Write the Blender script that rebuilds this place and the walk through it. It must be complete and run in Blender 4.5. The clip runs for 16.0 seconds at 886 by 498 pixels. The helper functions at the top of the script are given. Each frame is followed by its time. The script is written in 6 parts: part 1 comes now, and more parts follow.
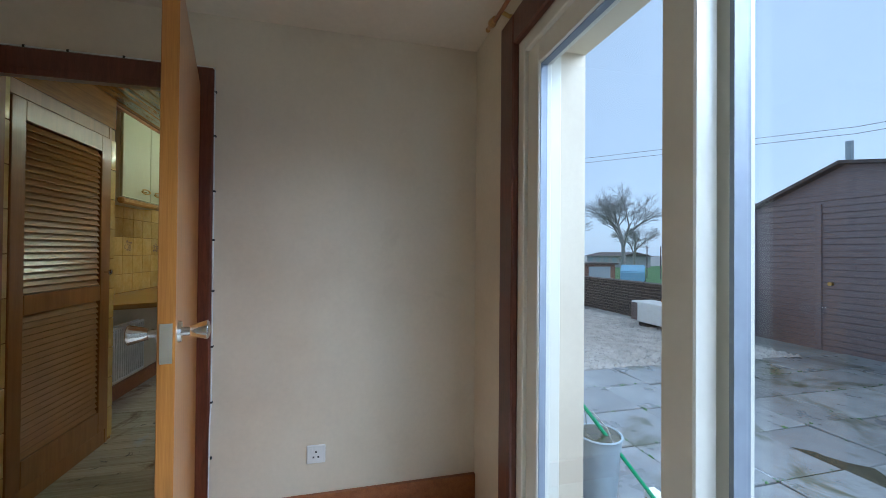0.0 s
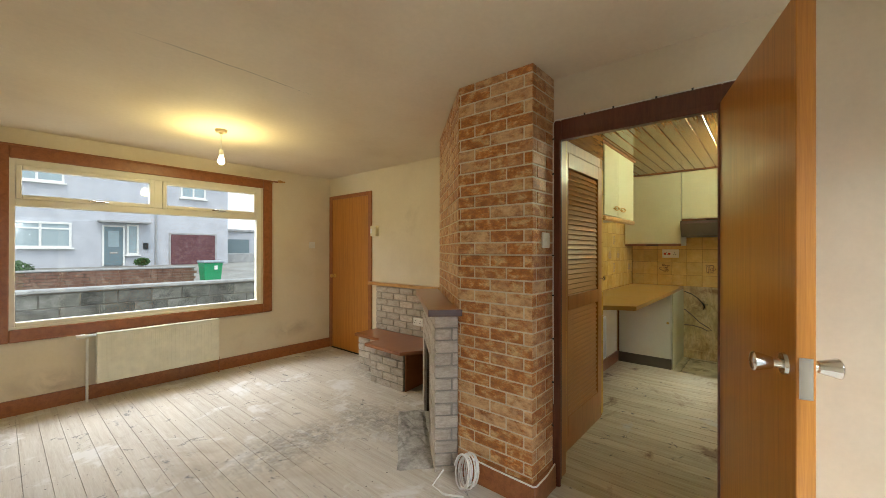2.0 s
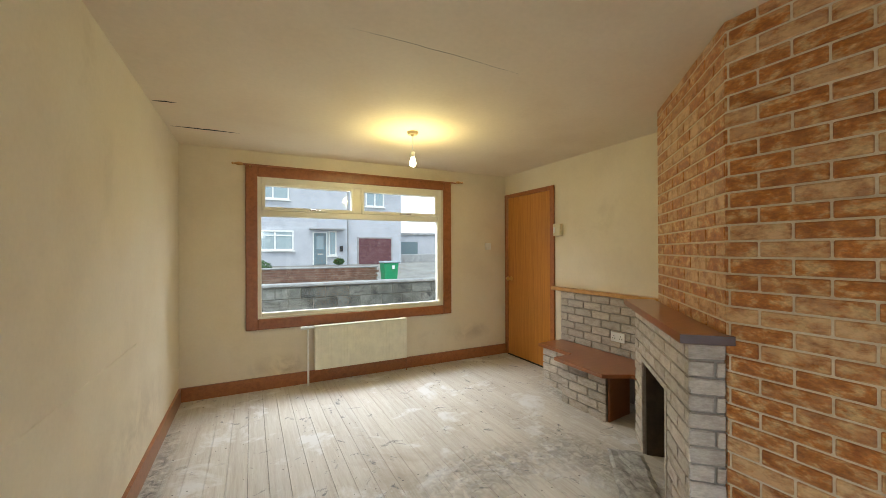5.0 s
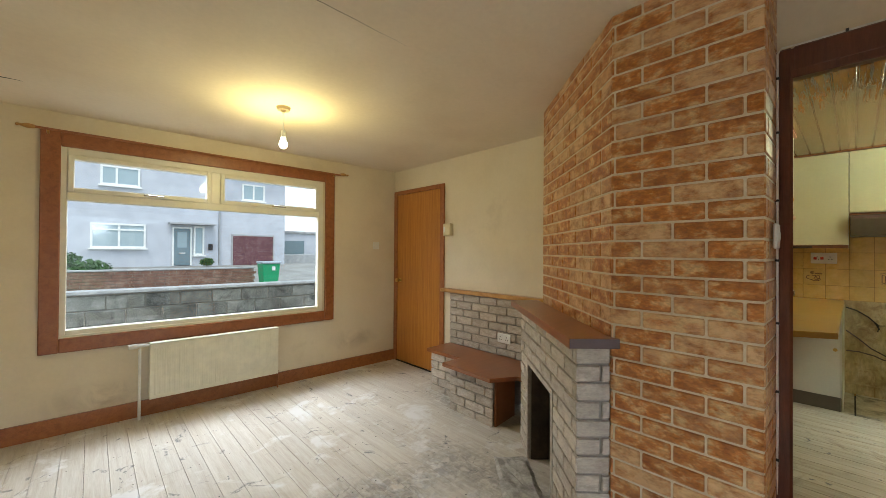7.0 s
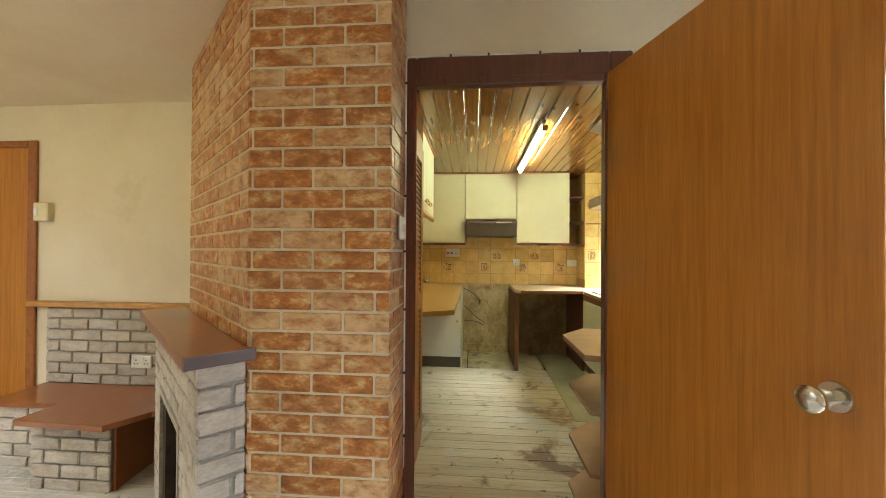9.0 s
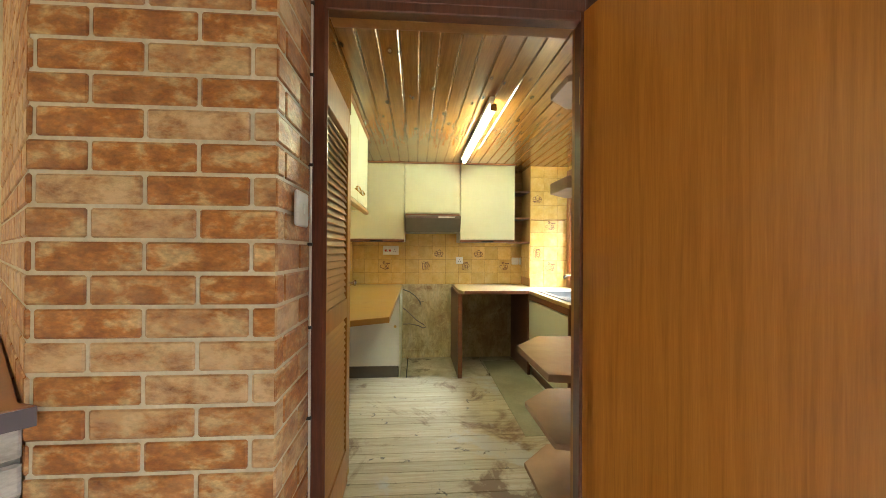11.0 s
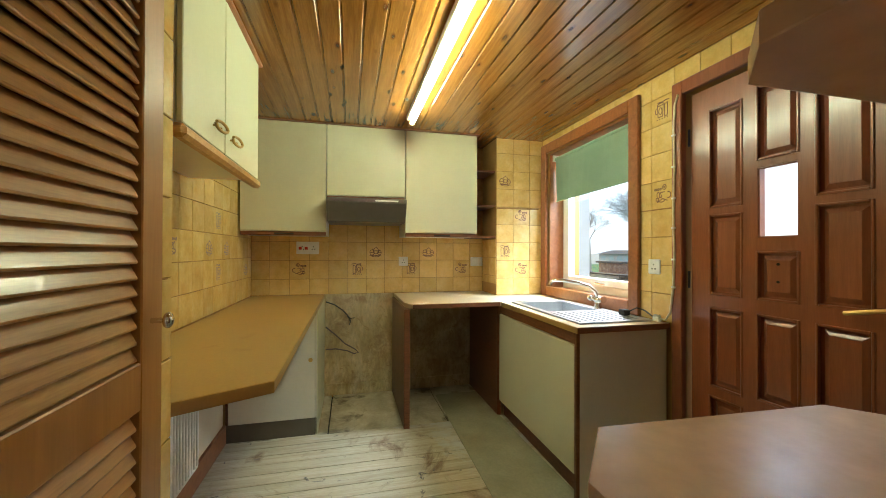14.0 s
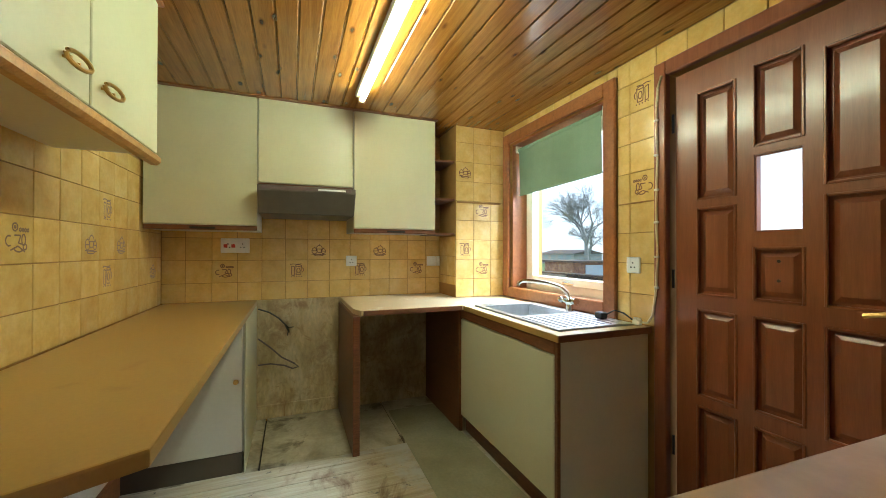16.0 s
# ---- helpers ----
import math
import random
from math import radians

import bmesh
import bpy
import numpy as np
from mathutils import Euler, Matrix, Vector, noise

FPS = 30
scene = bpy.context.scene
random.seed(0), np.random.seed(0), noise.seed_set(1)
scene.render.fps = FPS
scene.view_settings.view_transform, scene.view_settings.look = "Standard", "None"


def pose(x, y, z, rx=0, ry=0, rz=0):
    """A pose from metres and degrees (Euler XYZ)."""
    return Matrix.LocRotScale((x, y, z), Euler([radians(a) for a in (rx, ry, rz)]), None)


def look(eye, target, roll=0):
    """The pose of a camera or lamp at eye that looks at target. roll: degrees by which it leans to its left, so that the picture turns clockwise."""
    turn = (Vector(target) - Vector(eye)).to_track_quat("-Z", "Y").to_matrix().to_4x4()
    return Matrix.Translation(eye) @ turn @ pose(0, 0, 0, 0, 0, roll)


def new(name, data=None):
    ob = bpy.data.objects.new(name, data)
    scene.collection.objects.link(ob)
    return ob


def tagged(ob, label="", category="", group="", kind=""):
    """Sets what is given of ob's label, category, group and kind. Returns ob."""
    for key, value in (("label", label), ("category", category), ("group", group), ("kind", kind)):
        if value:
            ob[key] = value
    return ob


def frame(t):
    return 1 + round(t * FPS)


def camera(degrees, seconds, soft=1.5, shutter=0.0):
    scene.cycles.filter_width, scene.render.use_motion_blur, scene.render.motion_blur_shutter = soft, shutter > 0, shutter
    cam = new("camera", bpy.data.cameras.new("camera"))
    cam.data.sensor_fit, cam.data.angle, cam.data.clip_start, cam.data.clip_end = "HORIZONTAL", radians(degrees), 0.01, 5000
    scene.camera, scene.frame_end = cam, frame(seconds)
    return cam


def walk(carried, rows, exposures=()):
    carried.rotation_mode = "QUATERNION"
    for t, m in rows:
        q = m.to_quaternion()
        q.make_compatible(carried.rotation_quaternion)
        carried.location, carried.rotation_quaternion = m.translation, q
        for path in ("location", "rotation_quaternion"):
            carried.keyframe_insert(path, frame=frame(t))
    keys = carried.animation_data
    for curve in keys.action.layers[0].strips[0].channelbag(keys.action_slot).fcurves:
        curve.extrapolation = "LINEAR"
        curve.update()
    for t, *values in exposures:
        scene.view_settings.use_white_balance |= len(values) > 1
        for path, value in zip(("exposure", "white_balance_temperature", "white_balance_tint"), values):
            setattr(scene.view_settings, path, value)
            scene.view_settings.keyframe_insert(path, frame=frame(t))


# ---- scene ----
cam = camera(98.8, 16.0, soft=0.85)
PATH = [
    (0, (-1.919, -0.702, 1.283), (0.024, -1.178, 1.301), 0.5),
    (0.3, (-1.915, -0.649, 1.318), (0.075, -0.853, 1.319), 0.4),
    (0.5, (-1.929, -0.579, 1.333), (0.07, -0.606, 1.318), 0.2),
    (0.6, (-1.938, -0.545, 1.343), (0.061, -0.479, 1.332), 0.5),
    (1, (-1.962, -0.43, 1.356), (-0.021, 0.052, 1.347), 0.3),
    (1.5, (-2.046, -0.298, 1.364), (-0.279, 0.638, 1.361), 0.2),
    (2, (-2.106, -0.161, 1.363), (-0.583, 1.136, 1.366), 0.1),
    (2.5, (-2.132, -0.047, 1.358), (-0.859, 1.496, 1.365), 0.1),
    (3, (-2.14, 0.063, 1.361), (-1.053, 1.743, 1.369), 0.1),
    (3.5, (-2.147, 0.169, 1.364), (-1.17, 1.914, 1.372), 0.2),
    (4, (-2.121, 0.251, 1.366), (-1.207, 2.03, 1.375), 0.2),
    (4.2, (-2.114, 0.276, 1.384), (-1.216, 2.063, 1.391), -0.3),
    (6.3, (-2.011, 0.516, 1.339), (-1.046, 2.268, 1.357), 0.5),
    (6.5, (-1.972, 0.544, 1.347), (-0.912, 2.24, 1.364), 0.3),
    (7, (-1.875, 0.587, 1.354), (-0.516, 2.055, 1.368), 0.4),
    (7.2, (-1.867, 0.573, 1.355), (-0.387, 1.918, 1.367), 0.5),
    (7.5, (-1.793, 0.567, 1.355), (-0.127, 1.673, 1.367), 0.4),
    (8, (-1.71, 0.532, 1.341), (0.158, 1.245, 1.356), 0.4),
    (8.5, (-1.606, 0.516, 1.329), (0.354, 0.911, 1.343), 0.4),
    (9, (-1.517, 0.502, 1.331), (0.476, 0.666, 1.344), 0.4),
    (9.2, (-1.484, 0.499, 1.337), (0.514, 0.589, 1.344), 0.4),
    (11.5, (-0.949, 0.471, 1.303), (1.043, 0.300, 1.315), 0.3),
    (12, (-0.765, 0.447, 1.294), (1.222, 0.232, 1.306), 0.2),
    (12.5, (-0.535, 0.428, 1.295), (1.448, 0.180, 1.303), 0.1),
    (13, (-0.300, 0.436, 1.288), (1.670, 0.136, 1.304), 0.2),
    (13.5, (-0.112, 0.434, 1.289), (1.843, 0.050, 1.303), 0.2),
    (14, (0.049, 0.428, 1.290), (1.987, -0.046, 1.302), 0.2),
    (14.5, (0.164, 0.423, 1.288), (2.084, -0.138, 1.299), 0.1),
    (15, (0.266, 0.4, 1.285), (2.16, -0.241, 1.294), 0.1),
    (15.5, (0.346, 0.387, 1.281), (2.217, -0.318, 1.289), 0.2),
    (16, (0.396, 0.396, 1.276), (2.255, -0.341, 1.288), 0.1),
]
EXPOSURES = [(0.0, 0.0, 5050, 9), (0.5, 0.3, 5400, 9), (1.0, 0.75, 5900, 10), (1.5, 0.95, 6400, 10), (2.5, 1.02, 6450, 10), (4.2, 1.02, 6300, 9), (6.5, 1.0, 6050, 8), (7.5, 0.98, 6100, 8), (8.2, 1.25, 6150, 8), (9.0, 1.52, 6150, 7), (11.5, 1.68, 6050, 8), (12.5, 1.45, 6050, 8), (14.5, 1.12, 5800, 6), (16.0, 1.08, 5650, 6)]
walk(cam, [(t, look(eye, target, roll)) for t, eye, target, roll in PATH], EXPOSURES)

# ---- world and lights ----
world = bpy.data.worlds.new("overcast sky")
scene.world = world
world.use_nodes = True
wt = world.node_tree
sky = wt.nodes.new("ShaderNodeTexSky")
sky.sky_type, sky.sun_disc = "NISHITA", False
sky.sun_elevation, sky.sun_rotation = radians(48), radians(200)
sky.dust_density, sky.air_density, sky.ozone_density = 1.6, 1.0, 1.0
# thin even cloud over the blue
cloud = wt.nodes.new("ShaderNodeTexNoise")
cloud.inputs["Scale"].default_value, cloud.inputs["Detail"].default_value = 3.0, 5.0
tone = wt.nodes.new("ShaderNodeValToRGB")
tone.color_ramp.elements[0].color, tone.color_ramp.elements[1].color = (3.7, 4.5, 5.1, 1), (5.1, 5.9, 6.3, 1)
veil = wt.nodes.new("ShaderNodeMix")
veil.data_type = "RGBA"
veil.inputs["Factor"].default_value = 0.82
wt.links.new(cloud.outputs["Fac"], tone.inputs[0])
wt.links.new(sky.outputs[0], veil.inputs["A"])
wt.links.new(tone.outputs[0], veil.inputs["B"])
wt.links.new(veil.outputs["Result"], wt.nodes["Background"].inputs["Color"])
wt.nodes["Background"].inputs["Strength"].default_value = 0.15


def lamp(name, kind, watts, col, m, **more):
    data = bpy.data.lights.new(name, kind)
    data.energy, data.color = watts, col
    if kind == "SUN":
        data.angle = radians(20)
    if kind == "AREA":
        data.shape, data.size, data.size_y = "RECTANGLE", more["w"], more["h"]
    if kind == "POINT":
        data.shadow_soft_size = more["r"]
    ob = new(name, data)
    ob.matrix_world = m
    return ob


lamp("sun", "SUN", 1.0, (1.0, 0.96, 0.9), look((0, 0, 20), (5, 9, 0)))
# added lamps standing in for sky light, above and beside what the panes show
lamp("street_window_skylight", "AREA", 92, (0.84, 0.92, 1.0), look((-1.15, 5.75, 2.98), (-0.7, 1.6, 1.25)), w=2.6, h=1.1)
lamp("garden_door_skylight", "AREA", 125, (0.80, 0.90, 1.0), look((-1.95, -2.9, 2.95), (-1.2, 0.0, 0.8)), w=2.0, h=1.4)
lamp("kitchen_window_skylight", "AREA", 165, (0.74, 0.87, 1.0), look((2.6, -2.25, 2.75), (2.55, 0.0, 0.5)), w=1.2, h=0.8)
lamp("ceiling_bulb_light", "POINT", 7.5, (1.0, 0.84, 0.32), pose(-0.9, 3.29, 2.075), r=0.04)

# ---- helpers for building ----
def box(bm, x0, x1, y0, y1, z0, z1, bevel=0.0, seg=1):
    """Add an axis-aligned box to bm, with bevelled edges if asked."""
    r = bmesh.ops.create_cube(bm, size=1.0)
    vs = r["verts"]
    bmesh.ops.scale(bm, vec=(abs(x1 - x0), abs(y1 - y0), abs(z1 - z0)), verts=vs)
    bmesh.ops.translate(bm, vec=((x0 + x1) / 2, (y0 + y1) / 2, (z0 + z1) / 2), verts=vs)
    if bevel > 0:
        es = list({e for v in vs for e in v.link_edges})
        bmesh.ops.bevel(bm, geom=es, offset=bevel, segments=seg, affect="EDGES", profile=0.7)
    return bm


def boxes(*specs, bevel=0.0):
    bm = bmesh.new()
    for s in specs:
        box(bm, *s, bevel=bevel)
    return bm


def cyl(bm, p0, p1, r0, r1=None, seg=16, caps=True):
    """Add a tapered round bar from p0 to p1."""
    r1 = r0 if r1 is None else r1
    p0, p1 = Vector(p0), Vector(p1)
    d = p1 - p0
    m = Matrix.Translation((p0 + p1) / 2) @ d.to_track_quat("Z", "Y").to_matrix().to_4x4()
    bmesh.ops.create_cone(bm, cap_ends=caps, segments=seg, radius1=r0, radius2=r1, depth=d.length, matrix=m)
    return bm


def ball(bm, c, r, sx=1, sy=1, sz=1, seg=16):
    m = Matrix.Translation(c) @ Matrix.Diagonal((sx, sy, sz, 1))
    bmesh.ops.create_uvsphere(bm, u_segments=seg, v_segments=max(6, seg // 2), radius=r, matrix=m)
    return bm


def prism(bm, pts, z0, z1, bevel=0.0, seg=2):
    """Add an upright prism on the polygon pts (counter-clockwise, seen from above)."""
    vs = [bm.verts.new((x, y, z0)) for x, y in pts]
    f = bm.faces.new(vs)
    r = bmesh.ops.extrude_face_region(bm, geom=[f])
    up = [g for g in r["geom"] if isinstance(g, bmesh.types.BMVert)]
    bmesh.ops.translate(bm, vec=(0, 0, z1 - z0), verts=up)
    allv = set(vs) | set(up)
    es = list({e for v in allv for e in v.link_edges})
    bmesh.ops.recalc_face_normals(bm, faces=list({g for v in allv for g in v.link_faces}))
    if bevel:
        bmesh.ops.bevel(bm, geom=es, offset=bevel, segments=seg, affect="EDGES", profile=0.7)
    return bm


def tube(bm, pts, r, seg=8):
    """Add a round bar along a chain of points."""
    rings = []
    pts = [Vector(p) for p in pts]
    up = Vector((0, 0, 1))
    for i, p in enumerate(pts):
        d = (pts[min(i + 1, len(pts) - 1)] - pts[max(i - 1, 0)]).normalized()
        a = d.cross(up)
        if a.length < 0.05:
            a = d.cross(Vector((1, 0, 0)))
        a.normalize()
        b = a.cross(d).normalized()
        rings.append([bm.verts.new(p + r * (math.cos(k * math.tau / seg) * a + math.sin(k * math.tau / seg) * b)) for k in range(seg)])
    for u, v in zip(rings, rings[1:]):
        for k in range(seg):
            bm.faces.new((u[k], u[(k + 1) % seg], v[(k + 1) % seg], v[k]))
    bm.faces.new(rings[0][::-1])
    bm.faces.new(rings[-1])
    return bm


def mesh_of(bm, material, smooth=False):
    me = bpy.data.meshes.new("mesh")
    bmesh.ops.recalc_face_normals(bm, faces=bm.faces)
    bm.to_mesh(me)
    bm.free()
    me.materials.append(material)
    if smooth:
        me.polygons.foreach_set("use_smooth", [True] * len(me.polygons))
        me.set_sharp_from_angle(angle=radians(40))
    return me


def part(name, bm, material, parent=None, label="", smooth=False):
    ob = new(name, mesh_of(bm, material, smooth))
    if parent:
        ob.parent = parent
    if label:
        ob["label"] = label
    return ob


def thing(name, label, category, group="", at=(0, 0, 0)):
    ob = new(name)
    ob.empty_display_size = 0.1
    ob.location = at
    return tagged(ob, label, category, group)


def piece(name, me, parent, m):
    """One of many alike pieces on a shared mesh."""
    ob = new(name, me)
    ob.parent = parent
    ob.matrix_basis = m
    return ob


def structure(name, bm, material, label="", category="", smooth=False):
    return tagged(part(name, bm, material, smooth=smooth), label, category, kind="structure")


# ---- materials ----
def nodes_of(name):
    m = bpy.data.materials.new(name)
    m.use_nodes = True
    nt = m.node_tree
    return m, nt, nt.nodes["Principled BSDF"]


def ramp(nt, fac, stops):
    r = nt.nodes.new("ShaderNodeValToRGB")
    el = r.color_ramp.elements
    while len(el) < len(stops):
        el.new(0.5)
    for e, (p, c) in zip(el, stops):
        e.position, e.color = p, (*c, 1)
    nt.links.new(fac, r.inputs[0])
    return r.outputs[0]


def noise_of(nt, scale, detail=4, rough=0.55, stretch=(1, 1, 1), distort=0.0, shift=False):
    tc = nt.nodes.new("ShaderNodeTexCoord")
    mp = nt.nodes.new("ShaderNodeMapping")
    mp.inputs["Scale"].default_value = stretch
    nt.links.new(tc.outputs["Object"], mp.inputs["Vector"])
    if shift:
        oi = nt.nodes.new("ShaderNodeObjectInfo")
        mu = nt.nodes.new("ShaderNodeMath")
        mu.operation = "MULTIPLY"
        mu.inputs[1].default_value = 37.0
        nt.links.new(oi.outputs["Random"], mu.inputs[0])
        cb = nt.nodes.new("ShaderNodeCombineXYZ")
        for k in range(3):
            nt.links.new(mu.outputs[0], cb.inputs[k])
        nt.links.new(cb.outputs[0], mp.inputs["Location"])
    n = nt.nodes.new("ShaderNodeTexNoise")
    n.inputs["Scale"].default_value = scale
    n.inputs["Detail"].default_value = detail
    n.inputs["Roughness"].default_value = rough
    n.inputs["Distortion"].default_value = distort
    nt.links.new(mp.outputs[0], n.inputs["Vector"])
    return n.outputs["Fac"]


def mix(nt, fac, a, b, mode="MIX"):
    n = nt.nodes.new("ShaderNodeMix")
    n.data_type, n.blend_type = "RGBA", mode
    for sock, v in ((n.inputs["Factor"], fac), (n.inputs["A"], a), (n.inputs["B"], b)):
        if isinstance(v, bpy.types.NodeSocket):
            nt.links.new(v, sock)
        else:
            sock.default_value = v if isinstance(v, float) else (*v, 1)
    return n.outputs["Result"]


def bump(nt, bsdf, height, strength=0.3, distance=0.002):
    b = nt.nodes.new("ShaderNodeBump")
    b.inputs["Strength"].default_value = strength
    b.inputs["Distance"].default_value = distance
    nt.links.new(height, b.inputs["Height"])
    nt.links.new(b.outputs[0], bsdf.inputs["Normal"])


def placed_noise(nt, scale, detail=5, rough=0.6, stretch=(1, 1, 1), distort=0.0):
    """Noise laid over the whole room, so that marks run on from piece to piece."""
    ge = nt.nodes.new("ShaderNodeNewGeometry")
    mp = nt.nodes.new("ShaderNodeMapping")
    mp.inputs["Scale"].default_value = stretch
    nt.links.new(ge.outputs["Position"], mp.inputs["Vector"])
    n = nt.nodes.new("ShaderNodeTexNoise")
    n.inputs["Scale"].default_value, n.inputs["Detail"].default_value = scale, detail
    n.inputs["Roughness"].default_value, n.inputs["Distortion"].default_value = rough, distort
    nt.links.new(mp.outputs[0], n.inputs["Vector"])
    return n.outputs["Fac"]


def stained(nt, col, colour, scale, low, high, distort=0.5):
    """Marks of a colour over col, where the noise passes low to high."""
    f = ramp(nt, placed_noise(nt, scale, 6, 0.65, (1, 1, 1), distort), [(low, (0, 0, 0)), (high, (1, 1, 1))])
    return mix(nt, f, col, colour)


def surface(name, dark, mid, light, scale=6.0, fine=60.0, rough=0.6, stretch=(1, 1, 1), relief=0.15, metal=0.0, shift=False, per_piece=0.0, coat=0.0, distort=0.0, span=(0.3, 0.5, 0.7), speck=0.86, stain=None):
    """A surface with broad and fine variation, and relief."""
    m, nt, b = nodes_of(name)
    broad = noise_of(nt, scale, 5, 0.6, stretch, distort, shift)
    small = noise_of(nt, fine, 3, 0.6, stretch, 0.0, shift)
    col = ramp(nt, broad, [(span[0], dark), (span[1], mid), (span[2], light)])
    fine_col = ramp(nt, small, [(0.3, (speck,) * 3), (0.7, (1.0, 1.0, 1.0))])
    col = mix(nt, 1.0, col, fine_col, "MULTIPLY")
    if stain:
        col = stained(nt, col, *stain)
    if per_piece:
        oi = nt.nodes.new("ShaderNodeObjectInfo")
        tone = ramp(nt, oi.outputs["Random"], [(0.0, (1 - per_piece,) * 3), (1.0, (1 + per_piece * 0.4,) * 3)])
        col = mix(nt, 1.0, col, tone, "MULTIPLY")
    nt.links.new(col, b.inputs["Base Color"])
    rr = nt.nodes.new("ShaderNodeMapRange")
    rr.inputs["To Min"].default_value, rr.inputs["To Max"].default_value = max(0.02, rough - 0.12), min(1, rough + 0.12)
    nt.links.new(broad, rr.inputs["Value"])
    nt.links.new(rr.outputs[0], b.inputs["Roughness"])
    b.inputs["Metallic"].default_value = metal
    b.inputs["Coat Weight"].default_value = coat
    b.inputs["Coat Roughness"].default_value = 0.12
    if relief:
        bump(nt, b, small, relief)
    return m


def wood(name, dark, mid, light, grain=(1, 1, 12), scale=9.0, rough=0.4, shift=False, per_piece=0.0, coat=0.0, knots=False, relief=0.12, stains=(), fine_dark=0.8):
    """Wood with long grain; grain is the stretch of the pattern, small along the boards."""
    m, nt, b = nodes_of(name)
    g1 = noise_of(nt, scale, 5, 0.6, grain, 0.6, shift)
    g2 = noise_of(nt, scale * 6, 3, 0.6, grain, 0.0, shift)
    col = ramp(nt, g1, [(0.3, dark), (0.5, mid), (0.72, light)])
    col = mix(nt, 1.0, col, ramp(nt, g2, [(0.3, (fine_dark, fine_dark * 0.98, fine_dark * 0.95)), (0.65, (1, 1, 1))]), "MULTIPLY")
    if knots:
        tc = nt.nodes.new("ShaderNodeTexCoord")
        mp = nt.nodes.new("ShaderNodeMapping")
        mp.inputs["Scale"].default_value = (3.2, 8.0, 1.0)
        nt.links.new(tc.outputs["Object"], mp.inputs["Vector"])
        v = nt.nodes.new("ShaderNodeTexVoronoi")
        v.inputs["Scale"].default_value = 1.3
        nt.links.new(mp.outputs[0], v.inputs["Vector"])
        k = ramp(nt, v.outputs["Distance"], [(0.06, (0.35, 0.22, 0.12)), (0.17, (1, 1, 1))])
        col = mix(nt, 1.0, col, k, "MULTIPLY")
    if per_piece:
        oi = nt.nodes.new("ShaderNodeObjectInfo")
        tone = ramp(nt, oi.outputs["Random"], [(0.0, (1 - per_piece,) * 3), (1.0, (1 + per_piece * 0.4,) * 3)])
        col = mix(nt, 1.0, col, tone, "MULTIPLY")
    for st in stains:
        col = stained(nt, col, *st)
    nt.links.new(col, b.inputs["Base Color"])
    b.inputs["Roughness"].default_value = rough
    b.inputs["Coat Weight"].default_value = coat
    b.inputs["Coat Roughness"].default_value = 0.15
    bump(nt, b, g2, relief, 0.001)
    return m


def plain(name, col, rough=0.5, metal=0.0, relief=0.0):
    m, nt, b = nodes_of(name)
    n = noise_of(nt, 14.0, 4)
    c = ramp(nt, n, [(0.3, tuple(v * 0.9 for v in col)), (0.7, tuple(min(1, v * 1.05) for v in col))])
    nt.links.new(c, b.inputs["Base Color"])
    b.inputs["Roughness"].default_value, b.inputs["Metallic"].default_value = rough, metal
    if relief:
        bump(nt, b, noise_of(nt, 90.0, 3), relief)
    return m


def lamp_glow(name, col, strength):
    m, nt, b = nodes_of(name)
    b.inputs["Emission Color"].default_value = (*col, 1)
    b.inputs["Emission Strength"].default_value = strength
    return m


def glass_of(name, tint=(1, 1, 1), rough=0.0):
    m, nt, b = nodes_of(name)
    b.inputs["Base Color"].default_value = (*tint, 1)
    b.inputs["Transmission Weight"].default_value = 1.0
    b.inputs["Roughness"].default_value = rough
    b.inputs["IOR"].default_value = 1.45
    return m


PAPER = surface("painted wall paper", (0.65, 0.55, 0.40), (0.72, 0.625, 0.465), (0.75, 0.665, 0.51), scale=1.1, fine=45, rough=0.75, relief=0.10, speck=0.96, stain=((0.54, 0.45, 0.32), 1.4, 0.62, 0.9))
CEIL = surface("textured ceiling paint", (0.68, 0.55, 0.39), (0.74, 0.62, 0.455), (0.77, 0.66, 0.50), scale=1.0, fine=34, rough=0.8, relief=0.30, speck=0.95)
SKIRT = wood("varnished red brown wood", (0.26, 0.083, 0.022), (0.34, 0.115, 0.031), (0.39, 0.142, 0.041), grain=(3, 3, 3), rough=0.35, coat=0.3)
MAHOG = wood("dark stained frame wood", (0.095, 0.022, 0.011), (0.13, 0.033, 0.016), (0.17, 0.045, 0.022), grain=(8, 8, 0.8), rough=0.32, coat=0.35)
WINTRIM = wood("red brown window trim wood", (0.25, 0.082, 0.024), (0.32, 0.11, 0.033), (0.37, 0.135, 0.044), grain=(3, 3, 3), rough=0.33, coat=0.3)
DOORWOOD = wood("orange veneer door", (0.39, 0.148, 0.020), (0.49, 0.195, 0.029), (0.56, 0.235, 0.042), grain=(14, 14, 0.5), scale=4, rough=0.28, coat=0.3, fine_dark=0.86)
BACKDOOR = wood("red brown painted door wood", (0.22, 0.062, 0.022), (0.25, 0.074, 0.027), (0.28, 0.086, 0.032), grain=(9, 9, 0.7), scale=5, rough=0.3, coat=0.35, fine_dark=0.88, relief=0.08)
LOUVRE = wood("louvre slat wood", (0.36, 0.16, 0.034), (0.42, 0.195, 0.045), (0.47, 0.23, 0.06), grain=(0.8, 9, 9), scale=6, rough=0.32, coat=0.25, fine_dark=0.85, relief=0.06)
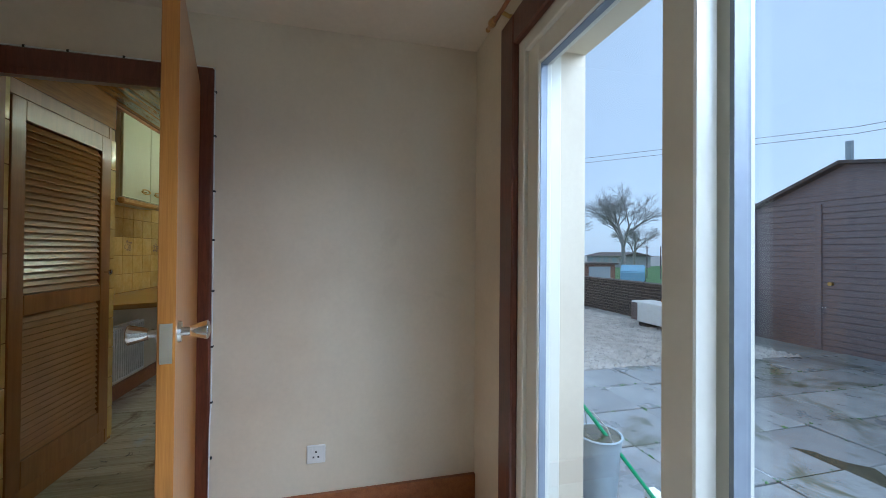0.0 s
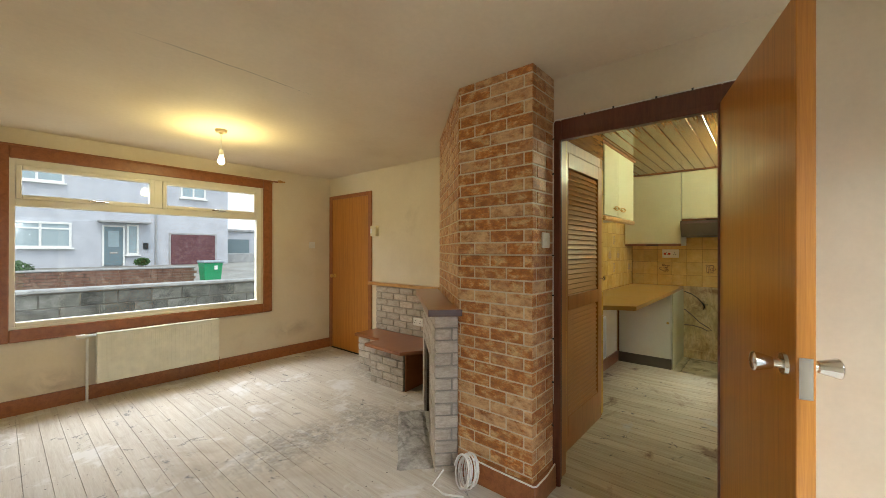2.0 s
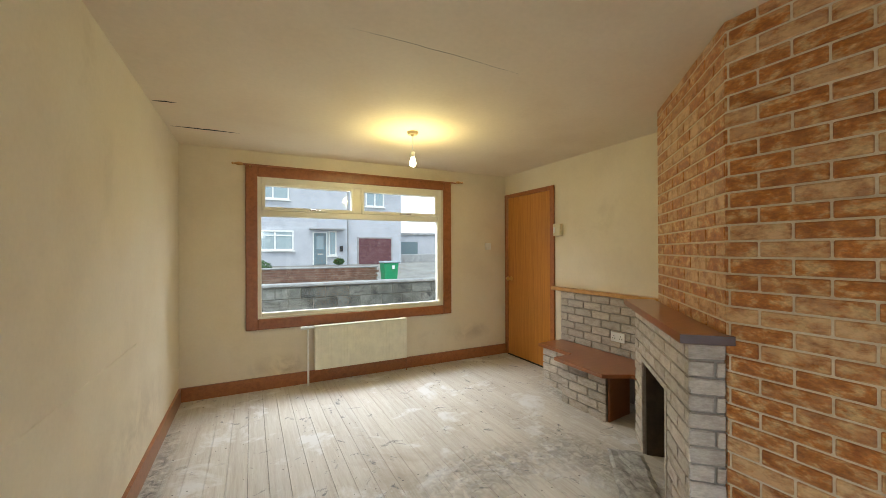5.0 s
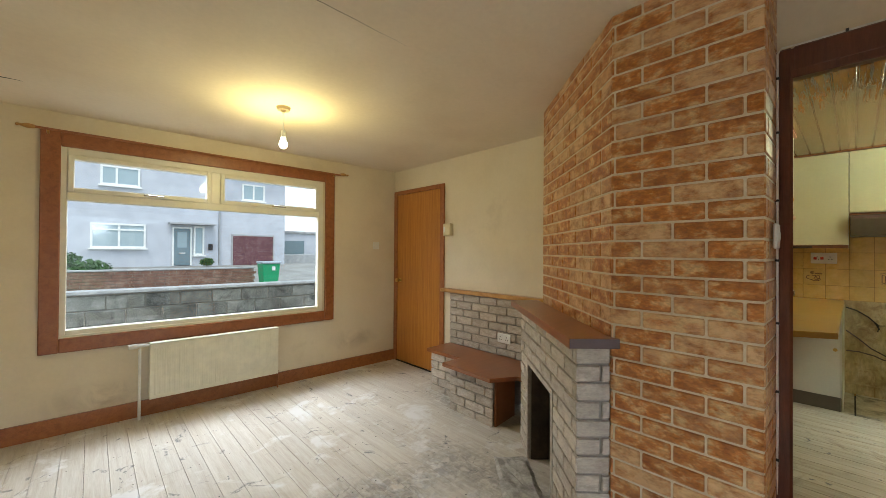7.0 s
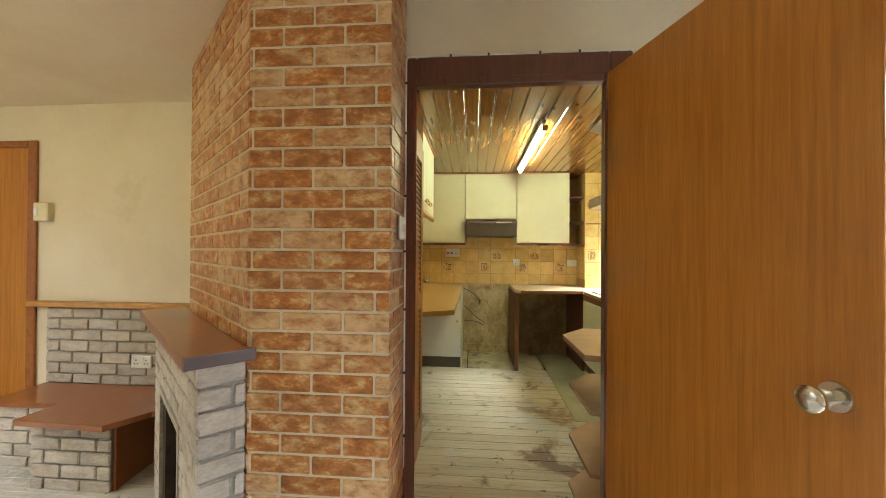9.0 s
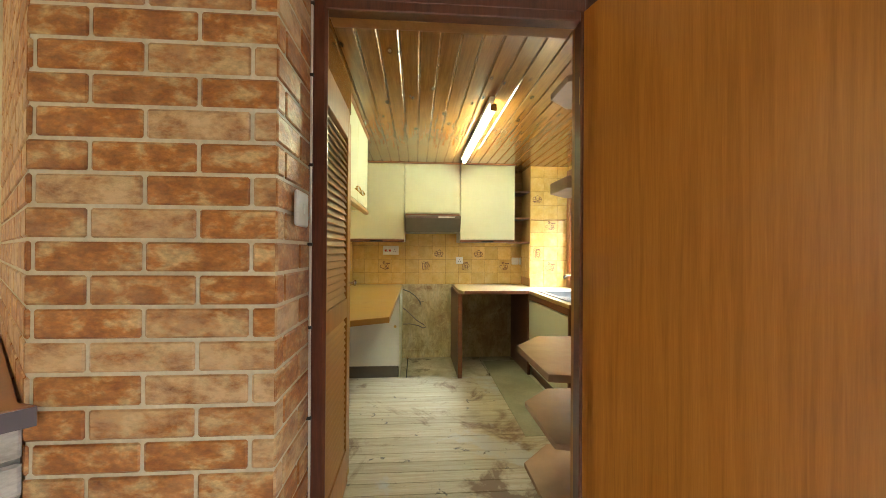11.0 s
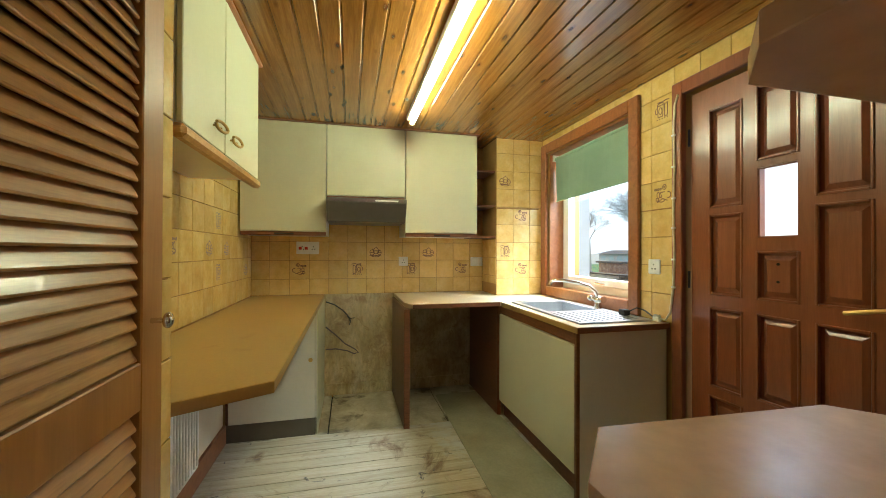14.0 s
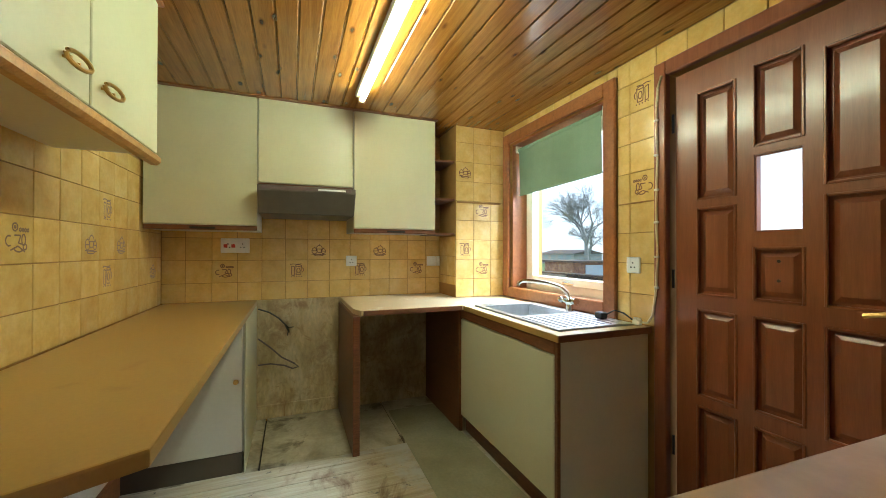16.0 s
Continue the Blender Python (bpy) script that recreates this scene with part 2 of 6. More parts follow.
STILE = wood("glossy orange brown frame wood", (0.31, 0.125, 0.022), (0.37, 0.155, 0.03), (0.42, 0.185, 0.04), grain=(6, 6, 0.4), scale=4, rough=0.42, coat=0.15, fine_dark=0.93, relief=0.04)
STOPWOOD = plain("dark stained stop strip", (0.03, 0.016, 0.012), 0.5)
PINE = wood("varnished pine boards", (0.225, 0.082, 0.012), (0.30, 0.122, 0.019), (0.365, 0.165, 0.03), grain=(0.5, 9, 9), scale=5, rough=0.2, coat=0.45, knots=True)
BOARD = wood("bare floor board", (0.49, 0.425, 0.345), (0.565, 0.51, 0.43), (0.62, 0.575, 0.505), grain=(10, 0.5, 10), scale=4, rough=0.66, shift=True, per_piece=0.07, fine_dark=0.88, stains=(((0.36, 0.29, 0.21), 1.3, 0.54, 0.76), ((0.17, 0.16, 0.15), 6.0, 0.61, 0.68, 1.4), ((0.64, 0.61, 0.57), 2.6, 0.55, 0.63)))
KBOARD = wood("kitchen floor board", (0.40, 0.32, 0.20), (0.49, 0.41, 0.27), (0.56, 0.49, 0.35), grain=(10, 0.6, 10), scale=4, rough=0.6, shift=True, per_piece=0.12, fine_dark=0.84, stains=(((0.17, 0.10, 0.05), 1.7, 0.55, 0.64, 1.0), ((0.44, 0.43, 0.40), 1.1, 0.58, 0.66, 0.6), ((0.12, 0.10, 0.08), 9.0, 0.63, 0.69, 1.0)))
BRICK = surface("orange brick", (0.37, 0.105, 0.012), (0.56, 0.195, 0.028), (0.78, 0.51, 0.24), scale=17, fine=75, rough=0.4, relief=1.0, shift=True, per_piece=0.22, stretch=(0.9, 0.9, 1.6), distort=0.25, span=(0.38, 0.50, 0.64), speck=0.55)
# a share of the bricks is washed pale all over
brick_nt = BRICK.node_tree
brick_bsdf = brick_nt.nodes["Principled BSDF"]
wash = ramp(brick_nt, brick_nt.nodes.new("ShaderNodeObjectInfo").outputs["Random"], [(0.0, (0.85, 0.85, 0.85)), (0.3, (0.65, 0.65, 0.65)), (0.5, (0.1, 0.1, 0.1))])
wash = mix(brick_nt, 1.0, wash, ramp(brick_nt, noise_of(brick_nt, 13.0, 7, 0.72, (0.9, 0.9, 1.6), 0.2, True), [(0.34, (0, 0, 0)), (0.58, (1, 1, 1))]), "MULTIPLY")
brick_nt.links.new(mix(brick_nt, wash, brick_bsdf.inputs["Base Color"].links[0].from_socket, (0.76, 0.52, 0.29)), brick_bsdf.inputs["Base Color"])
MORTAR = surface("pale mortar", (0.62, 0.52, 0.38), (0.72, 0.63, 0.48), (0.80, 0.71, 0.57), scale=5, fine=80, rough=0.6, relief=0.4)
GBRICK = surface("grey buff brick", (0.42, 0.35, 0.285), (0.54, 0.465, 0.385), (0.61, 0.54, 0.455), scale=14, fine=60, rough=0.85, relief=0.9, shift=True, per_piece=0.16, stretch=(1, 1, 2.4), speck=0.78)
GMORTAR = surface("grey mortar", (0.24, 0.21, 0.18), (0.31, 0.28, 0.24), (0.37, 0.33, 0.29), scale=6, fine=80, rough=0.9, relief=0.5)
MANTEL = wood("polished mantel wood", (0.25, 0.08, 0.023), (0.28, 0.092, 0.027), (0.31, 0.105, 0.032), grain=(1, 6, 6), scale=5, rough=0.28, coat=0.35, fine_dark=0.92)
LAMEND = plain("worn laminate edge", (0.11, 0.07, 0.07), 0.4)
SHELFWOOD = wood("pale yellow wood", (0.42, 0.20, 0.05), (0.52, 0.27, 0.075), (0.60, 0.33, 0.11), grain=(3, 1, 3), rough=0.35)
UPVC = surface("white window plastic", (0.74, 0.70, 0.58), (0.80, 0.76, 0.64), (0.83, 0.80, 0.68), scale=3, fine=50, rough=0.35, relief=0.03, speck=0.98)
WHITE = plain("white plastic", (0.80, 0.79, 0.74), 0.35)
RADIATOR = plain("cream radiator enamel", (0.76, 0.72, 0.58), 0.35)
CREAM = plain("cream plastic", (0.72, 0.64, 0.42), 0.4)
CHROME = plain("worn chrome", (0.75, 0.74, 0.70), 0.14, 1.0)
STEEL = surface("brushed steel", (0.66, 0.66, 0.65), (0.74, 0.74, 0.73), (0.80, 0.80, 0.79), scale=5, fine=120, rough=0.34, stretch=(0.4, 6, 1), relief=0.04, metal=1.0)
BRASS = plain("dull brass", (0.62, 0.40, 0.13), 0.28, 1.0)
GASKET = plain("grey glazing gasket", (0.26, 0.29, 0.33), 0.5)
BLACK = plain("black rubber", (0.02, 0.02, 0.02), 0.6)
# near black that paints the shade of gaps, holes and voids
DARK = plain("gap and void black", (0.02, 0.017, 0.014), 0.95)
UNIT = surface("cream cabinet laminate", (0.56, 0.53, 0.34), (0.61, 0.58, 0.39), (0.64, 0.62, 0.43), scale=1.2, fine=60, rough=0.35, relief=0.02, speck=0.97)
# brown heat mark on the cabinets above the hood
unit_nt = UNIT.node_tree
heat = unit_nt.nodes.new("ShaderNodeVectorMath")
heat.operation = "DISTANCE"
heat.inputs[1].default_value = (3.18, -0.015, 2.26)
unit_nt.links.new(unit_nt.nodes.new("ShaderNodeNewGeometry").outputs["Position"], heat.inputs[0])
heat_mask = ramp(unit_nt, heat.outputs["Value"], [(0.0, (0.6, 0.6, 0.6)), (0.08, (0.3, 0.3, 0.3)), (0.2, (0, 0, 0))])
unit_bsdf = unit_nt.nodes["Principled BSDF"]
unit_nt.links.new(mix(unit_nt, heat_mask, unit_bsdf.inputs["Base Color"].links[0].from_socket, (0.30, 0.16, 0.07)), unit_bsdf.inputs["Base Color"])
UNITWHITE = surface("off white cabinet laminate", (0.62, 0.58, 0.49), (0.68, 0.65, 0.56), (0.72, 0.69, 0.61), scale=1.2, fine=60, rough=0.4, relief=0.02, speck=0.96)
WORKTOP = surface("orange brown worktop laminate", (0.42, 0.245, 0.062), (0.46, 0.272, 0.072), (0.49, 0.298, 0.082), scale=2.2, fine=90, rough=0.33, relief=0.02, speck=0.93, stain=((0.36, 0.18, 0.05), 3.0, 0.62, 0.75))
WORKPALE = surface("pale worktop laminate", (0.52, 0.38, 0.20), (0.59, 0.45, 0.26), (0.65, 0.51, 0.31), scale=3, fine=90, rough=0.35, relief=0.02, speck=0.93, stain=((0.72, 0.66, 0.52), 5.0, 0.58, 0.66))
TABLETOP = plain("pinkish brown laminate", (0.47, 0.295, 0.19), 0.27)
EDGEWOOD = wood("dark reddish edge strip", (0.12, 0.04, 0.015), (0.17, 0.06, 0.02), (0.22, 0.085, 0.03), grain=(2, 2, 12), rough=0.4)
TILE = surface("yellow glazed tile", (0.66, 0.41, 0.11), (0.74, 0.49, 0.16), (0.79, 0.56, 0.23), scale=9, fine=50, rough=0.16, relief=0.03, speck=0.9, shift=True, per_piece=0.12)
GROUT = plain("brown yellow grout", (0.34, 0.18, 0.045), 0.85)
DECOR = plain("brown tile print", (0.15, 0.06, 0.022), 0.3)
PLASTER = surface("stained bare plaster", (0.44, 0.33, 0.16), (0.64, 0.51, 0.29), (0.74, 0.63, 0.42), scale=7, fine=45, rough=0.9, relief=0.7, distort=0.6, stretch=(1, 1, 0.4), speck=0.7, stain=((0.34, 0.22, 0.10), 9.0, 0.54, 0.70, 1.6))
SLAB = surface("worn stone floor", (0.30, 0.255, 0.16), (0.47, 0.41, 0.28), (0.60, 0.54, 0.39), scale=4, fine=40, rough=0.75, relief=0.35, distort=0.6, stain=((0.15, 0.12, 0.07), 3.0, 0.56, 0.66))
GREENISH = surface("greenish hardboard", (0.24, 0.22, 0.13), (0.30, 0.28, 0.175), (0.36, 0.33, 0.22), scale=3, fine=60, rough=0.7, relief=0.1)
HOODM = plain("dark brown cooker hood enamel", (0.10, 0.082, 0.062), 0.3)
BLINDM = surface("green blind cloth", (0.20, 0.29, 0.20), (0.23, 0.33, 0.23), (0.26, 0.36, 0.26), scale=4, fine=200, rough=0.85, relief=0.1)
GLASS = glass_of("window glass")



def blotched(mat, colour, spots, noise_scale=7.0):
    """Dirt and darker patches on a surface: each spot is (centre, half sizes, strength), broken up by noise."""
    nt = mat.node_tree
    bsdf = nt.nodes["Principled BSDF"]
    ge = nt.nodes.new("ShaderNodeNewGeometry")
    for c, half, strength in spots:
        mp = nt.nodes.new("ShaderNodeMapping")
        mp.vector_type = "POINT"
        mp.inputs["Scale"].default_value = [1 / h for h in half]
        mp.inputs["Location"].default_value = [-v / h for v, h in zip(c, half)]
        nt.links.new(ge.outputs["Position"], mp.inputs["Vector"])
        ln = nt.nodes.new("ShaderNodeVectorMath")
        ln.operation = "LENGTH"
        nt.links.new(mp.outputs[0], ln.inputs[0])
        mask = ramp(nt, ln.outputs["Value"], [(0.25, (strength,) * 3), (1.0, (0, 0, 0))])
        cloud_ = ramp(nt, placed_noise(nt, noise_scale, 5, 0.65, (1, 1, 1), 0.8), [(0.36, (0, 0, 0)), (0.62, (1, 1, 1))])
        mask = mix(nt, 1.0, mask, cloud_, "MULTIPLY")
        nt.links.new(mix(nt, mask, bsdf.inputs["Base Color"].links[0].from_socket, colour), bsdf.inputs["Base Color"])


blotched(PAPER, (0.30, 0.22, 0.15), [((-1.83, 4.53, 0.20), (0.34, 0.3, 0.16), 0.55), ((0.36, 4.53, 0.34), (0.36, 0.3, 0.13), 0.5), ((-2.69, 3.2, 0.35), (0.2, 0.9, 0.3), 0.35)], 5.0)
# darker marks mid floor, along the left skirting, by the fireplace and bench
blotched(BOARD, (0.10, 0.09, 0.085), [((-0.72, 2.35, 0.0), (0.75, 0.32, 0.2), 0.6), ((-2.62, 2.6, 0.0), (0.09, 1.8, 0.2), 0.95), ((-0.1, 2.1, 0.0), (0.3, 0.8, 0.2), 0.55), ((0.55, 2.9, 0.0), (0.25, 0.7, 0.2), 0.6)], 20.0)

blotched(PLASTER, (0.22, 0.12, 0.05), [((3.6, 0.50, 0.66), (0.3, 0.16, 0.20), 0.8), ((3.6, 0.16, 0.42), (0.3, 0.18, 0.30), 0.7), ((3.6, 0.35, 0.86), (0.3, 0.4, 0.06), 0.9), ((3.6, 0.42, 0.12), (0.3, 0.3, 0.1), 0.6)], 12.0)
# plaster browner overall in the gap under the short worktop
blotched(PLASTER, (0.27, 0.155, 0.075), [((3.6, -0.38, 0.48), (0.3, 0.55, 0.6), 0.85), ((3.6, -0.52, 0.62), (0.3, 0.24, 0.2), 0.6)], 3.5)

# ---- plan ----
LEFT, STREET, PATIO = -2.69, 4.53, -1.35
CEIL_Z, KCEIL_Z = 2.354, 2.305
ALCOVE = 0.945
KLEFT, KBACK, KRIGHT = 1.25, 3.60, -1.29
WT = 0.12
# chimney breast: the slanting face starts at CH0 and runs along CD; CN points into the room
CH0, CD, CN = Vector((-0.268, 1.28, 0)), Vector((0.682, 0.731, 0)), Vector((-0.731, 0.682, 0))


def ch(s, n):
    p = CH0 + CD * s + CN * n
    return (p.x, p.y)


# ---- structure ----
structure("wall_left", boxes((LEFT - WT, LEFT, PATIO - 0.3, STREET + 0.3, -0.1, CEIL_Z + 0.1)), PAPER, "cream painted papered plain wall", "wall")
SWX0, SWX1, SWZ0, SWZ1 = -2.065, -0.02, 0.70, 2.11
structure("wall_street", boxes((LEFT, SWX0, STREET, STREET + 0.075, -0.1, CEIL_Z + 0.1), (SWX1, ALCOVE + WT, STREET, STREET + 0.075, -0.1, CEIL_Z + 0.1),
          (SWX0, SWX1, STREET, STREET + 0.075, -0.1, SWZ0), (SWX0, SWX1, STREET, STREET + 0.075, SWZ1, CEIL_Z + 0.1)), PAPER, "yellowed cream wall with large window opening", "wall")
PDX0, PDX1, PDZ1 = -2.45, -0.53, 2.11
structure("wall_patio", boxes((LEFT, PDX0, PATIO - 0.3, PATIO, -0.1, CEIL_Z + 0.1), (PDX1, 0.06, PATIO - 0.3, PATIO, -0.1, CEIL_Z + 0.1),
          (PDX0, PDX1, PATIO - 0.3, PATIO, PDZ1, CEIL_Z + 0.1)), PAPER, "cream wall around the glazed garden door", "wall")
structure("wall_kitchen_side", boxes((0.0, 0.195, PATIO, -0.095, -0.1, CEIL_Z + 0.1), (0.102, 0.195, 0.805, 0.86, -0.1, CEIL_Z + 0.1),
          (0.0, 0.195, -0.095, 0.783, 2.10, CEIL_Z + 0.1)), PAPER, "pale cream partition wall with kitchen doorway", "wall")
HDY0, HDY1 = 3.66, 4.47
structure("wall_alcove", boxes((ALCOVE, ALCOVE + WT, 2.09, HDY0, -0.1, CEIL_Z + 0.1), (ALCOVE, ALCOVE + WT, HDY1, STREET, -0.1, CEIL_Z + 0.1),
          (ALCOVE, ALCOVE + WT, HDY0, HDY1, 2.06, CEIL_Z + 0.1)), PAPER, "pale yellow wall beside the hall door", "wall")
structure("wall_hall_back", boxes((ALCOVE + 0.5, ALCOVE + 0.6, 2.0, STREET, -0.1, CEIL_Z + 0.1)), PAPER, "plain cream wall behind the hall door", "wall")
structure("ceiling", boxes((LEFT - WT, 0.10, PATIO - 0.3, STREET + 0.3, CEIL_Z, CEIL_Z + 0.12), (0.10, ALCOVE + WT, 1.3, STREET + 0.3, CEIL_Z, CEIL_Z + 0.12)), CEIL, "cream textured ceiling with hairline cracks", "ceiling")
# dark slab paints the unlit void seen between the boards
structure("subfloor", boxes((LEFT - WT, KBACK + 0.2, PATIO - 0.3, STREET + 0.3, -0.16, -0.024)), DARK, "dark slab for the unlit void below the boards", "floor")

# kitchen shell
structure("wall_kitchen_left", boxes((0.10, KBACK, KLEFT + 0.008, 1.30, -0.1, 2.45)), GROUT, "tiled kitchen wall above the worktop", "wall")
structure("wall_kitchen_back", boxes((KBACK + 0.008, KBACK + 0.15, KRIGHT - 0.3, 1.30, -0.1, 2.45)), GROUT, "tiled kitchen end wall", "wall")
KWX0, KWX1, KWZ0, KWZ1 = 2.10, 3.10, 0.96, 2.16
KDX0, KDX1, KDZ1 = 0.80, 1.70, 2.13
structure("wall_kitchen_garden", boxes((0.10, KDX0, KRIGHT - 0.3, KRIGHT - 0.008, -0.1, 2.45), (KDX1, KWX0, KRIGHT - 0.3, KRIGHT - 0.008, -0.1, 2.45),
          (KWX1, KBACK + 0.1, KRIGHT - 0.3, KRIGHT - 0.008, -0.1, 2.45), (KDX0, KDX1, KRIGHT - 0.3, KRIGHT - 0.008, KDZ1, 2.45),
          (KWX0, KWX1, KRIGHT - 0.3, KRIGHT - 0.008, -0.1, KWZ0), (KWX0, KWX1, KRIGHT - 0.3, KRIGHT - 0.008, KWZ1, 2.45)), GROUT, "tiled kitchen wall with window and back door", "wall")
structure("wall_kitchen_pier", boxes((3.235, KBACK, KRIGHT, -0.84, 0.90, KCEIL_Z)), GROUT, "tiled boxed pier in the kitchen corner", "wall")
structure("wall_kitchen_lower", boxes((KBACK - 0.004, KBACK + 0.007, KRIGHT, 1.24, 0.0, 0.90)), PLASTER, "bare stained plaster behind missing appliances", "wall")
structure("wall_kitchen_under_counter", boxes((1.10, 2.86, KLEFT - 0.004, KLEFT + 0.006, 0.0, 0.88)), PAPER, "painted wall under the breakfast bar", "wall")

# pine ceiling boards, joined, running away from the doorway
bm = bmesh.new()
y = KRIGHT
while y < KLEFT + 0.02:
    box(bm, 0.10, KBACK + 0.01, y, y + 0.0925, KCEIL_Z, KCEIL_Z + 0.014, bevel=0.004)
    y += 0.098
box(bm, 0.10, KBACK + 0.01, KRIGHT - 0.01, KLEFT + 0.02, KCEIL_Z + 0.008, KCEIL_Z + 0.1)
structure("ceiling_kitchen", bm, PINE, "varnished tongue and groove pine board ceiling", "ceiling")

# chimney breast core
bm = bmesh.new()
e0 = ch(1.11, 0)
prism(bm, [(-0.264, 0.784), (-0.001, 0.784), (-0.001, 0.802), (0.10, 0.802), (0.10, 1.3), (ALCOVE, 1.3), (ALCOVE, e0[1]), (e0[0] + 0.006, e0[1] - 0.002), ch(0.0, -0.005)], -0.05, CEIL_Z)
chimney = structure("wall_chimney_breast", bm, MORTAR, "chimney breast faced with orange brick", "chimney breast")

# skirting
def skirt(name, x0, x1, y0, y1):
    bm = boxes((x0, x1, y0, y1, 0.0, 0.125))
    structure(name, bm, SKIRT, "red brown varnished skirting board", "skirting")


skirt("baseboard_left", LEFT, LEFT + 0.02, PATIO, STREET - 0.02)
skirt("baseboard_street", LEFT, ALCOVE, STREET - 0.02, STREET)
skirt("baseboard_partition", -0.02, 0.0, PATIO, -0.105)
skirt("baseboard_chimney_side", -0.266, -0.022, 0.758, 0.778)
skirt("baseboard_chimney_front", -0.290, -0.271, 0.758, 1.262)
skirt("baseboard_kitchen", 1.60, 2.86, KLEFT - 0.024, KLEFT - 0.006)


def ring(bm, ax, x0, x1, z0, z1, w, d0, d1, bottom=True, bevel=0.004, wt=None):
    """A rectangular frame of four bars; ax 'y': it lies in x and z, 'x': in y and z. d0, d1: its depth."""
    wt = w if wt is None else wt
    bars = [(x0, x0 + w, z0, z1), (x1 - w, x1, z0, z1), (x0 + w, x1 - w, z1 - wt, z1)]
    if bottom:
        bars.append((x0 + w, x1 - w, z0, z0 + w))
    for a, b, c, d in bars:
        if ax == "y":
            box(bm, a, b, d0, d1, c, d, bevel=bevel)
        else:
            box(bm, d0, d1, a, b, c, d, bevel=bevel)
    return bm


# street window
win = tagged(new("window_1"), "white plastic picture window with two top lights", "window", kind="structure")
part("trim", ring(bmesh.new(), "y", -2.15, 0.105, 0.595, 2.21, 0.105, STREET - 0.03, STREET - 0.001, bevel=0.006), WINTRIM, win, "wide red brown wooden surround")
part("window_frame", ring(bmesh.new(), "y", SWX0, SWX1, SWZ0, SWZ1, 0.055, STREET - 0.005, STREET + 0.06), UPVC, win)
part("transom", boxes((SWX0 + 0.055, SWX1 - 0.055, STREET - 0.004, STREET + 0.06, 1.715, 1.775), bevel=0.004), UPVC, win)
part("mullion", boxes((-1.085, -1.015, STREET - 0.003, STREET + 0.06, 1.775, SWZ1 - 0.055), bevel=0.004), UPVC, win)
for a, b in ((SWX0 + 0.056, -1.086), (-1.014, SWX1 - 0.056)):
    sash = part("sash", ring(bmesh.new(), "y", a, b, 1.776, SWZ1 - 0.056, 0.035, STREET - 0.018, STREET + 0.05), UPVC, win)
    part("pane", boxes((a + 0.03, b - 0.03, STREET + 0.02, STREET + 0.026, 1.805, SWZ1 - 0.085)), GLASS, sash).visible_shadow = False
    c = (a + b) / 2
    bm = boxes((c - 0.02, c + 0.02, STREET - 0.032, STREET - 0.018, 1.786, 1.802), bevel=0.003)
    cyl(bm, (c, STREET - 0.036, 1.794), (c + 0.11, STREET - 0.04, 1.79), 0.008, 0.006, 8)
    part("handle", bm, CHROME, sash, "small metal window handle")
part("pane", boxes((SWX0 + 0.05, SWX1 - 0.05, STREET + 0.02, STREET + 0.026, SWZ0 + 0.05, 1.72)), GLASS, win).visible_shadow = False
part("window_sill", boxes((SWX0 + 0.002, SWX1 - 0.002, STREET - 0.012, STREET + 0.07, SWZ0 - 0.004, SWZ0 + 0.02), bevel=0.004), UPVC, win)
# outer reveal of the street window
structure("trim_street_reveal", ring(bmesh.new(), "y", SWX0, SWX1, SWZ0, SWZ1, 0.012, STREET + 0.06, STREET + 0.085, bevel=0), PAPER, "cream painted outer window reveal", "reveal")

# glazed garden door of the living room
gd = tagged(new("door_garden"), "white plastic sliding garden door with two panes", "glazed door", kind="structure")
part("trim", ring(bmesh.new(), "y", -2.57, -0.405, 0.0, 2.235, 0.125, PATIO + 0.001, PATIO + 0.03, bottom=False, bevel=0.006), MAHOG, gd, "dark red brown wooden surround")
part("door_frame", ring(bmesh.new(), "y", PDX0, PDX1, 0.0, PDZ1, 0.05, PATIO - 0.16, PATIO + 0.004), UPVC, gd)
inner = part("sliding_leaf", ring(bmesh.new(), "y", -1.31, PDX1 - 0.05, 0.05, PDZ1 - 0.05, 0.085, PATIO - 0.07, PATIO - 0.012), UPVC, gd)
part("gasket", ring(bmesh.new(), "y", -1.23, PDX1 - 0.13, 0.13, PDZ1 - 0.13, 0.008, PATIO - 0.05, PATIO - 0.02, bevel=0), GASKET, inner)
part("pane", boxes((-1.235, PDX1 - 0.125, PATIO - 0.045, PATIO - 0.038, 0.12, PDZ1 - 0.12)), GLASS, inner).visible_shadow = False
outer = part("fixed_leaf", ring(bmesh.new(), "y", PDX0 + 0.05, -1.255, 0.05, PDZ1 - 0.05, 0.075, PATIO - 0.145, PATIO - 0.085), UPVC, gd)
part("gasket", ring(bmesh.new(), "y", PDX0 + 0.12, -1.325, 0.12, PDZ1 - 0.12, 0.01, PATIO - 0.125, PATIO - 0.08, bevel=0), GASKET, outer)
part("pane", boxes((PDX0 + 0.12, -1.325, PATIO - 0.118, PATIO - 0.111, 0.12, PDZ1 - 0.12)), GLASS, outer).visible_shadow = False

# kitchen doorway: lining, stop and surround
kd = tagged(new("door_kitchen_frame"), "dark red brown stained door frame of the kitchen", "door frame", kind="structure")
bm = bmesh.new()
box(bm, -0.02, 0.025, -0.094, 0.005, 0, 2.099, bevel=0.003)
box(bm, 0.025, 0.134, -0.094, -0.046, 0, 2.099)
box(bm, -0.02, 0.025, 0.748, 0.783, 0, 2.099, bevel=0.003)
box(bm, 0.025, 0.06, 0.765, 0.783, 0, 2.099)
box(bm, -0.02, 0.025, 0.005, 0.748, 1.992, 2.099, bevel=0.003)
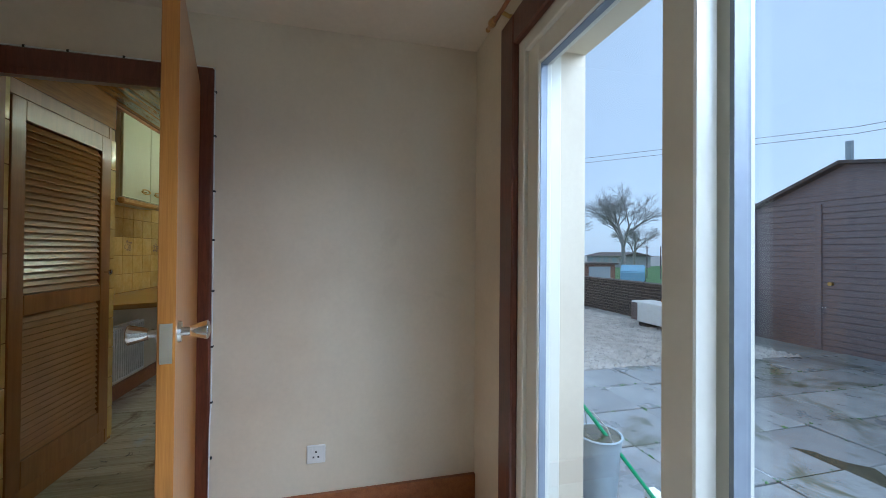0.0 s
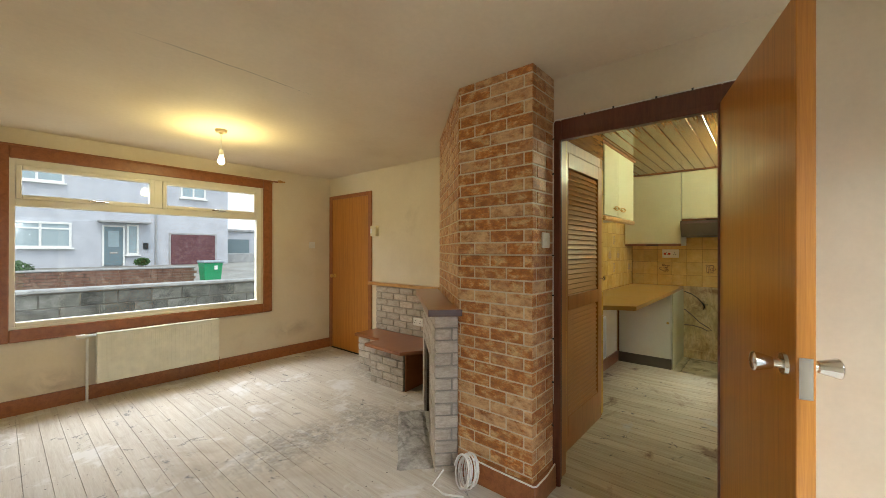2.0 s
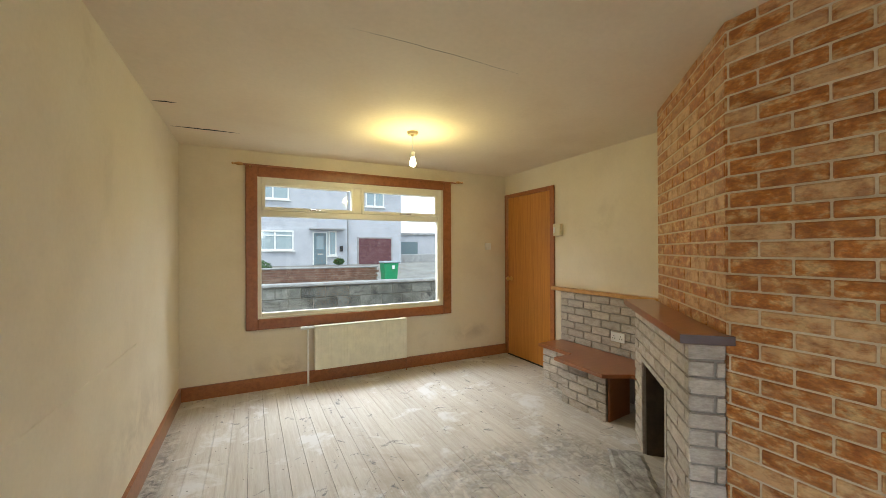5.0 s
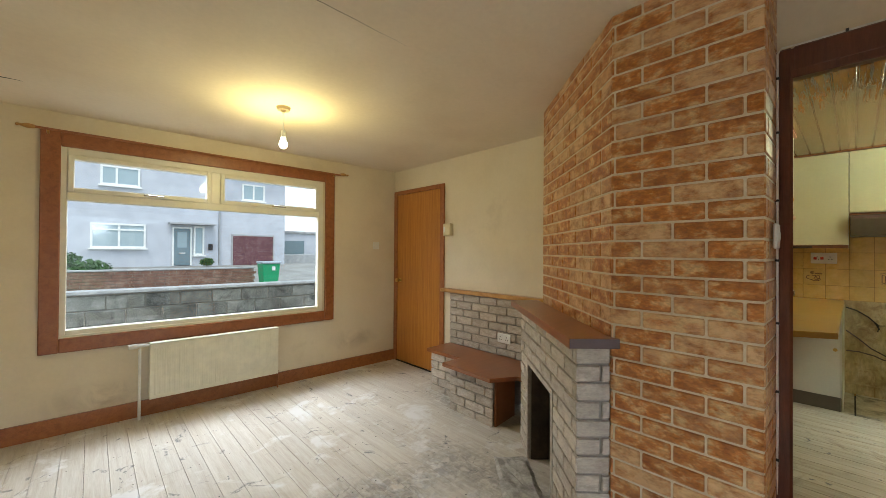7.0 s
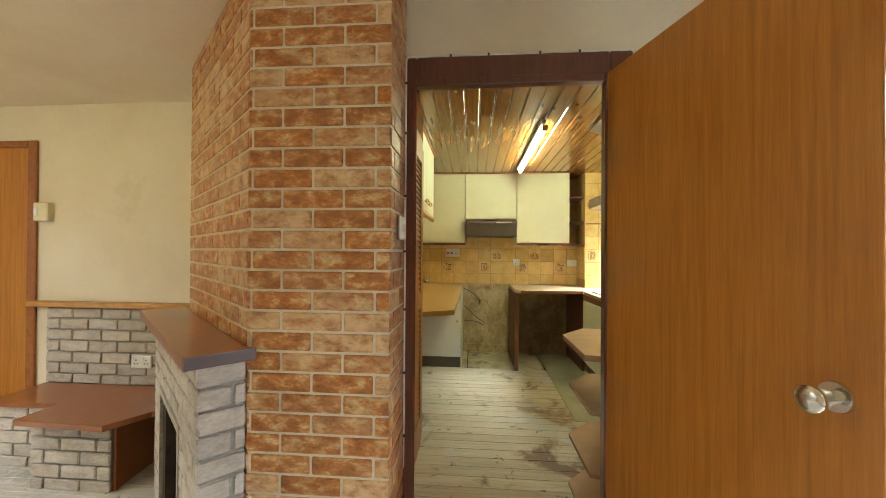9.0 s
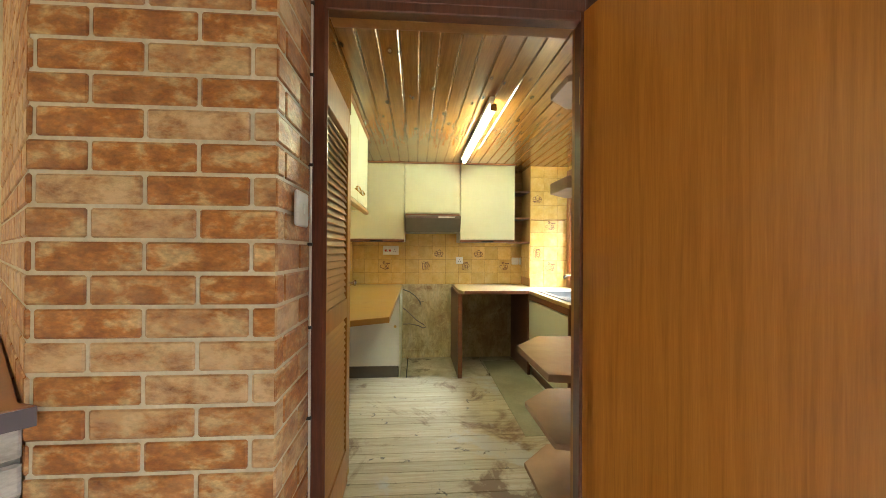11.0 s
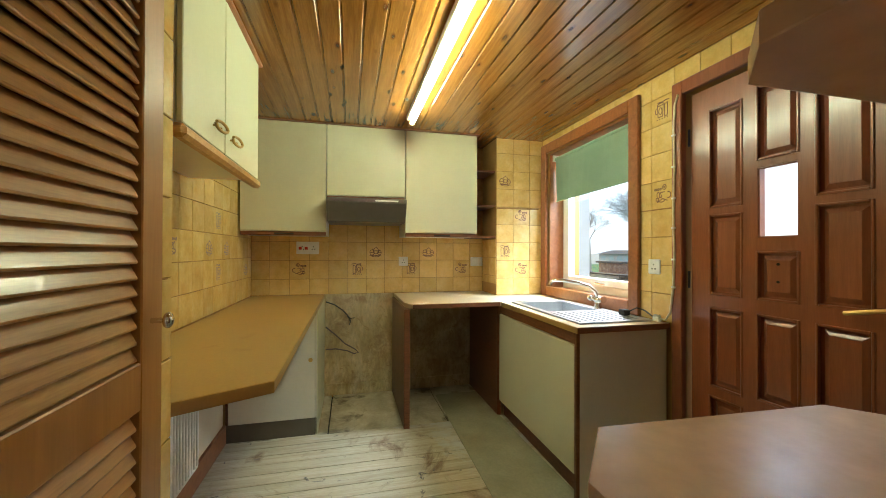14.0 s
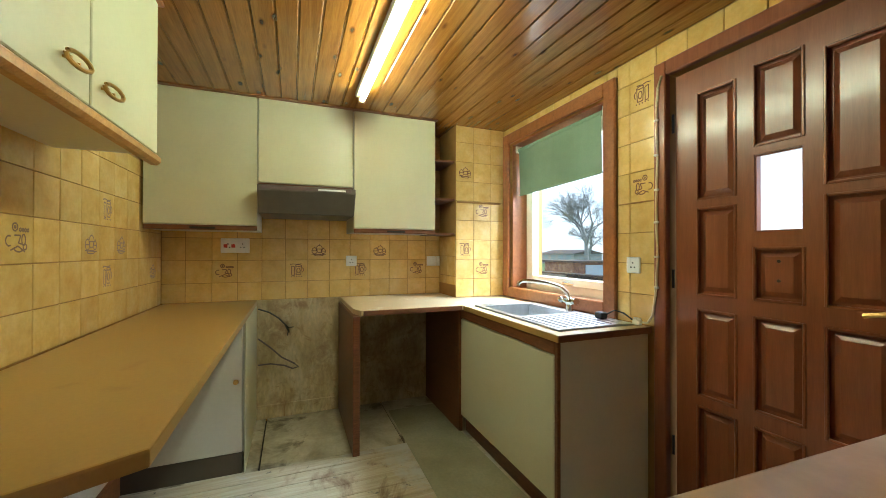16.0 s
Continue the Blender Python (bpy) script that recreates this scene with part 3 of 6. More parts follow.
part("lining", bm, MAHOG, kd)
bm = bmesh.new()
box(bm, 0.16, 0.214, -0.095, -0.066, 0, 2.099, bevel=0.003)
box(bm, 0.075, 0.150, 0.77, 0.804, 0, 2.099, bevel=0.003)
box(bm, 0.025, 0.214, -0.046, 0.77, 2.072, 2.099, bevel=0.003)
part("inner_lining", bm, STILE, kd, "lighter varnished lining on the kitchen side")
bm = bmesh.new()
box(bm, 0.135, 0.159, -0.095, -0.055, 0, 2.07)
box(bm, 0.061, 0.074, 0.766, 0.80, 0, 2.07)
part("stop", bm, STOPWOOD, kd, "dark worn door stop strip")
bm = bmesh.new()
box(bm, -0.022, -0.001, -0.098, -0.012, 0, 2.105, bevel=0.006)
box(bm, -0.022, -0.001, 0.735, 0.778, 0, 2.105, bevel=0.008)
box(bm, -0.022, -0.001, -0.012, 0.735, 2.015, 2.105, bevel=0.006)
part("surround", bm, MAHOG, kd)
bm = bmesh.new()
box(bm, 0.196, 0.213, -0.145, -0.096, 0, 2.16, bevel=0.004)
box(bm, 0.196, 0.213, 0.806, 0.859, 0, 2.16, bevel=0.004)
box(bm, 0.196, 0.213, -0.096, 0.806, 2.101, 2.16, bevel=0.004)
part("grout_strip", boxes((0.151, 0.195, 0.795, 0.804, 0, 2.07)), GROUT, kd)
strip = mesh_of(boxes((0.152, 0.1945, 0.786, 0.796, -0.098, 0.098), bevel=0.002), TILE)
for k in range(10):
    piece("tile", strip, kd, Matrix.Translation((0, 0, 0.16 + k * 0.2)))
part("inner_surround", bm, STILE, kd, "lighter varnished frame on the kitchen side")

# hall door
hd = tagged(new("door_hall"), "closed orange veneered flush door with brass knob", "door", kind="structure")
part("surround", boxes((ALCOVE - 0.02, ALCOVE - 0.001, 3.60, 3.67, 0, 2.10), (ALCOVE - 0.02, ALCOVE - 0.001, 4.46, 4.525, 0, 2.10), (ALCOVE - 0.02, ALCOVE - 0.001, 3.67, 4.46, 2.05, 2.10), bevel=0.005), SKIRT, hd)
part("leaf", boxes((ALCOVE - 0.005, ALCOVE + 0.035, HDY0 + 0.004, HDY1 - 0.004, 0.012, 2.052), bevel=0.002), DOORWOOD, hd)
# dark strip paints the shade in the gap under the door
part("threshold", boxes((ALCOVE - 0.02, ALCOVE + 0.1, HDY0 + 0.01, HDY1 - 0.01, 0.0, 0.012)), DARK, hd, "dark strip for the shaded gap under the door")
bm = cyl(bmesh.new(), (ALCOVE - 0.005, 4.40, 1.0), (ALCOVE - 0.013, 4.40, 1.0), 0.027)
cyl(bm, (ALCOVE - 0.013, 4.40, 1.0), (ALCOVE - 0.045, 4.40, 1.0), 0.010)
ball(bm, (ALCOVE - 0.06, 4.40, 1.0), 0.026, sx=0.8)
part("knob", bm, BRASS, hd, "brass door knob", smooth=True)

# ---- living room things ----
# kitchen door, open into the living room
leaf_dir = Vector((-math.cos(radians(15.6)), -math.sin(radians(15.6)), 0))
dk = thing("kitchen_door", "open orange varnished flush door with chrome knobs", "door", at=(-0.016, -0.003, 0))
dk.rotation_euler = (0, 0, math.atan2(leaf_dir.y, leaf_dir.x))
part("leaf", boxes((0.0, 0.80, 0.0, 0.04, 0.012, 2.022), bevel=0.002), DOORWOOD, dk)
part("latch_plate", boxes((0.7995, 0.8015, 0.006, 0.034, 0.985, 1.09)), CHROME, dk, "worn steel latch plate")
for sgn, y0 in ((-1, 0.0), (1, 0.04)):
    bm = cyl(bmesh.new(), (0.731, y0, 1.055), (0.731, y0 + sgn * 0.008, 1.055), 0.031, 0.029, 20)
    cyl(bm, (0.731, y0 + sgn * 0.008, 1.055), (0.731, y0 + sgn * 0.03, 1.055), 0.013, 0.011, 16)
    cyl(bm, (0.731, y0 + sgn * 0.028, 1.055), (0.731, y0 + sgn * 0.068, 1.055), 0.016, 0.027, 20)
    ball(bm, (0.731, y0 + sgn * 0.068, 1.055), 0.027, sy=0.35, seg=20)
    part("knob", bm, CHROME, dk, "worn chrome door knob", smooth=True)
for z in (0.25, 1.75):
    part("hinge", cyl(bmesh.new(), (-0.006, 0.0, z), (-0.006, 0.0, z + 0.08), 0.007, seg=8), BRASS, dk)

# radiator under the street window
rd = thing("radiator", "cream enamelled panel radiator on the window wall", "radiator")
RX0, RX1, RZ0, RZ1, RY = -1.525, -0.525, 0.155, 0.60, 4.40
bm = boxes((RX0, RX1, RY, RY + 0.012, RZ0, RZ1), (RX0, RX1, RY + 0.06, RY + 0.072, RZ0, RZ1), (RX0, RX1, RY, RY + 0.072, RZ1 - 0.012, RZ1 + 0.004), bevel=0.004)
part("panel", bm, RADIATOR, rd)
x = RX0 + 0.03
while x < RX1 - 0.03:
    part("flute", boxes((x, x + 0.018, RY - 0.0015, RY + 0.002, RZ0 + 0.03, RZ1 - 0.03), bevel=0.003), RADIATOR, rd)
    x += 0.033
part("inlet_pipe", tube(bmesh.new(), [(-1.585, 4.44, 0.0), (-1.585, 4.44, 0.56), (-1.578, 4.44, 0.585), (-1.52, 4.44, 0.585)], 0.010), WHITE, rd, "white painted feed pipe", smooth=True)
bm = cyl(bmesh.new(), (-1.655, 4.44, 0.587), (-1.60, 4.44, 0.587), 0.019, 0.021)
cyl(bm, (-1.60, 4.44, 0.587), (-1.545, 4.44, 0.587), 0.013)
part("valve", bm, WHITE, rd, "white valve knob", smooth=True)
part("outlet_pipe", tube(bmesh.new(), [(-0.51, 4.46, 0.0), (-0.51, 4.46, 0.17), (-0.53, 4.44, 0.18)], 0.008), WINTRIM, rd, "brown painted return pipe", smooth=True)

# curtain rails
def rail(name_label, x0, x1, yy, z, wall):
    r = thing("curtain_rail", name_label, "curtain rail")
    part("track", tube(bmesh.new(), [(x0, yy, z), (x1, yy, z - 0.01)], 0.009), WINTRIM, r, smooth=True)
    for x, s in ((x0, -1), (x1, 1)):
        bm = cyl(bmesh.new(), (x, yy, z), (x + s * 0.035, yy, z), 0.012, 0.018)
        cyl(bm, (x + s * 0.035, yy, z), (x + s * 0.075, yy, z), 0.018, 0.007)
        ball(bm, (x + s * 0.085, yy, z), 0.011)
        part("finial", bm, SHELFWOOD, r, "turned wooden finial", smooth=True)
    for x in (x0 + 0.06, x1 - 0.06):
        part("bracket", tube(bmesh.new(), [(x, wall, z - 0.02), (x, (wall + yy) / 2, z - 0.022), (x, yy, z - 0.008)], 0.008), BRASS, r, "small brass bracket", smooth=True)
    return r


rail("thin brown curtain rail over the street window", -2.17, 0.15, 4.455, 2.205, STREET)
rail("brown curtain rail over the garden door", -2.6, -0.44, PATIO + 0.07, 2.26, PATIO)

# pendant bulb
pb = thing("pendant_light", "bare glowing bulb on a white flex", "pendant light")
bm = cyl(bmesh.new(), (-0.9, 3.29, CEIL_Z), (-0.9, 3.29, CEIL_Z - 0.022), 0.048, 0.04, 24)
cyl(bm, (-0.9, 3.29, CEIL_Z - 0.022), (-0.9, 3.29, CEIL_Z - 0.035), 0.02, 0.012, 16)
part("ceiling_rose", bm, plain("aged brown rose plastic", (0.38, 0.29, 0.17), 0.4), pb, smooth=True)
part("flex", tube(bmesh.new(), [(-0.9, 3.29, CEIL_Z - 0.03), (-0.902, 3.291, 2.26), (-0.9, 3.29, 2.185)], 0.003, 6), WHITE, pb, smooth=True)
part("lampholder", cyl(bmesh.new(), (-0.9, 3.29, 2.19), (-0.9, 3.29, 2.14), 0.015, 0.018), WHITE, pb, smooth=True)
bm = ball(bmesh.new(), (-0.9, 3.29, 2.095), 0.028, sz=1.1)
cyl(bm, (-0.9, 3.29, 2.14), (-0.9, 3.29, 2.11), 0.014, 0.022, caps=False)
bulb = part("bulb", bm, lamp_glow("bulb glow", (1.0, 0.9, 0.66), 14.0), pb, "glowing frosted bulb", smooth=True)
bulb.visible_shadow = False


# sockets and switches
def plate(name, label, cat, c, ax, sgn, w=0.086, h=0.086, kind="socket", mat=None):
    """A wall plate at c, standing sgn out of the wall along ax."""
    t = thing(name, label, cat)
    cx, cy, cz = c
    def slab(u0, u1, z0, z1, d0, d1, bev):
        if ax == "x":
            return boxes((cx + sgn * d0, cx + sgn * d1, cy + u0, cy + u1, cz + z0, cz + z1), bevel=bev)
        return boxes((cx + u0, cx + u1, cy + sgn * d0, cy + sgn * d1, cz + z0, cz + z1), bevel=bev)
    part("faceplate", slab(-w / 2, w / 2, -h / 2, h / 2, 0, 0.011, 0.004), mat or WHITE, t)
    n = 2 if w > 0.1 else 1
    for k in range(n):
        o = (k - (n - 1) / 2) * w / 2
        if kind == "socket":
            for du, dz in ((0, 0.012), (-0.011, -0.012), (0.011, -0.012)):
                part("slot", slab(o + du - 0.004, o + du + 0.004, dz - 0.004, dz + 0.004, 0.0105, 0.012, 0), BLACK, t)
            part("rocker", slab(o + 0.014, o + 0.026, 0.012, 0.034, 0.011, 0.015, 0.001), WHITE, t)
        elif kind == "switch":
            part("rocker", slab(o - 0.007, o + 0.007, -0.014, 0.014, 0.011, 0.016, 0.001), WHITE, t)
    return t


plate("wall_socket", "white single socket low on the partition wall", "socket", (-0.001, -0.555, 0.315), "x", -1)
plate("light_switch", "white single light switch on the brick side", "switch", (-0.142, 0.772, 1.415), "y", -1, kind="switch")
plate("wall_switch", "small white switch plate on the window wall", "switch", (0.66, STREET - 0.001, 1.42), "y", -1, kind="switch")
plate("double_socket", "white double socket on the grey brick", "socket", (ALCOVE - 0.042, 2.755, 0.565), "x", -1, w=0.146, h=0.086)
th = thing("thermostat", "cream wall thermostat beside the hall door", "thermostat")
part("body", boxes((ALCOVE - 0.05, ALCOVE - 0.001, 3.475, 3.585, 1.525, 1.655), bevel=0.006), CREAM, th)
part("dial", boxes((ALCOVE - 0.056, ALCOVE - 0.05, 3.545, 3.575, 1.56, 1.62), bevel=0.003), WHITE, th)


# ---- brick pieces ----
def brick_mesh(l, d, h, material, jag=0.0, seed=0):
    rnd = random.Random(seed)
    bm = bmesh.new()
    box(bm, 0, l, 0, d, 0, h, bevel=min(0.004, h * 0.1))
    if jag:
        for v in bm.verts:
            v.co += Vector((rnd.uniform(-jag, jag), rnd.uniform(-jag, jag), rnd.uniform(-jag, jag)))
    return mesh_of(bm, material)


_bricks = {}


def brickwork(parent, org, u, n, length, z0, z1, pitch, course, zref, off_a, off_b, joint, depth, material, jag, u0=0.0, holes=(), name="brick", back=0.0):
    """Lay bricks on an upright face: org at its foot, u along it, n out of it. holes: (u0, u1, z0, z1)."""
    m0 = Matrix((( u.x, n.x, 0, 0), (u.y, n.y, 0, 0), (0, 0, 1, 0), (0, 0, 0, 1)))
    k0 = math.floor((z0 - zref) / course)
    k = k0
    while zref + k * course < z1 - 0.004:
        a, b = max(z0, zref + k * course + joint / 2), min(z1, zref + (k + 1) * course - joint / 2)
        if b - a > 0.008:
            s = (off_a if k % 2 == 0 else off_b) - pitch * math.ceil((off_a + 1) / pitch)
            while s < length:
                p, q = max(u0, s + joint / 2), min(length, s + pitch - joint / 2)
                s += pitch
                spans = [(p, q)]
                for h0, h1, hz0, hz1 in holes:
                    if a < hz1 and b > hz0:
                        spans = [w for v in spans for w in ((v[0], min(v[1], h0)), (max(v[0], h1), v[1]))]
                for p2, q2 in spans:
                    if q2 - p2 < 0.008:
                        continue
                    seed = random.randint(0, 2) if jag else 0
                    key = (material.name, round(q2 - p2, 3), round(b - a, 3), seed, depth)
                    if key not in _bricks:
                        _bricks[key] = brick_mesh(q2 - p2, depth, b - a, material, jag, seed)
                    o = org + u * p2 + n * back
                    piece(name, _bricks[key], parent, Matrix.Translation((o.x, o.y, a)) @ m0)
        k += 1


# fireplace: grey brick surround on the slanting face, with a wooden mantel
FP = thing("fireplace", "angled grey brick fireplace with polished wooden mantel", "fireplace")
FN = 0.145
bm = bmesh.new()
FE, FL = 0.0, 1.15
OA, OB, OZ = 0.37, 0.90, 0.62
for s0, s1, za, zb in ((FE + 0.012, OA, 0, 0.958), (OB, FL - 0.012, 0, 0.958), (OA, OB, OZ, 0.958)):
    prism(bm, [ch(s0, -0.02 if s0 > 0.1 else 0.002), ch(s1, 0.002), ch(s1, FN - 0.012), ch(s0, FN - 0.012)][::1], za, zb)
part("core", bm, GMORTAR, FP, "grey mortar joints")
# flat dark panel; the unlit depth of the opening is put into colour
bm = bmesh.new()
prism(bm, [ch(OA, 0.003), ch(OB, 0.003), ch(OB, 0.012), ch(OA, 0.012)], 0, OZ)
part("fire_opening", bm, DARK, FP, "flat dark panel for the depth of the fire opening")
# added linings; the dark of the recess is put into their colour
bm = bmesh.new()
prism(bm, [ch(OA + 0.001, 0.013), ch(OA + 0.008, 0.013), ch(OA + 0.008, FN - 0.02), ch(OA + 0.001, FN - 0.02)], 0, OZ - 0.002)
prism(bm, [ch(OB - 0.008, 0.013), ch(OB - 0.001, 0.013), ch(OB - 0.001, FN - 0.02), ch(OB - 0.008, FN - 0.02)], 0, OZ - 0.002)
prism(bm, [ch(OA + 0.009, 0.013), ch(OB - 0.009, 0.013), ch(OB - 0.009, FN - 0.02), ch(OA + 0.009, FN - 0.02)], OZ - 0.01, OZ - 0.002)
CHEEKM = surface("dark brown lining", (0.03, 0.022, 0.017), (0.07, 0.05, 0.038), (0.13, 0.09, 0.065), scale=6, fine=40, rough=0.95, relief=0.5)
part("cheek_lining", bm, CHEEKM, FP, "dark brown lining of the opening sides")
bm = bmesh.new()
prism(bm, [ch(-0.045, -0.018), ch(0.006, 0.006), ch(FL + 0.05, 0.006), ch(FL + 0.05, 0.21), ch(-0.045, 0.19)], 0.960, 1.002, bevel=0.004)
part("mantel_shelf", bm, MANTEL, FP, "polished red brown mantel board")
bm = bmesh.new()
prism(bm, [ch(-0.0485, -0.016), ch(-0.0455, -0.016), ch(-0.0455, 0.188), ch(-0.0485, 0.188)], 0.962, 1.0)
part("edge_strip", bm, LAMEND, FP, "dark peeling edge strip")
bm = bmesh.new()
prism(bm, [ch(OA - 0.03, FN - 0.01), ch(OA, FN - 0.01), ch(OA, FN + 0.004), ch(OA - 0.03, FN + 0.004)], 0, OZ)
prism(bm, [ch(OB, FN - 0.01), ch(OB + 0.03, FN - 0.01), ch(OB + 0.03, FN + 0.004), ch(OB, FN + 0.004)], 0, OZ)
prism(bm, [ch(OA - 0.03, FN - 0.01), ch(OB + 0.03, FN - 0.01), ch(OB + 0.03, FN + 0.004), ch(OA - 0.03, FN + 0.004)], OZ, OZ + 0.03)
part("opening_edging", bm, GBRICK, FP, "pale cement edging round the opening")
G = dict(pitch=0.2165, course=0.0765, joint=0.011, material=GBRICK, jag=0.0025)
o = Vector((*ch(FE, FN - 0.013), 0))
brickwork(FP, o, CD, CN, FL, 0.0, 0.958, zref=0.958, off_a=0.16, off_b=0.05, depth=0.013, holes=[(OA - 0.03, OB + 0.03, 0, OZ + 0.03)], **G)
o = Vector((*ch(FE + 0.013, FN), 0))
brickwork(FP, o, -CN, -CD, FN - 0.002, 0.0, 0.958, zref=0.958, off_a=0.105, off_b=-0.03, depth=0.013, **G)

# rough hearth patch on the floor
bm = bmesh.new()
rr = random.Random(4)
grid = {}
NX, NY = 14, 8
for i in range(NX + 1):
    for j in range(NY + 1):
        edge = i in (0, NX) or j in (0, NY)
        q = ch(0.05 + (OB + 0.02 - 0.05) * i / NX + (rr.uniform(-0.012, 0.012) if not edge else rr.uniform(-0.006, 0.006)), 0.15 + 0.22 * j / NY + rr.uniform(-0.008, 0.008))
        grid[i, j] = bm.verts.new((q[0], q[1], 0.001 if edge else 0.006 + rr.uniform(0, 0.012)))
for i in range(NX):
    for j in range(NY):
        bm.faces.new((grid[i, j], grid[i + 1, j], grid[i + 1, j + 1], grid[i, j + 1]))
HEARTH = surface("broken hearth cement", (0.22, 0.20, 0.175), (0.46, 0.43, 0.39), (0.62, 0.59, 0.55), scale=9, fine=50, rough=0.95, relief=0.8, distort=0.5, speck=0.7)
tagged(part("hearth_patch", bm, HEARTH), "rough broken cement where the hearth was", "hearth")

# grey brick wainscot in the alcove with a wooden shelf
wc = thing("brick_wainscot", "low grey brick facing on the alcove wall", "brick facing")
part("core", boxes((ALCOVE - 0.028, ALCOVE - 0.001, 2.10, 3.475, 0.0, 0.925)), GMORTAR, wc, "grey mortar joints")
brickwork(wc, Vector((ALCOVE - 0.028, 3.478, 0)), Vector((0, -1, 0)), Vector((-1, 0, 0)), 1.37, 0.405, 0.925, zref=0.925, off_a=0.10, off_b=0.20, depth=0.013, **G)
ws = thing("alcove_shelf", "pale varnished wooden shelf on the brick facing", "shelf")
part("board", boxes((ALCOVE - 0.075, ALCOVE - 0.001, 2.10, 3.60, 0.927, 0.965), bevel=0.006), SHELFWOOD, ws)

# low brick bench with a stepped wooden top
be = thing("brick_bench", "low grey brick bench with stepped wooden top", "bench")
part("core_step", boxes((0.605, ALCOVE - 0.03, 2.95, 3.40, 0, 0.368)), GMORTAR, be, "grey mortar joints")
part("core_wide", boxes((0.42, 0.52, 2.49, 2.95, 0, 0.368)), GMORTAR, be, "grey mortar joints")
brickwork(be, Vector((0.605, 3.41, 0)), Vector((0, -1, 0)), Vector((-1, 0, 0)), 0.45, 0.0, 0.368, zref=0.368, off_a=0.10, off_b=0.20, depth=0.014, **G)
brickwork(be, Vector((0.42, 2.955, 0)), Vector((0, -1, 0)), Vector((-1, 0, 0)), 0.475, 0.0, 0.368, zref=0.368, off_a=0.18, off_b=0.08, depth=0.014, **G)
bm = bmesh.new()
prism(bm, [(ALCOVE - 0.045, 2.15), (ALCOVE - 0.045, 3.47), (0.565, 3.45), (0.565, 2.985), (0.345, 2.985), (0.325, 2.44), (0.52, 2.335), (0.56, 2.16)][::-1], 0.37, 0.402, bevel=0.004)
part("bench_top", bm, MANTEL, be, "polished red brown wooden top")
bm = bmesh.new()
prism(bm, [(0.43, 2.462), (0.72, 2.50), (0.72, 2.515), (0.43, 2.478)], 0.0, 0.366)
part("end_panel", bm, MANTEL, be, "loose red brown wooden end panel")

# coil of white cable by the chimney
cc = thing("cable_coil", "coil of white cable on the floor", "cable")
bm = bmesh.new()
pts = []
for i in range(0, 6 * 24 + 1):
    a = i * math.tau / 24
    turn = i / 24
    r = 0.095 + 0.006 * math.sin(turn * 2.1)
    pts.append((-0.37 + 0.012 * turn - 0.035 + r * 0.35 * math.cos(a), 1.155 - 0.006 * turn + r * 0.75 * math.cos(a + 0.3) , 0.105 + 0.006 * math.sin(3 * turn) + r * math.sin(a)))
tube(bm, pts, 0.005, 6)
part("loop", bm, WHITE, cc, smooth=True)
part("tail", tube(bmesh.new(), [(-0.45, 1.10, 0.01), (-0.50, 1.20, 0.008), (-0.48, 1.30, 0.008), (-0.44, 1.25, 0.10)], 0.005, 6), WHITE, cc, smooth=True)

# white cable clipped around the kitchen door frame
dc = thing("door_cable", "thin white cable clipped round the kitchen door frame", "cable")
part("run", tube(bmesh.new(), [(-0.012, 0.776, 0.13), (-0.024, 0.7765, 1.0), (-0.024, 0.7765, 2.09), (-0.022, 0.765, 2.109), (-0.012, 0.7, 2.110), (-0.012, 0.0, 2.110), (-0.012, -0.10, 2.106)], 0.0038, 6), WHITE, dc, smooth=True)
part("side_run", tube(bmesh.new(), [(-0.012, -0.1025, 2.10), (-0.008, -0.1025, 1.0), (-0.008, -0.1025, 0.6), (-0.03, -0.105, 0.50), (-0.028, -0.103, 0.13)], 0.003, 6), WHITE, dc, smooth=True)
part("foot_run", tube(bmesh.new(), [(-0.024, 0.765, 0.13), (-0.15, 0.752, 0.127), (-0.28, 0.75, 0.127), (-0.295, 0.76, 0.127), (-0.295, 1.0, 0.13), (-0.30, 1.15, 0.14)], 0.0045, 6), WHITE, dc, smooth=True)
for z in (0.35, 0.6, 0.85, 1.1, 1.33, 1.55, 1.8, 2.0):
    part("clip", boxes((-0.03, -0.022, 0.770, 0.783, z - 0.004, z + 0.004)), BLACK, dc)
    part("clip", boxes((-0.014, -0.001, -0.108, -0.099, z - 0.004, z + 0.004)), BLACK, dc)
for y in (0.6, 0.45, 0.25, 0.1):
    part("clip", boxes((-0.016, -0.001, y - 0.004, y + 0.004, 2.106, 2.116)), BLACK, dc)


# hairline cracks in the ceiling paper
def crack(label, pts, w):
    rk_ = random.Random(len(label))
    bm = bmesh.new()
    fine = []
    for (x0, y0), (x1, y1) in zip(pts, pts[1:]):
        for k in range(8):
            fine.append((x0 + (x1 - x0) * k / 8 + rk_.uniform(-0.006, 0.006), y0 + (y1 - y0) * k / 8 + rk_.uniform(-0.006, 0.006)))
    n = len(fine)
    rows_ = []
    for k, (x, y) in enumerate(fine):
        h = w * math.sin(math.pi * (k + 0.5) / n)
        rows_.append((bm.verts.new((x, y - h, CEIL_Z - 0.0015)), bm.verts.new((x, y + h, CEIL_Z - 0.0015))))
    for a_, b_ in zip(rows_, rows_[1:]):
        bm.faces.new((a_[0], b_[0], b_[1], a_[1]))
    tagged(part("ceiling_crack", bm, DARK), label, "crack", kind="structure")


crack("dark open crack in the ceiling paper", [(-2.66, 3.96), (-2.42, 3.95), (-2.15, 3.945)], 0.016)
crack("short dark crack in the ceiling paper", [(-2.68, 3.41), (-2.52, 3.39)], 0.012)
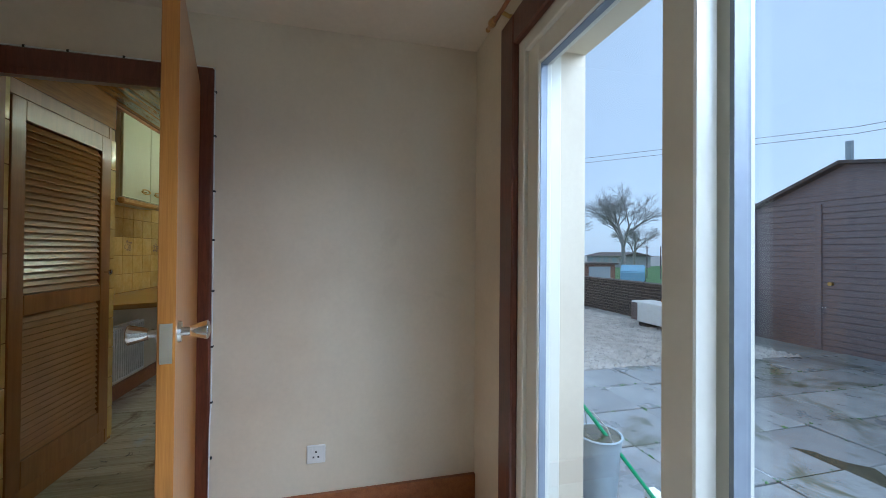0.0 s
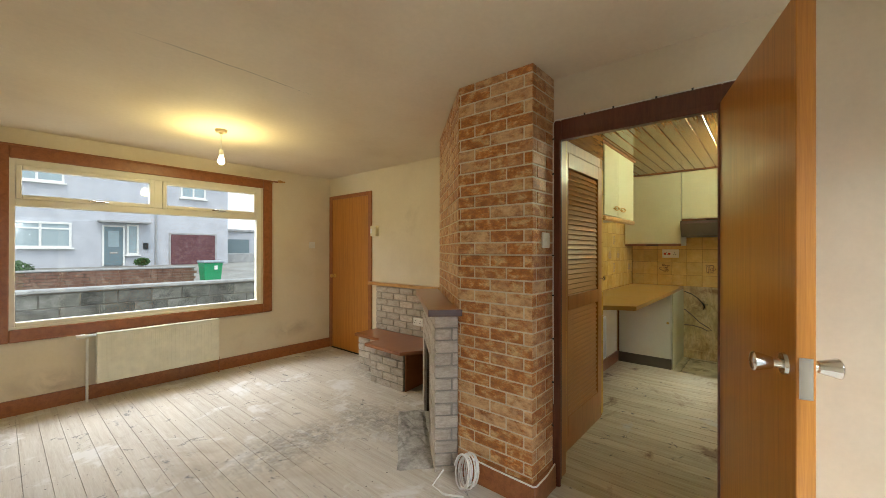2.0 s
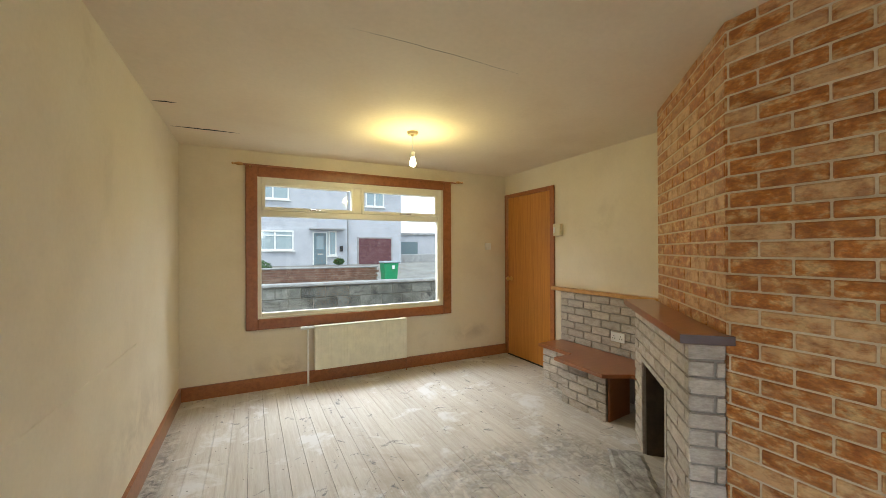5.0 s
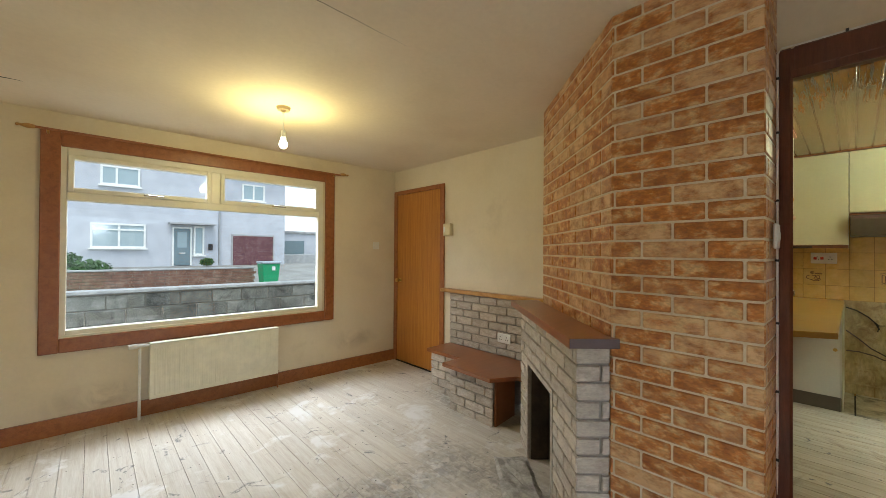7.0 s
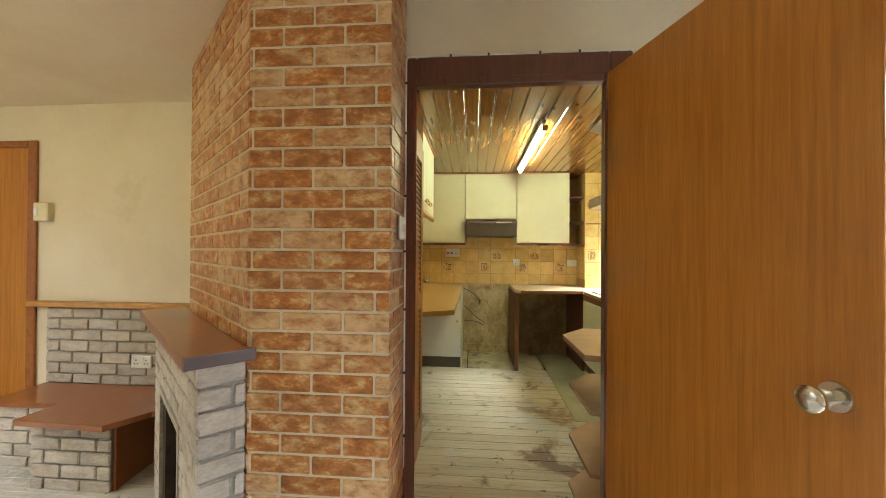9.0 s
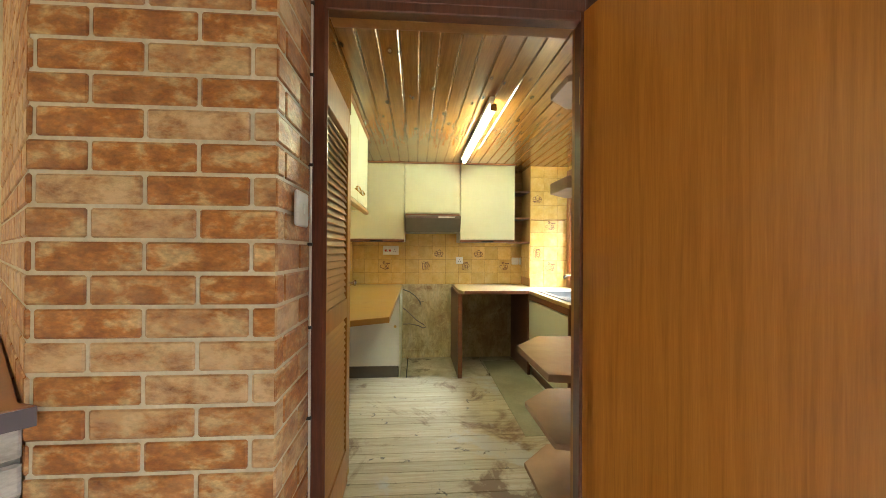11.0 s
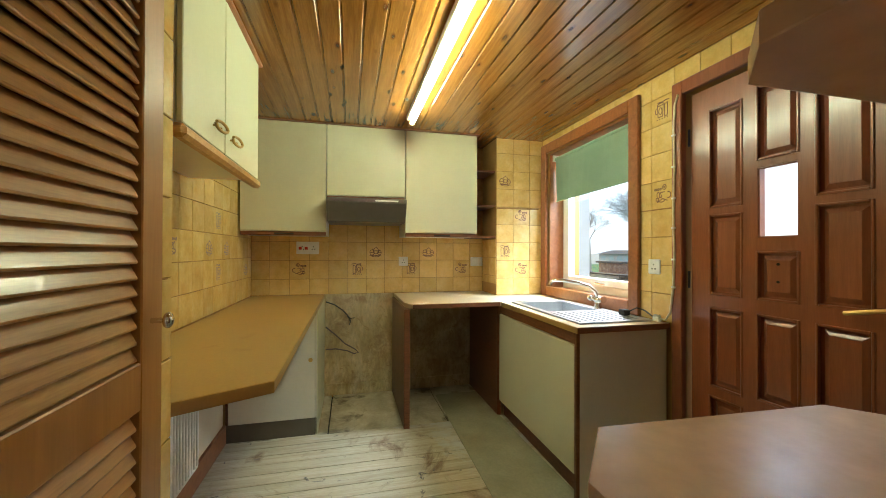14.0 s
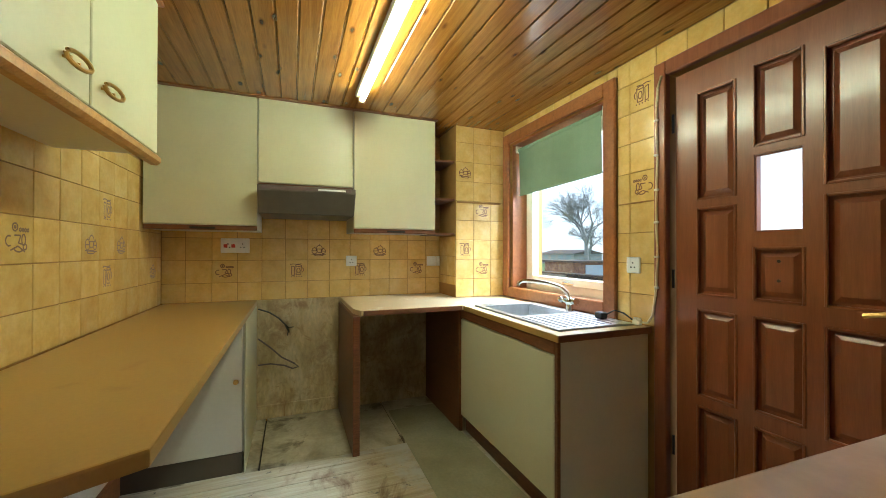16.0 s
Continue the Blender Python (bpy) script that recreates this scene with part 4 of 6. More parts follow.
crack("faint long seam in the ceiling paper", [(-1.7, 2.03), (-1.28, 2.035), (-0.69, 2.06)], 0.0018)
structure("trim_wall_seam", boxes((LEFT - 0.002, LEFT + 0.0035, 0.6, 3.1, 0.828, 0.846), bevel=0.003), PAPER, "faint paper seam along the wall", "seam")

# ---- kitchen things ----
# louvred cupboard door in its frame
LY = 0.862
lc = thing("louvre_cupboard", "tall varnished louvre door cupboard", "cupboard")
bm = boxes((0.215, 0.29, LY, LY + 0.04, 0.0, 2.10), (1.06, 1.09, LY, LY + 0.04, 0.0, 2.10), (0.29, 1.06, LY, LY + 0.04, 2.02, 2.10), (0.29, 1.06, LY, LY + 0.04, 0.0, 0.10), bevel=0.005)
part("cupboard_frame", bm, STILE, lc)
part("grout_strip", boxes((1.0905, 1.145, LY + 0.012, LY + 0.035, 0.0, 2.10)), GROUT, lc)
strip = mesh_of(boxes((1.091, 1.1445, LY + 0.003, LY + 0.013, -0.098, 0.098), bevel=0.002), TILE)
for k in range(10):
    piece("tile", strip, lc, Matrix.Translation((0, 0, 0.12 + k * 0.2)))
part("top_panel", boxes((0.20, 1.145, LY + 0.005, LY + 0.03, 2.102, KCEIL_Z)), PINE, lc, "pine board above the cupboard")
part("end_panel", boxes((1.125, 1.145, LY + 0.042, KLEFT - 0.002, 0.0, KCEIL_Z)), TILE, lc, "yellow tiled cupboard end")
# dark board behind the slats paints the shade inside the cupboard
part("lining", boxes((0.29, 1.06, LY + 0.05, LY + 0.06, 0.10, 2.02)), MAHOG, lc, "dark board for the shaded cupboard inside")
ld = part("louvre_door", boxes((0.295, 0.38, LY - 0.012, LY + 0.022, 0.105, 2.015), (0.97, 1.055, LY - 0.012, LY + 0.022, 0.105, 2.015), (0.38, 0.97, LY - 0.012, LY + 0.022, 1.915, 2.015),
          (0.38, 0.97, LY - 0.012, LY + 0.022, 0.105, 0.24), (0.38, 0.97, LY - 0.012, LY + 0.022, 0.955, 1.055), bevel=0.003), STILE, lc, "varnished louvre door")
bm = bmesh.new()
box(bm, 0.382, 0.968, -0.004, 0.004, -0.0215, 0.0215, bevel=0.0025)
slat = mesh_of(bm, LOUVRE)
for za, zb in ((0.245, 0.95), (1.06, 1.91)):
    n = round((zb - za) / 0.0335)
    for k in range(n):
        z = za + (k + 0.5) * (zb - za) / n
        piece("slat", slat, ld, Matrix.Translation((0, LY + 0.006, z)) @ Matrix.Rotation(radians(-27), 4, "X"))
bm = cyl(bmesh.new(), (1.008, LY - 0.012, 1.136), (1.008, LY - 0.04, 1.136), 0.006, 0.006, 10)
ball(bm, (1.008, LY - 0.045, 1.136), 0.018, sy=0.55)
part("knob", bm, CHROME, ld, "small chrome knob", smooth=True)


def unit_handle(c, ax):
    """A small brass drop handle."""
    x, y, z = c
    pts = []
    for k in range(13):
        a = k * math.tau / 12
        pts.append((x + 0.047 * math.cos(a), y - 0.024 - 0.006 * math.cos(a), z + 0.017 * math.sin(a)))
    bm = tube(bmesh.new(), pts, 0.0058, 8)
    cyl(bm, (x - 0.02, y, z), (x - 0.02, y - 0.018, z), 0.004, seg=8)
    cyl(bm, (x + 0.02, y, z), (x + 0.02, y - 0.018, z), 0.004, seg=8)
    return bm


# left wall unit
lw = thing("wall_cabinet", "cream two door wall cabinet above the breakfast bar", "wall cabinet")
part("carcass", boxes((1.32, 2.27, 0.932, KLEFT - 0.008, 1.665, 2.295), bevel=0.002), UNITWHITE, lw)
for a, b, hx in ((1.32, 1.715, 1.60), (1.721, 2.27, 1.80)):
    d = part("cabinet_door", boxes((a + 0.002, b - 0.002, 0.912, 0.930, 1.672, 2.29), bevel=0.003), UNIT, lw)
    part("handle", unit_handle((hx, 0.912, 1.745), "y"), BRASS, d, "small brass handle", smooth=True)
part("light_rail", boxes((1.31, 2.282, 0.90, 0.945, 1.625, 1.668), bevel=0.012), SHELFWOOD, lw, "rounded wooden bottom rail")
part("cornice", boxes((1.146, 2.29, 0.895, 0.94, 2.285, KCEIL_Z - 0.001), bevel=0.004), SKIRT, lw, "dark brown top strip")

# end wall units
def end_unit(label, y0, y1, z0, z1, rail=True):
    u = thing("wall_cabinet", label, "wall cabinet", "cabinets on the end wall")
    part("carcass", boxes((3.205, KBACK - 0.014, y0 + 0.001, y1 - 0.001, z0 + 0.005, z1), bevel=0.002), UNITWHITE, u)
    part("cabinet_door", boxes((3.184, 3.203, y0 + 0.002, y1 - 0.002, z0 + 0.034, z1 - 0.002), bevel=0.003), UNIT, u)
    part("pull_rail", boxes((3.186, 3.204, y0 + 0.002, y1 - 0.002, z0, z0 + 0.030), bevel=0.004), EDGEWOOD, u, "dark wooden pull rail")
    c = (y0 + y1) / 2
    # flat dark strip; the shade of the grip recess is only colour
    part("grip", boxes((3.182, 3.186, c - 0.07, c + 0.07, z0 + 0.006, z0 + 0.02), bevel=0.002), DARK, u, "flat dark strip for the grip recess")
    return u


end_unit("cream single door wall cabinet in the corner", 0.613, 1.238, 1.41, 2.295)
end_unit("short cream wall cabinet over the cooker hood", -0.013, 0.611, 1.70, 2.295)
end_unit("cream single door wall cabinet by the open shelves", -0.645, -0.015, 1.41, 2.295)
part_top = structure("trim_kitchen_cornice", boxes((3.16, KBACK, -0.66, 1.24, 2.297, KCEIL_Z - 0.001)), SKIRT, "dark brown strip above the cabinets", "trim")
# cooker hood
hood = thing("cooker_hood", "dark brown enamelled cooker hood", "cooker hood")
bm = bmesh.new()
prof = [(3.045, 1.665), (3.045, 1.70), (3.56, 1.70), (3.56, 1.52), (3.12, 1.52)]
vs0 = [bm.verts.new((x, 0.605, z)) for x, z in prof]
vs1 = [bm.verts.new((x, -0.008, z)) for x, z in prof]
bm.faces.new(vs0)
bm.faces.new(vs1[::-1])
for k in range(5):
    bm.faces.new((vs0[k], vs1[k], vs1[(k + 1) % 5], vs0[(k + 1) % 5]))
bmesh.ops.bevel(bm, geom=bm.edges[:], offset=0.004, segments=1, affect="EDGES")
part("body", bm, HOODM, hood)
part("front_strip", boxes((3.041, 3.045, 0.02, 0.58, 1.672, 1.693), bevel=0.001), LAMEND, hood)
part("vent", boxes((3.039, 3.042, 0.06, 0.24, 1.676, 1.688)), STEEL, hood, "pale control strip")
# open corner shelves
sh = thing("corner_shelves", "small brown open shelves beside the wall cabinet", "shelves")
for z in (1.41, 1.69, 2.0):
    part("shelf", boxes((3.25, KBACK - 0.014, -0.838, -0.648, z, z + 0.016), bevel=0.003), EDGEWOOD, sh)
part("back", boxes((KBACK - 0.014, KBACK - 0.011, -0.838, -0.648, 1.43, 2.285)), SHELFWOOD, sh)

# grout strips draw the pier's shadow line and a similar line by the door
structure("trim_pier_lip", boxes((3.218, 3.23, -1.25, -0.845, 1.672, 1.684), bevel=0.003), GROUT, "thin strip for the shadow line across the pier tiles", "trim")
structure("trim_tile_lip", boxes((1.77, 1.99, KRIGHT + 0.001, KRIGHT + 0.008, 1.530, 1.537), bevel=0.002), GROUT, "thin strip for the dark line in the tiles by the door", "trim")

# breakfast bar worktop on the left
wl = thing("breakfast_bar_worktop", "orange brown laminate worktop along the tiled wall", "worktop")
bm = bmesh.new()
prism(bm, [(1.15, 0.872), (1.27, 0.645), (KBACK - 0.012, 0.645), (KBACK - 0.012, KLEFT - 0.01), (1.15, KLEFT - 0.01)], 0.865, 0.902, bevel=0.006, seg=2)
part("slab", bm, WORKTOP, wl)
part("support_bracket", boxes((1.15, 1.20, 0.90, 1.235, 0.74, 0.864), bevel=0.004), EDGEWOOD, wl, "dark wooden bracket")
# base unit at the end
bu = thing("base_cabinet", "off white base cabinet under the worktop end", "base cabinet")
part("carcass", boxes((2.88, KBACK - 0.014, 0.652, 1.23, 0.11, 0.863)), UNITWHITE, bu)
part("cabinet_door", boxes((2.855, 2.877, 0.662, 1.215, 0.12, 0.86), bevel=0.003), UNITWHITE, bu)
part("end_strip", boxes((2.856, KBACK - 0.014, 0.645, 0.651, 0.0, 0.862)), UNIT, bu, "cream side panel")
part("plinth", boxes((2.86, 2.875, 0.66, 1.23, 0.0, 0.118)), HOODM, bu, "dark plinth")
bm = cyl(bmesh.new(), (2.855, 0.692, 0.53), (2.838, 0.692, 0.53), 0.007, 0.006, 10)
cyl(bm, (2.838, 0.692, 0.53), (2.83, 0.692, 0.53), 0.015, 0.013, 16)
part("knob", bm, BRASS, bu, "small round knob", smooth=True)
part("rear_post", boxes((2.856, 2.879, 1.218, 1.232, 0.119, 0.86)), EDGEWOOD, bu, "dark post at the wall")
# kitchen radiator
kr = thing("kitchen_radiator", "white ribbed radiator under the breakfast bar", "radiator")
part("panel", boxes((1.62, 2.26, 1.185, 1.20, 0.17, 0.63), (1.62, 2.26, 1.225, 1.24, 0.17, 0.63), bevel=0.003), WHITE, kr)
for k in range(19):
    part("rib", boxes((1.635 + k * 0.033, 1.653 + k * 0.033, 1.178, 1.187, 0.19, 0.61), bevel=0.004), WHITE, kr)
part("pipe", tube(bmesh.new(), [(1.58, 1.21, 0.0), (1.58, 1.21, 0.2), (1.62, 1.21, 0.2)], 0.008), WHITE, kr, smooth=True)

# short worktop on a panel leg
wr = thing("short_worktop", "short pale worktop over an empty appliance gap", "worktop")
bm = bmesh.new()
prism(bm, [(2.80, -0.005), (2.80, -0.71), (KBACK - 0.012, -0.71), (KBACK - 0.012, 0.03), (2.90, 0.03)], 0.868, 0.902, bevel=0.004)
part("slab", bm, WORKPALE, wr)
part("panel_leg", boxes((2.79, KBACK - 0.02, 0.002, 0.045, 0.0, 0.866), bevel=0.002), EDGEWOOD, wr, "dark brown panel leg")
part("front_edge", boxes((2.796, 2.80, -0.70, -0.02, 0.868, 0.898)), EDGEWOOD, wr, "worn dark front edge")

# sink run
sw = thing("sink_worktop", "pale worktop with dark worn edge holding the sink", "worktop")
SX0, SX1, SY0, SY1 = 1.79, 3.58, -1.283, -0.715
BX0, BX1, BY0, BY1 = 2.26, 2.70, -1.18, -0.815
bm = bmesh.new()
for s in ((SX0, BX0, SY0, SY1), (BX1, SX1, SY0, SY1), (BX0, BX1, SY0, BY0), (BX0, BX1, BY1, SY1)):
    box(bm, *s, 0.866, 0.898)
part("slab", bm, WORKPALE, sw)
part("front_edge", boxes((SX0, 2.795, SY1, SY1 + 0.005, 0.866, 0.897)), WORKTOP, sw)
part("end_edge", boxes((SX0 - 0.005, SX0, SY0, SY1, 0.866, 0.897)), EDGEWOOD, sw, "chipped dark end edge")
sc = thing("sink_cabinet", "cream laminate sink cabinet with dark trim", "base cabinet")
part("end_panel", boxes((1.80, 1.816, SY0 + 0.005, -0.735, 0.0, 0.864), bevel=0.002), UNITWHITE, sc)
part("front_panel", boxes((1.822, 2.86, -0.735, -0.718, 0.115, 0.80), bevel=0.008), UNIT, sc)
part("pull_rail", boxes((1.822, 2.86, -0.735, -0.716, 0.805, 0.862), bevel=0.004), EDGEWOOD, sc, "dark wooden pull rail")
part("corner_post", boxes((1.798, 1.82, -0.735, -0.714, 0.0, 0.862), bevel=0.003), EDGEWOOD, sc, "dark corner strip")
part("plinth", boxes((1.82, 2.86, -0.775, -0.76, 0.0, 0.112)), EDGEWOOD, sc, "dark plinth")
part("gap_panel", boxes((2.862, KBACK - 0.02, -0.735, -0.705, 0.0, 0.864), bevel=0.002), EDGEWOOD, sc, "dark brown side panel")
# sink
sk = thing("sink", "stainless steel sink with drainer", "sink")
bm = bmesh.new()
for s in ((1.86, BX0, -1.235, -0.775), (BX1, 2.74, -1.235, -0.775), (BX0, BX1, -1.235, BY0), (BX0, BX1, BY1, -0.775)):
    box(bm, *s, 0.899, 0.904)
tube(bm, [(1.86, -1.235, 0.903), (2.74, -1.235, 0.903), (2.74, -0.775, 0.903), (1.86, -0.775, 0.903), (1.86, -1.235, 0.903)], 0.006, 6)
part("rim", bm, STEEL, sk, smooth=True)
bm = bmesh.new()
w = 0.004
for s in ((BX0, BX0 + w, BY0, BY1, 0.74, 0.9045), (BX1 - w, BX1, BY0, BY1, 0.74, 0.9045), (BX0, BX1, BY0, BY0 + w, 0.74, 0.9045), (BX0, BX1, BY1 - w, BY1, 0.74, 0.9045), (BX0, BX1, BY0, BY1, 0.736, 0.742)):
    box(bm, *s)
part("bowl", bm, STEEL, sk)
for k in range(9):
    yy = -1.19 + k * 0.047
    part("drainer_rib", boxes((1.90, 2.22, yy, yy + 0.012, 0.904, 0.909), bevel=0.002), STEEL, sk)
part("waste", cyl(bmesh.new(), (2.48, -1.0, 0.742), (2.48, -1.0, 0.746), 0.03, seg=20), BLACK, sk)
# mixer tap
tp = thing("mixer_tap", "chrome mixer tap with swan spout on the sink", "tap")
bm = cyl(bmesh.new(), (2.30, -1.205, 0.904), (2.30, -1.205, 0.96), 0.024, 0.02)
ball(bm, (2.30, -1.205, 0.965), 0.028)
part("body", bm, CHROME, tp, smooth=True)
sp = [(2.30, -1.205, 0.97), (2.305, -1.19, 1.02), (2.325, -1.155, 1.055), (2.36, -1.10, 1.075), (2.42, -1.02, 1.09), (2.46, -0.97, 1.09), (2.475, -0.95, 1.075), (2.478, -0.945, 1.055)]
part("spout", tube(bmesh.new(), sp, 0.0125, 10), CHROME, tp, smooth=True)
for s in (-1, 1):
    bm = cyl(bmesh.new(), (2.30 + s * 0.02, -1.205, 0.962), (2.30 + s * 0.055, -1.195, 0.972), 0.012, 0.012)
    bmesh.ops.create_cone(bm, cap_ends=True, segments=10, radius1=0.024, radius2=0.02, depth=0.026, matrix=Matrix.Translation((2.30 + s * 0.062, -1.193, 0.974)) @ Matrix.Rotation(radians(90), 4, "Y"))
    part("tap_handle", bm, CHROME, tp, smooth=False)
pg = thing("plug_and_cable", "black plug with lead lying on the drainer", "plug")
part("plug", boxes((1.985, 2.04, -1.2, -1.155, 0.9105, 0.945), bevel=0.006), BLACK, pg)
part("lead", tube(bmesh.new(), [(1.99, -1.19, 0.935), (1.96, -1.22, 0.96), (1.92, -1.24, 0.95), (1.88, -1.26, 0.92), (1.86, -1.27, 0.908)], 0.004, 6), BLACK, pg, smooth=True)
jb = thing("cable_joint_box", "small white cable connector on the worktop", "connector")
part("body", boxes((1.83, 1.875, -1.275, -1.25, 0.8985, 0.925), bevel=0.004), WHITE, jb)
for k in range(3):
    part("terminal", boxes((1.834 + k * 0.014, 1.842 + k * 0.014, -1.27, -1.255, 0.925, 0.935)), WHITE, jb)
kc = thing("wall_cable", "cream cable clipped up the door frame", "cable")
part("run", tube(bmesh.new(), [(1.84, -1.262, 0.915), (1.80, -1.27, 0.915), (1.765, -1.266, 0.96), (1.745, KRIGHT + 0.0235, 1.10), (1.738, KRIGHT + 0.0235, 1.25), (1.745, KRIGHT + 0.0235, 1.5), (1.738, KRIGHT + 0.0235, 1.75), (1.743, KRIGHT + 0.0235, 1.95), (1.735, KRIGHT + 0.0235, 2.08), (1.715, KRIGHT + 0.0235, 2.13)], 0.006, 6), CREAM, kc, smooth=True)
for z in (1.1, 1.25, 1.42, 1.58, 1.75, 1.92):
    part("clip", boxes((1.731, 1.754, KRIGHT + 0.0185, KRIGHT + 0.031, z - 0.005, z + 0.005), bevel=0.002), WHITE, kc)

# kitchen window
kw = tagged(new("window_2"), "kitchen window in a deep red brown wooden surround", "window", kind="structure")
part("trim", ring(bmesh.new(), "y", 2.005, 3.21, 0.90, 2.25, 0.085, KRIGHT, KRIGHT + 0.025, bevel=0.005), WINTRIM, kw, "red brown wooden surround")
part("reveal", ring(bmesh.new(), "y", KWX0 + 0.001, KWX1 - 0.001, KWZ0 + 0.001, KWZ1 - 0.001, 0.012, KRIGHT - 0.13, KRIGHT - 0.001, bevel=0), WINTRIM, kw, "red brown wooden reveal")
part("window_frame", ring(bmesh.new(), "y", KWX0 + 0.013, KWX1 - 0.013, KWZ0 + 0.013, KWZ1 - 0.013, 0.06, KRIGHT - 0.19, KRIGHT - 0.13), UPVC, kw)
sash = part("sash", ring(bmesh.new(), "y", KWX0 + 0.07, KWX1 - 0.07, KWZ0 + 0.07, KWZ1 - 0.07, 0.055, KRIGHT - 0.175, KRIGHT - 0.115), UPVC, kw)
part("pane", boxes((KWX0 + 0.12, KWX1 - 0.12, KRIGHT - 0.15, KRIGHT - 0.144, KWZ0 + 0.12, KWZ1 - 0.12)), GLASS, sash).visible_shadow = False
bm = boxes((2.56, 2.60, KRIGHT - 0.114, KRIGHT - 0.1, KWZ0 + 0.085, KWZ0 + 0.10), bevel=0.003)
cyl(bm, (2.58, KRIGHT - 0.096, KWZ0 + 0.093), (2.47, KRIGHT - 0.09, KWZ0 + 0.09), 0.008, 0.006, 8)
part("handle", bm, CHROME, sash, "small window handle")
bl = thing("roller_blind", "green cloth roller blind hung crooked", "blind")
part("roller", cyl(bmesh.new(), (2.14, KRIGHT - 0.05, 2.115), (3.07, KRIGHT - 0.05, 2.105), 0.016), BLINDM, bl, smooth=True)
bm = bmesh.new()
ng = 12
top = [bm.verts.new((2.17 + 0.89 * k / ng, KRIGHT - 0.042, 2.11)) for k in range(ng + 1)]
bot = [bm.verts.new((2.17 + 0.89 * k / ng, KRIGHT - 0.05 + 0.005 * math.sin(k), 1.755 - 0.02 * k / ng)) for k in range(ng + 1)]
for k in range(ng):
    bm.faces.new((top[k], top[k + 1], bot[k + 1], bot[k]))
cloth = part("cloth", bm, BLINDM, bl)
so = cloth.modifiers.new("thickness", "SOLIDIFY")
so.thickness = 0.002
part("bottom_bar", tube(bmesh.new(), [(2.17, KRIGHT - 0.05, 1.755), (3.06, KRIGHT - 0.05, 1.735)], 0.007, 8), BLINDM, bl, smooth=True)
for x in (2.135, 3.075):
    part("bracket", boxes((x - 0.006, x + 0.006, KRIGHT - 0.075, KRIGHT - 0.02, 2.085, 2.14), bevel=0.002), WHITE, bl)

# back door
bd = tagged(new("door_back"), "dark red brown panelled back door with small pane", "door", kind="structure")
DY = KRIGHT - 0.03
part("frame", boxes((KDX1, 1.765, KRIGHT - 0.02, KRIGHT + 0.018, 0, 2.20), (0.735, KDX0, KRIGHT - 0.02, KRIGHT + 0.018, 0, 2.20), (KDX0, KDX1, KRIGHT - 0.02, KRIGHT + 0.018, KDZ1, 2.20), bevel=0.005), BACKDOOR, bd)
cols = [(1.418, 1.576), (1.19, 1.348), (0.966, 1.128)]
rows3 = [[(1.515, 1.995), (1.085, 1.47), (0.63, 1.012), (0.20, 0.575)], [(1.70, 2.02), (1.355, 1.662), (1.087, 1.29), (0.645, 1.013), (0.20, 0.575)], [(1.515, 1.985), (1.09, 1.472), (0.63, 1.012), (0.20, 0.575)]]
bm = bmesh.new()
xs = [KDX0 + 0.02] + [v for c in reversed(cols) for v in c] + [KDX1 - 0.02]
for k in range(0, len(xs), 2):
    box(bm, xs[k], xs[k + 1], DY - 0.045, DY, 0.02, 2.115)
for (a, b), rws in zip(cols, rows3):
    edges = [2.115] + [v for r in rws for v in (r[1], r[0])] + [0.02]
    for k in range(0, len(edges), 2):
        box(bm, a, b, DY - 0.045, DY, edges[k + 1], edges[k])
leafb = part("leaf", bm, BACKDOOR, bd)
for ci, ((a, b), rws) in enumerate(zip(cols, rows3)):
    for ri, (z0, z1) in enumerate(rws):
        if ci == 1 and ri == 1:
            part("pane", boxes((a, b, DY - 0.03, DY - 0.024, z0, z1)), GLASS, bd, "small clear door pane").visible_shadow = False
            part("bead", ring(bmesh.new(), "y", a, b, z0, z1, 0.006, DY - 0.02, DY - 0.004, bevel=0.001), BACKDOOR, bd)
            continue
        p = bmesh.new()
        va = [(a, z0, DY - 0.018), (b, z0, DY - 0.018), (b, z1, DY - 0.018), (a, z1, DY - 0.018)]
        g, h = 0.014, 0.034
        lo = [p.verts.new((x, yy, z)) for x, z, yy in va]
        sx = lambda q, ins: q + ins if q in (a, z0) else q - ins
        l1 = [p.verts.new((sx(x, g), DY - 0.018, sx(z, g))) for x, z, yy in va]
        l2 = [p.verts.new((sx(x, h), DY - 0.007, sx(z, h))) for x, z, yy in va]
        for r0, r1 in ((lo, l1), (l1, l2)):
            for k in range(4):
                p.faces.new((r0[k], r0[(k + 1) % 4], r1[(k + 1) % 4], r1[k]))
        p.faces.new(l2)
        part("panel", p, BACKDOOR, leafb)
        part("moulding", ring(bmesh.new(), "y", a - 0.006, b + 0.006, z0 - 0.006, z1 + 0.006, 0.011, DY - 0.004, DY + 0.005, bevel=0.003), BACKDOOR, leafb)
for z in (1.165, 1.24):
    part("screw_hole", cyl(bmesh.new(), (1.269, DY - 0.0072, z), (1.269, DY - 0.004, z), 0.006, seg=10), DARK, leafb)
bm = boxes((0.885, 0.925, DY, DY + 0.008, 1.0, 1.16), bevel=0.003)
tube(bm, [(0.905, DY, 1.10), (0.905, DY + 0.045, 1.10), (0.93, DY + 0.05, 1.095), (1.02, DY + 0.045, 1.075)], 0.008, 8)
part("handle", bm, BRASS, bd, "brass lever handle", smooth=True)
for z in (0.3, 1.1, 1.85):
    part("hinge", cyl(bmesh.new(), (1.693, DY + 0.003, z), (1.693, DY + 0.003, z + 0.09), 0.006, seg=8), BLACK, bd)

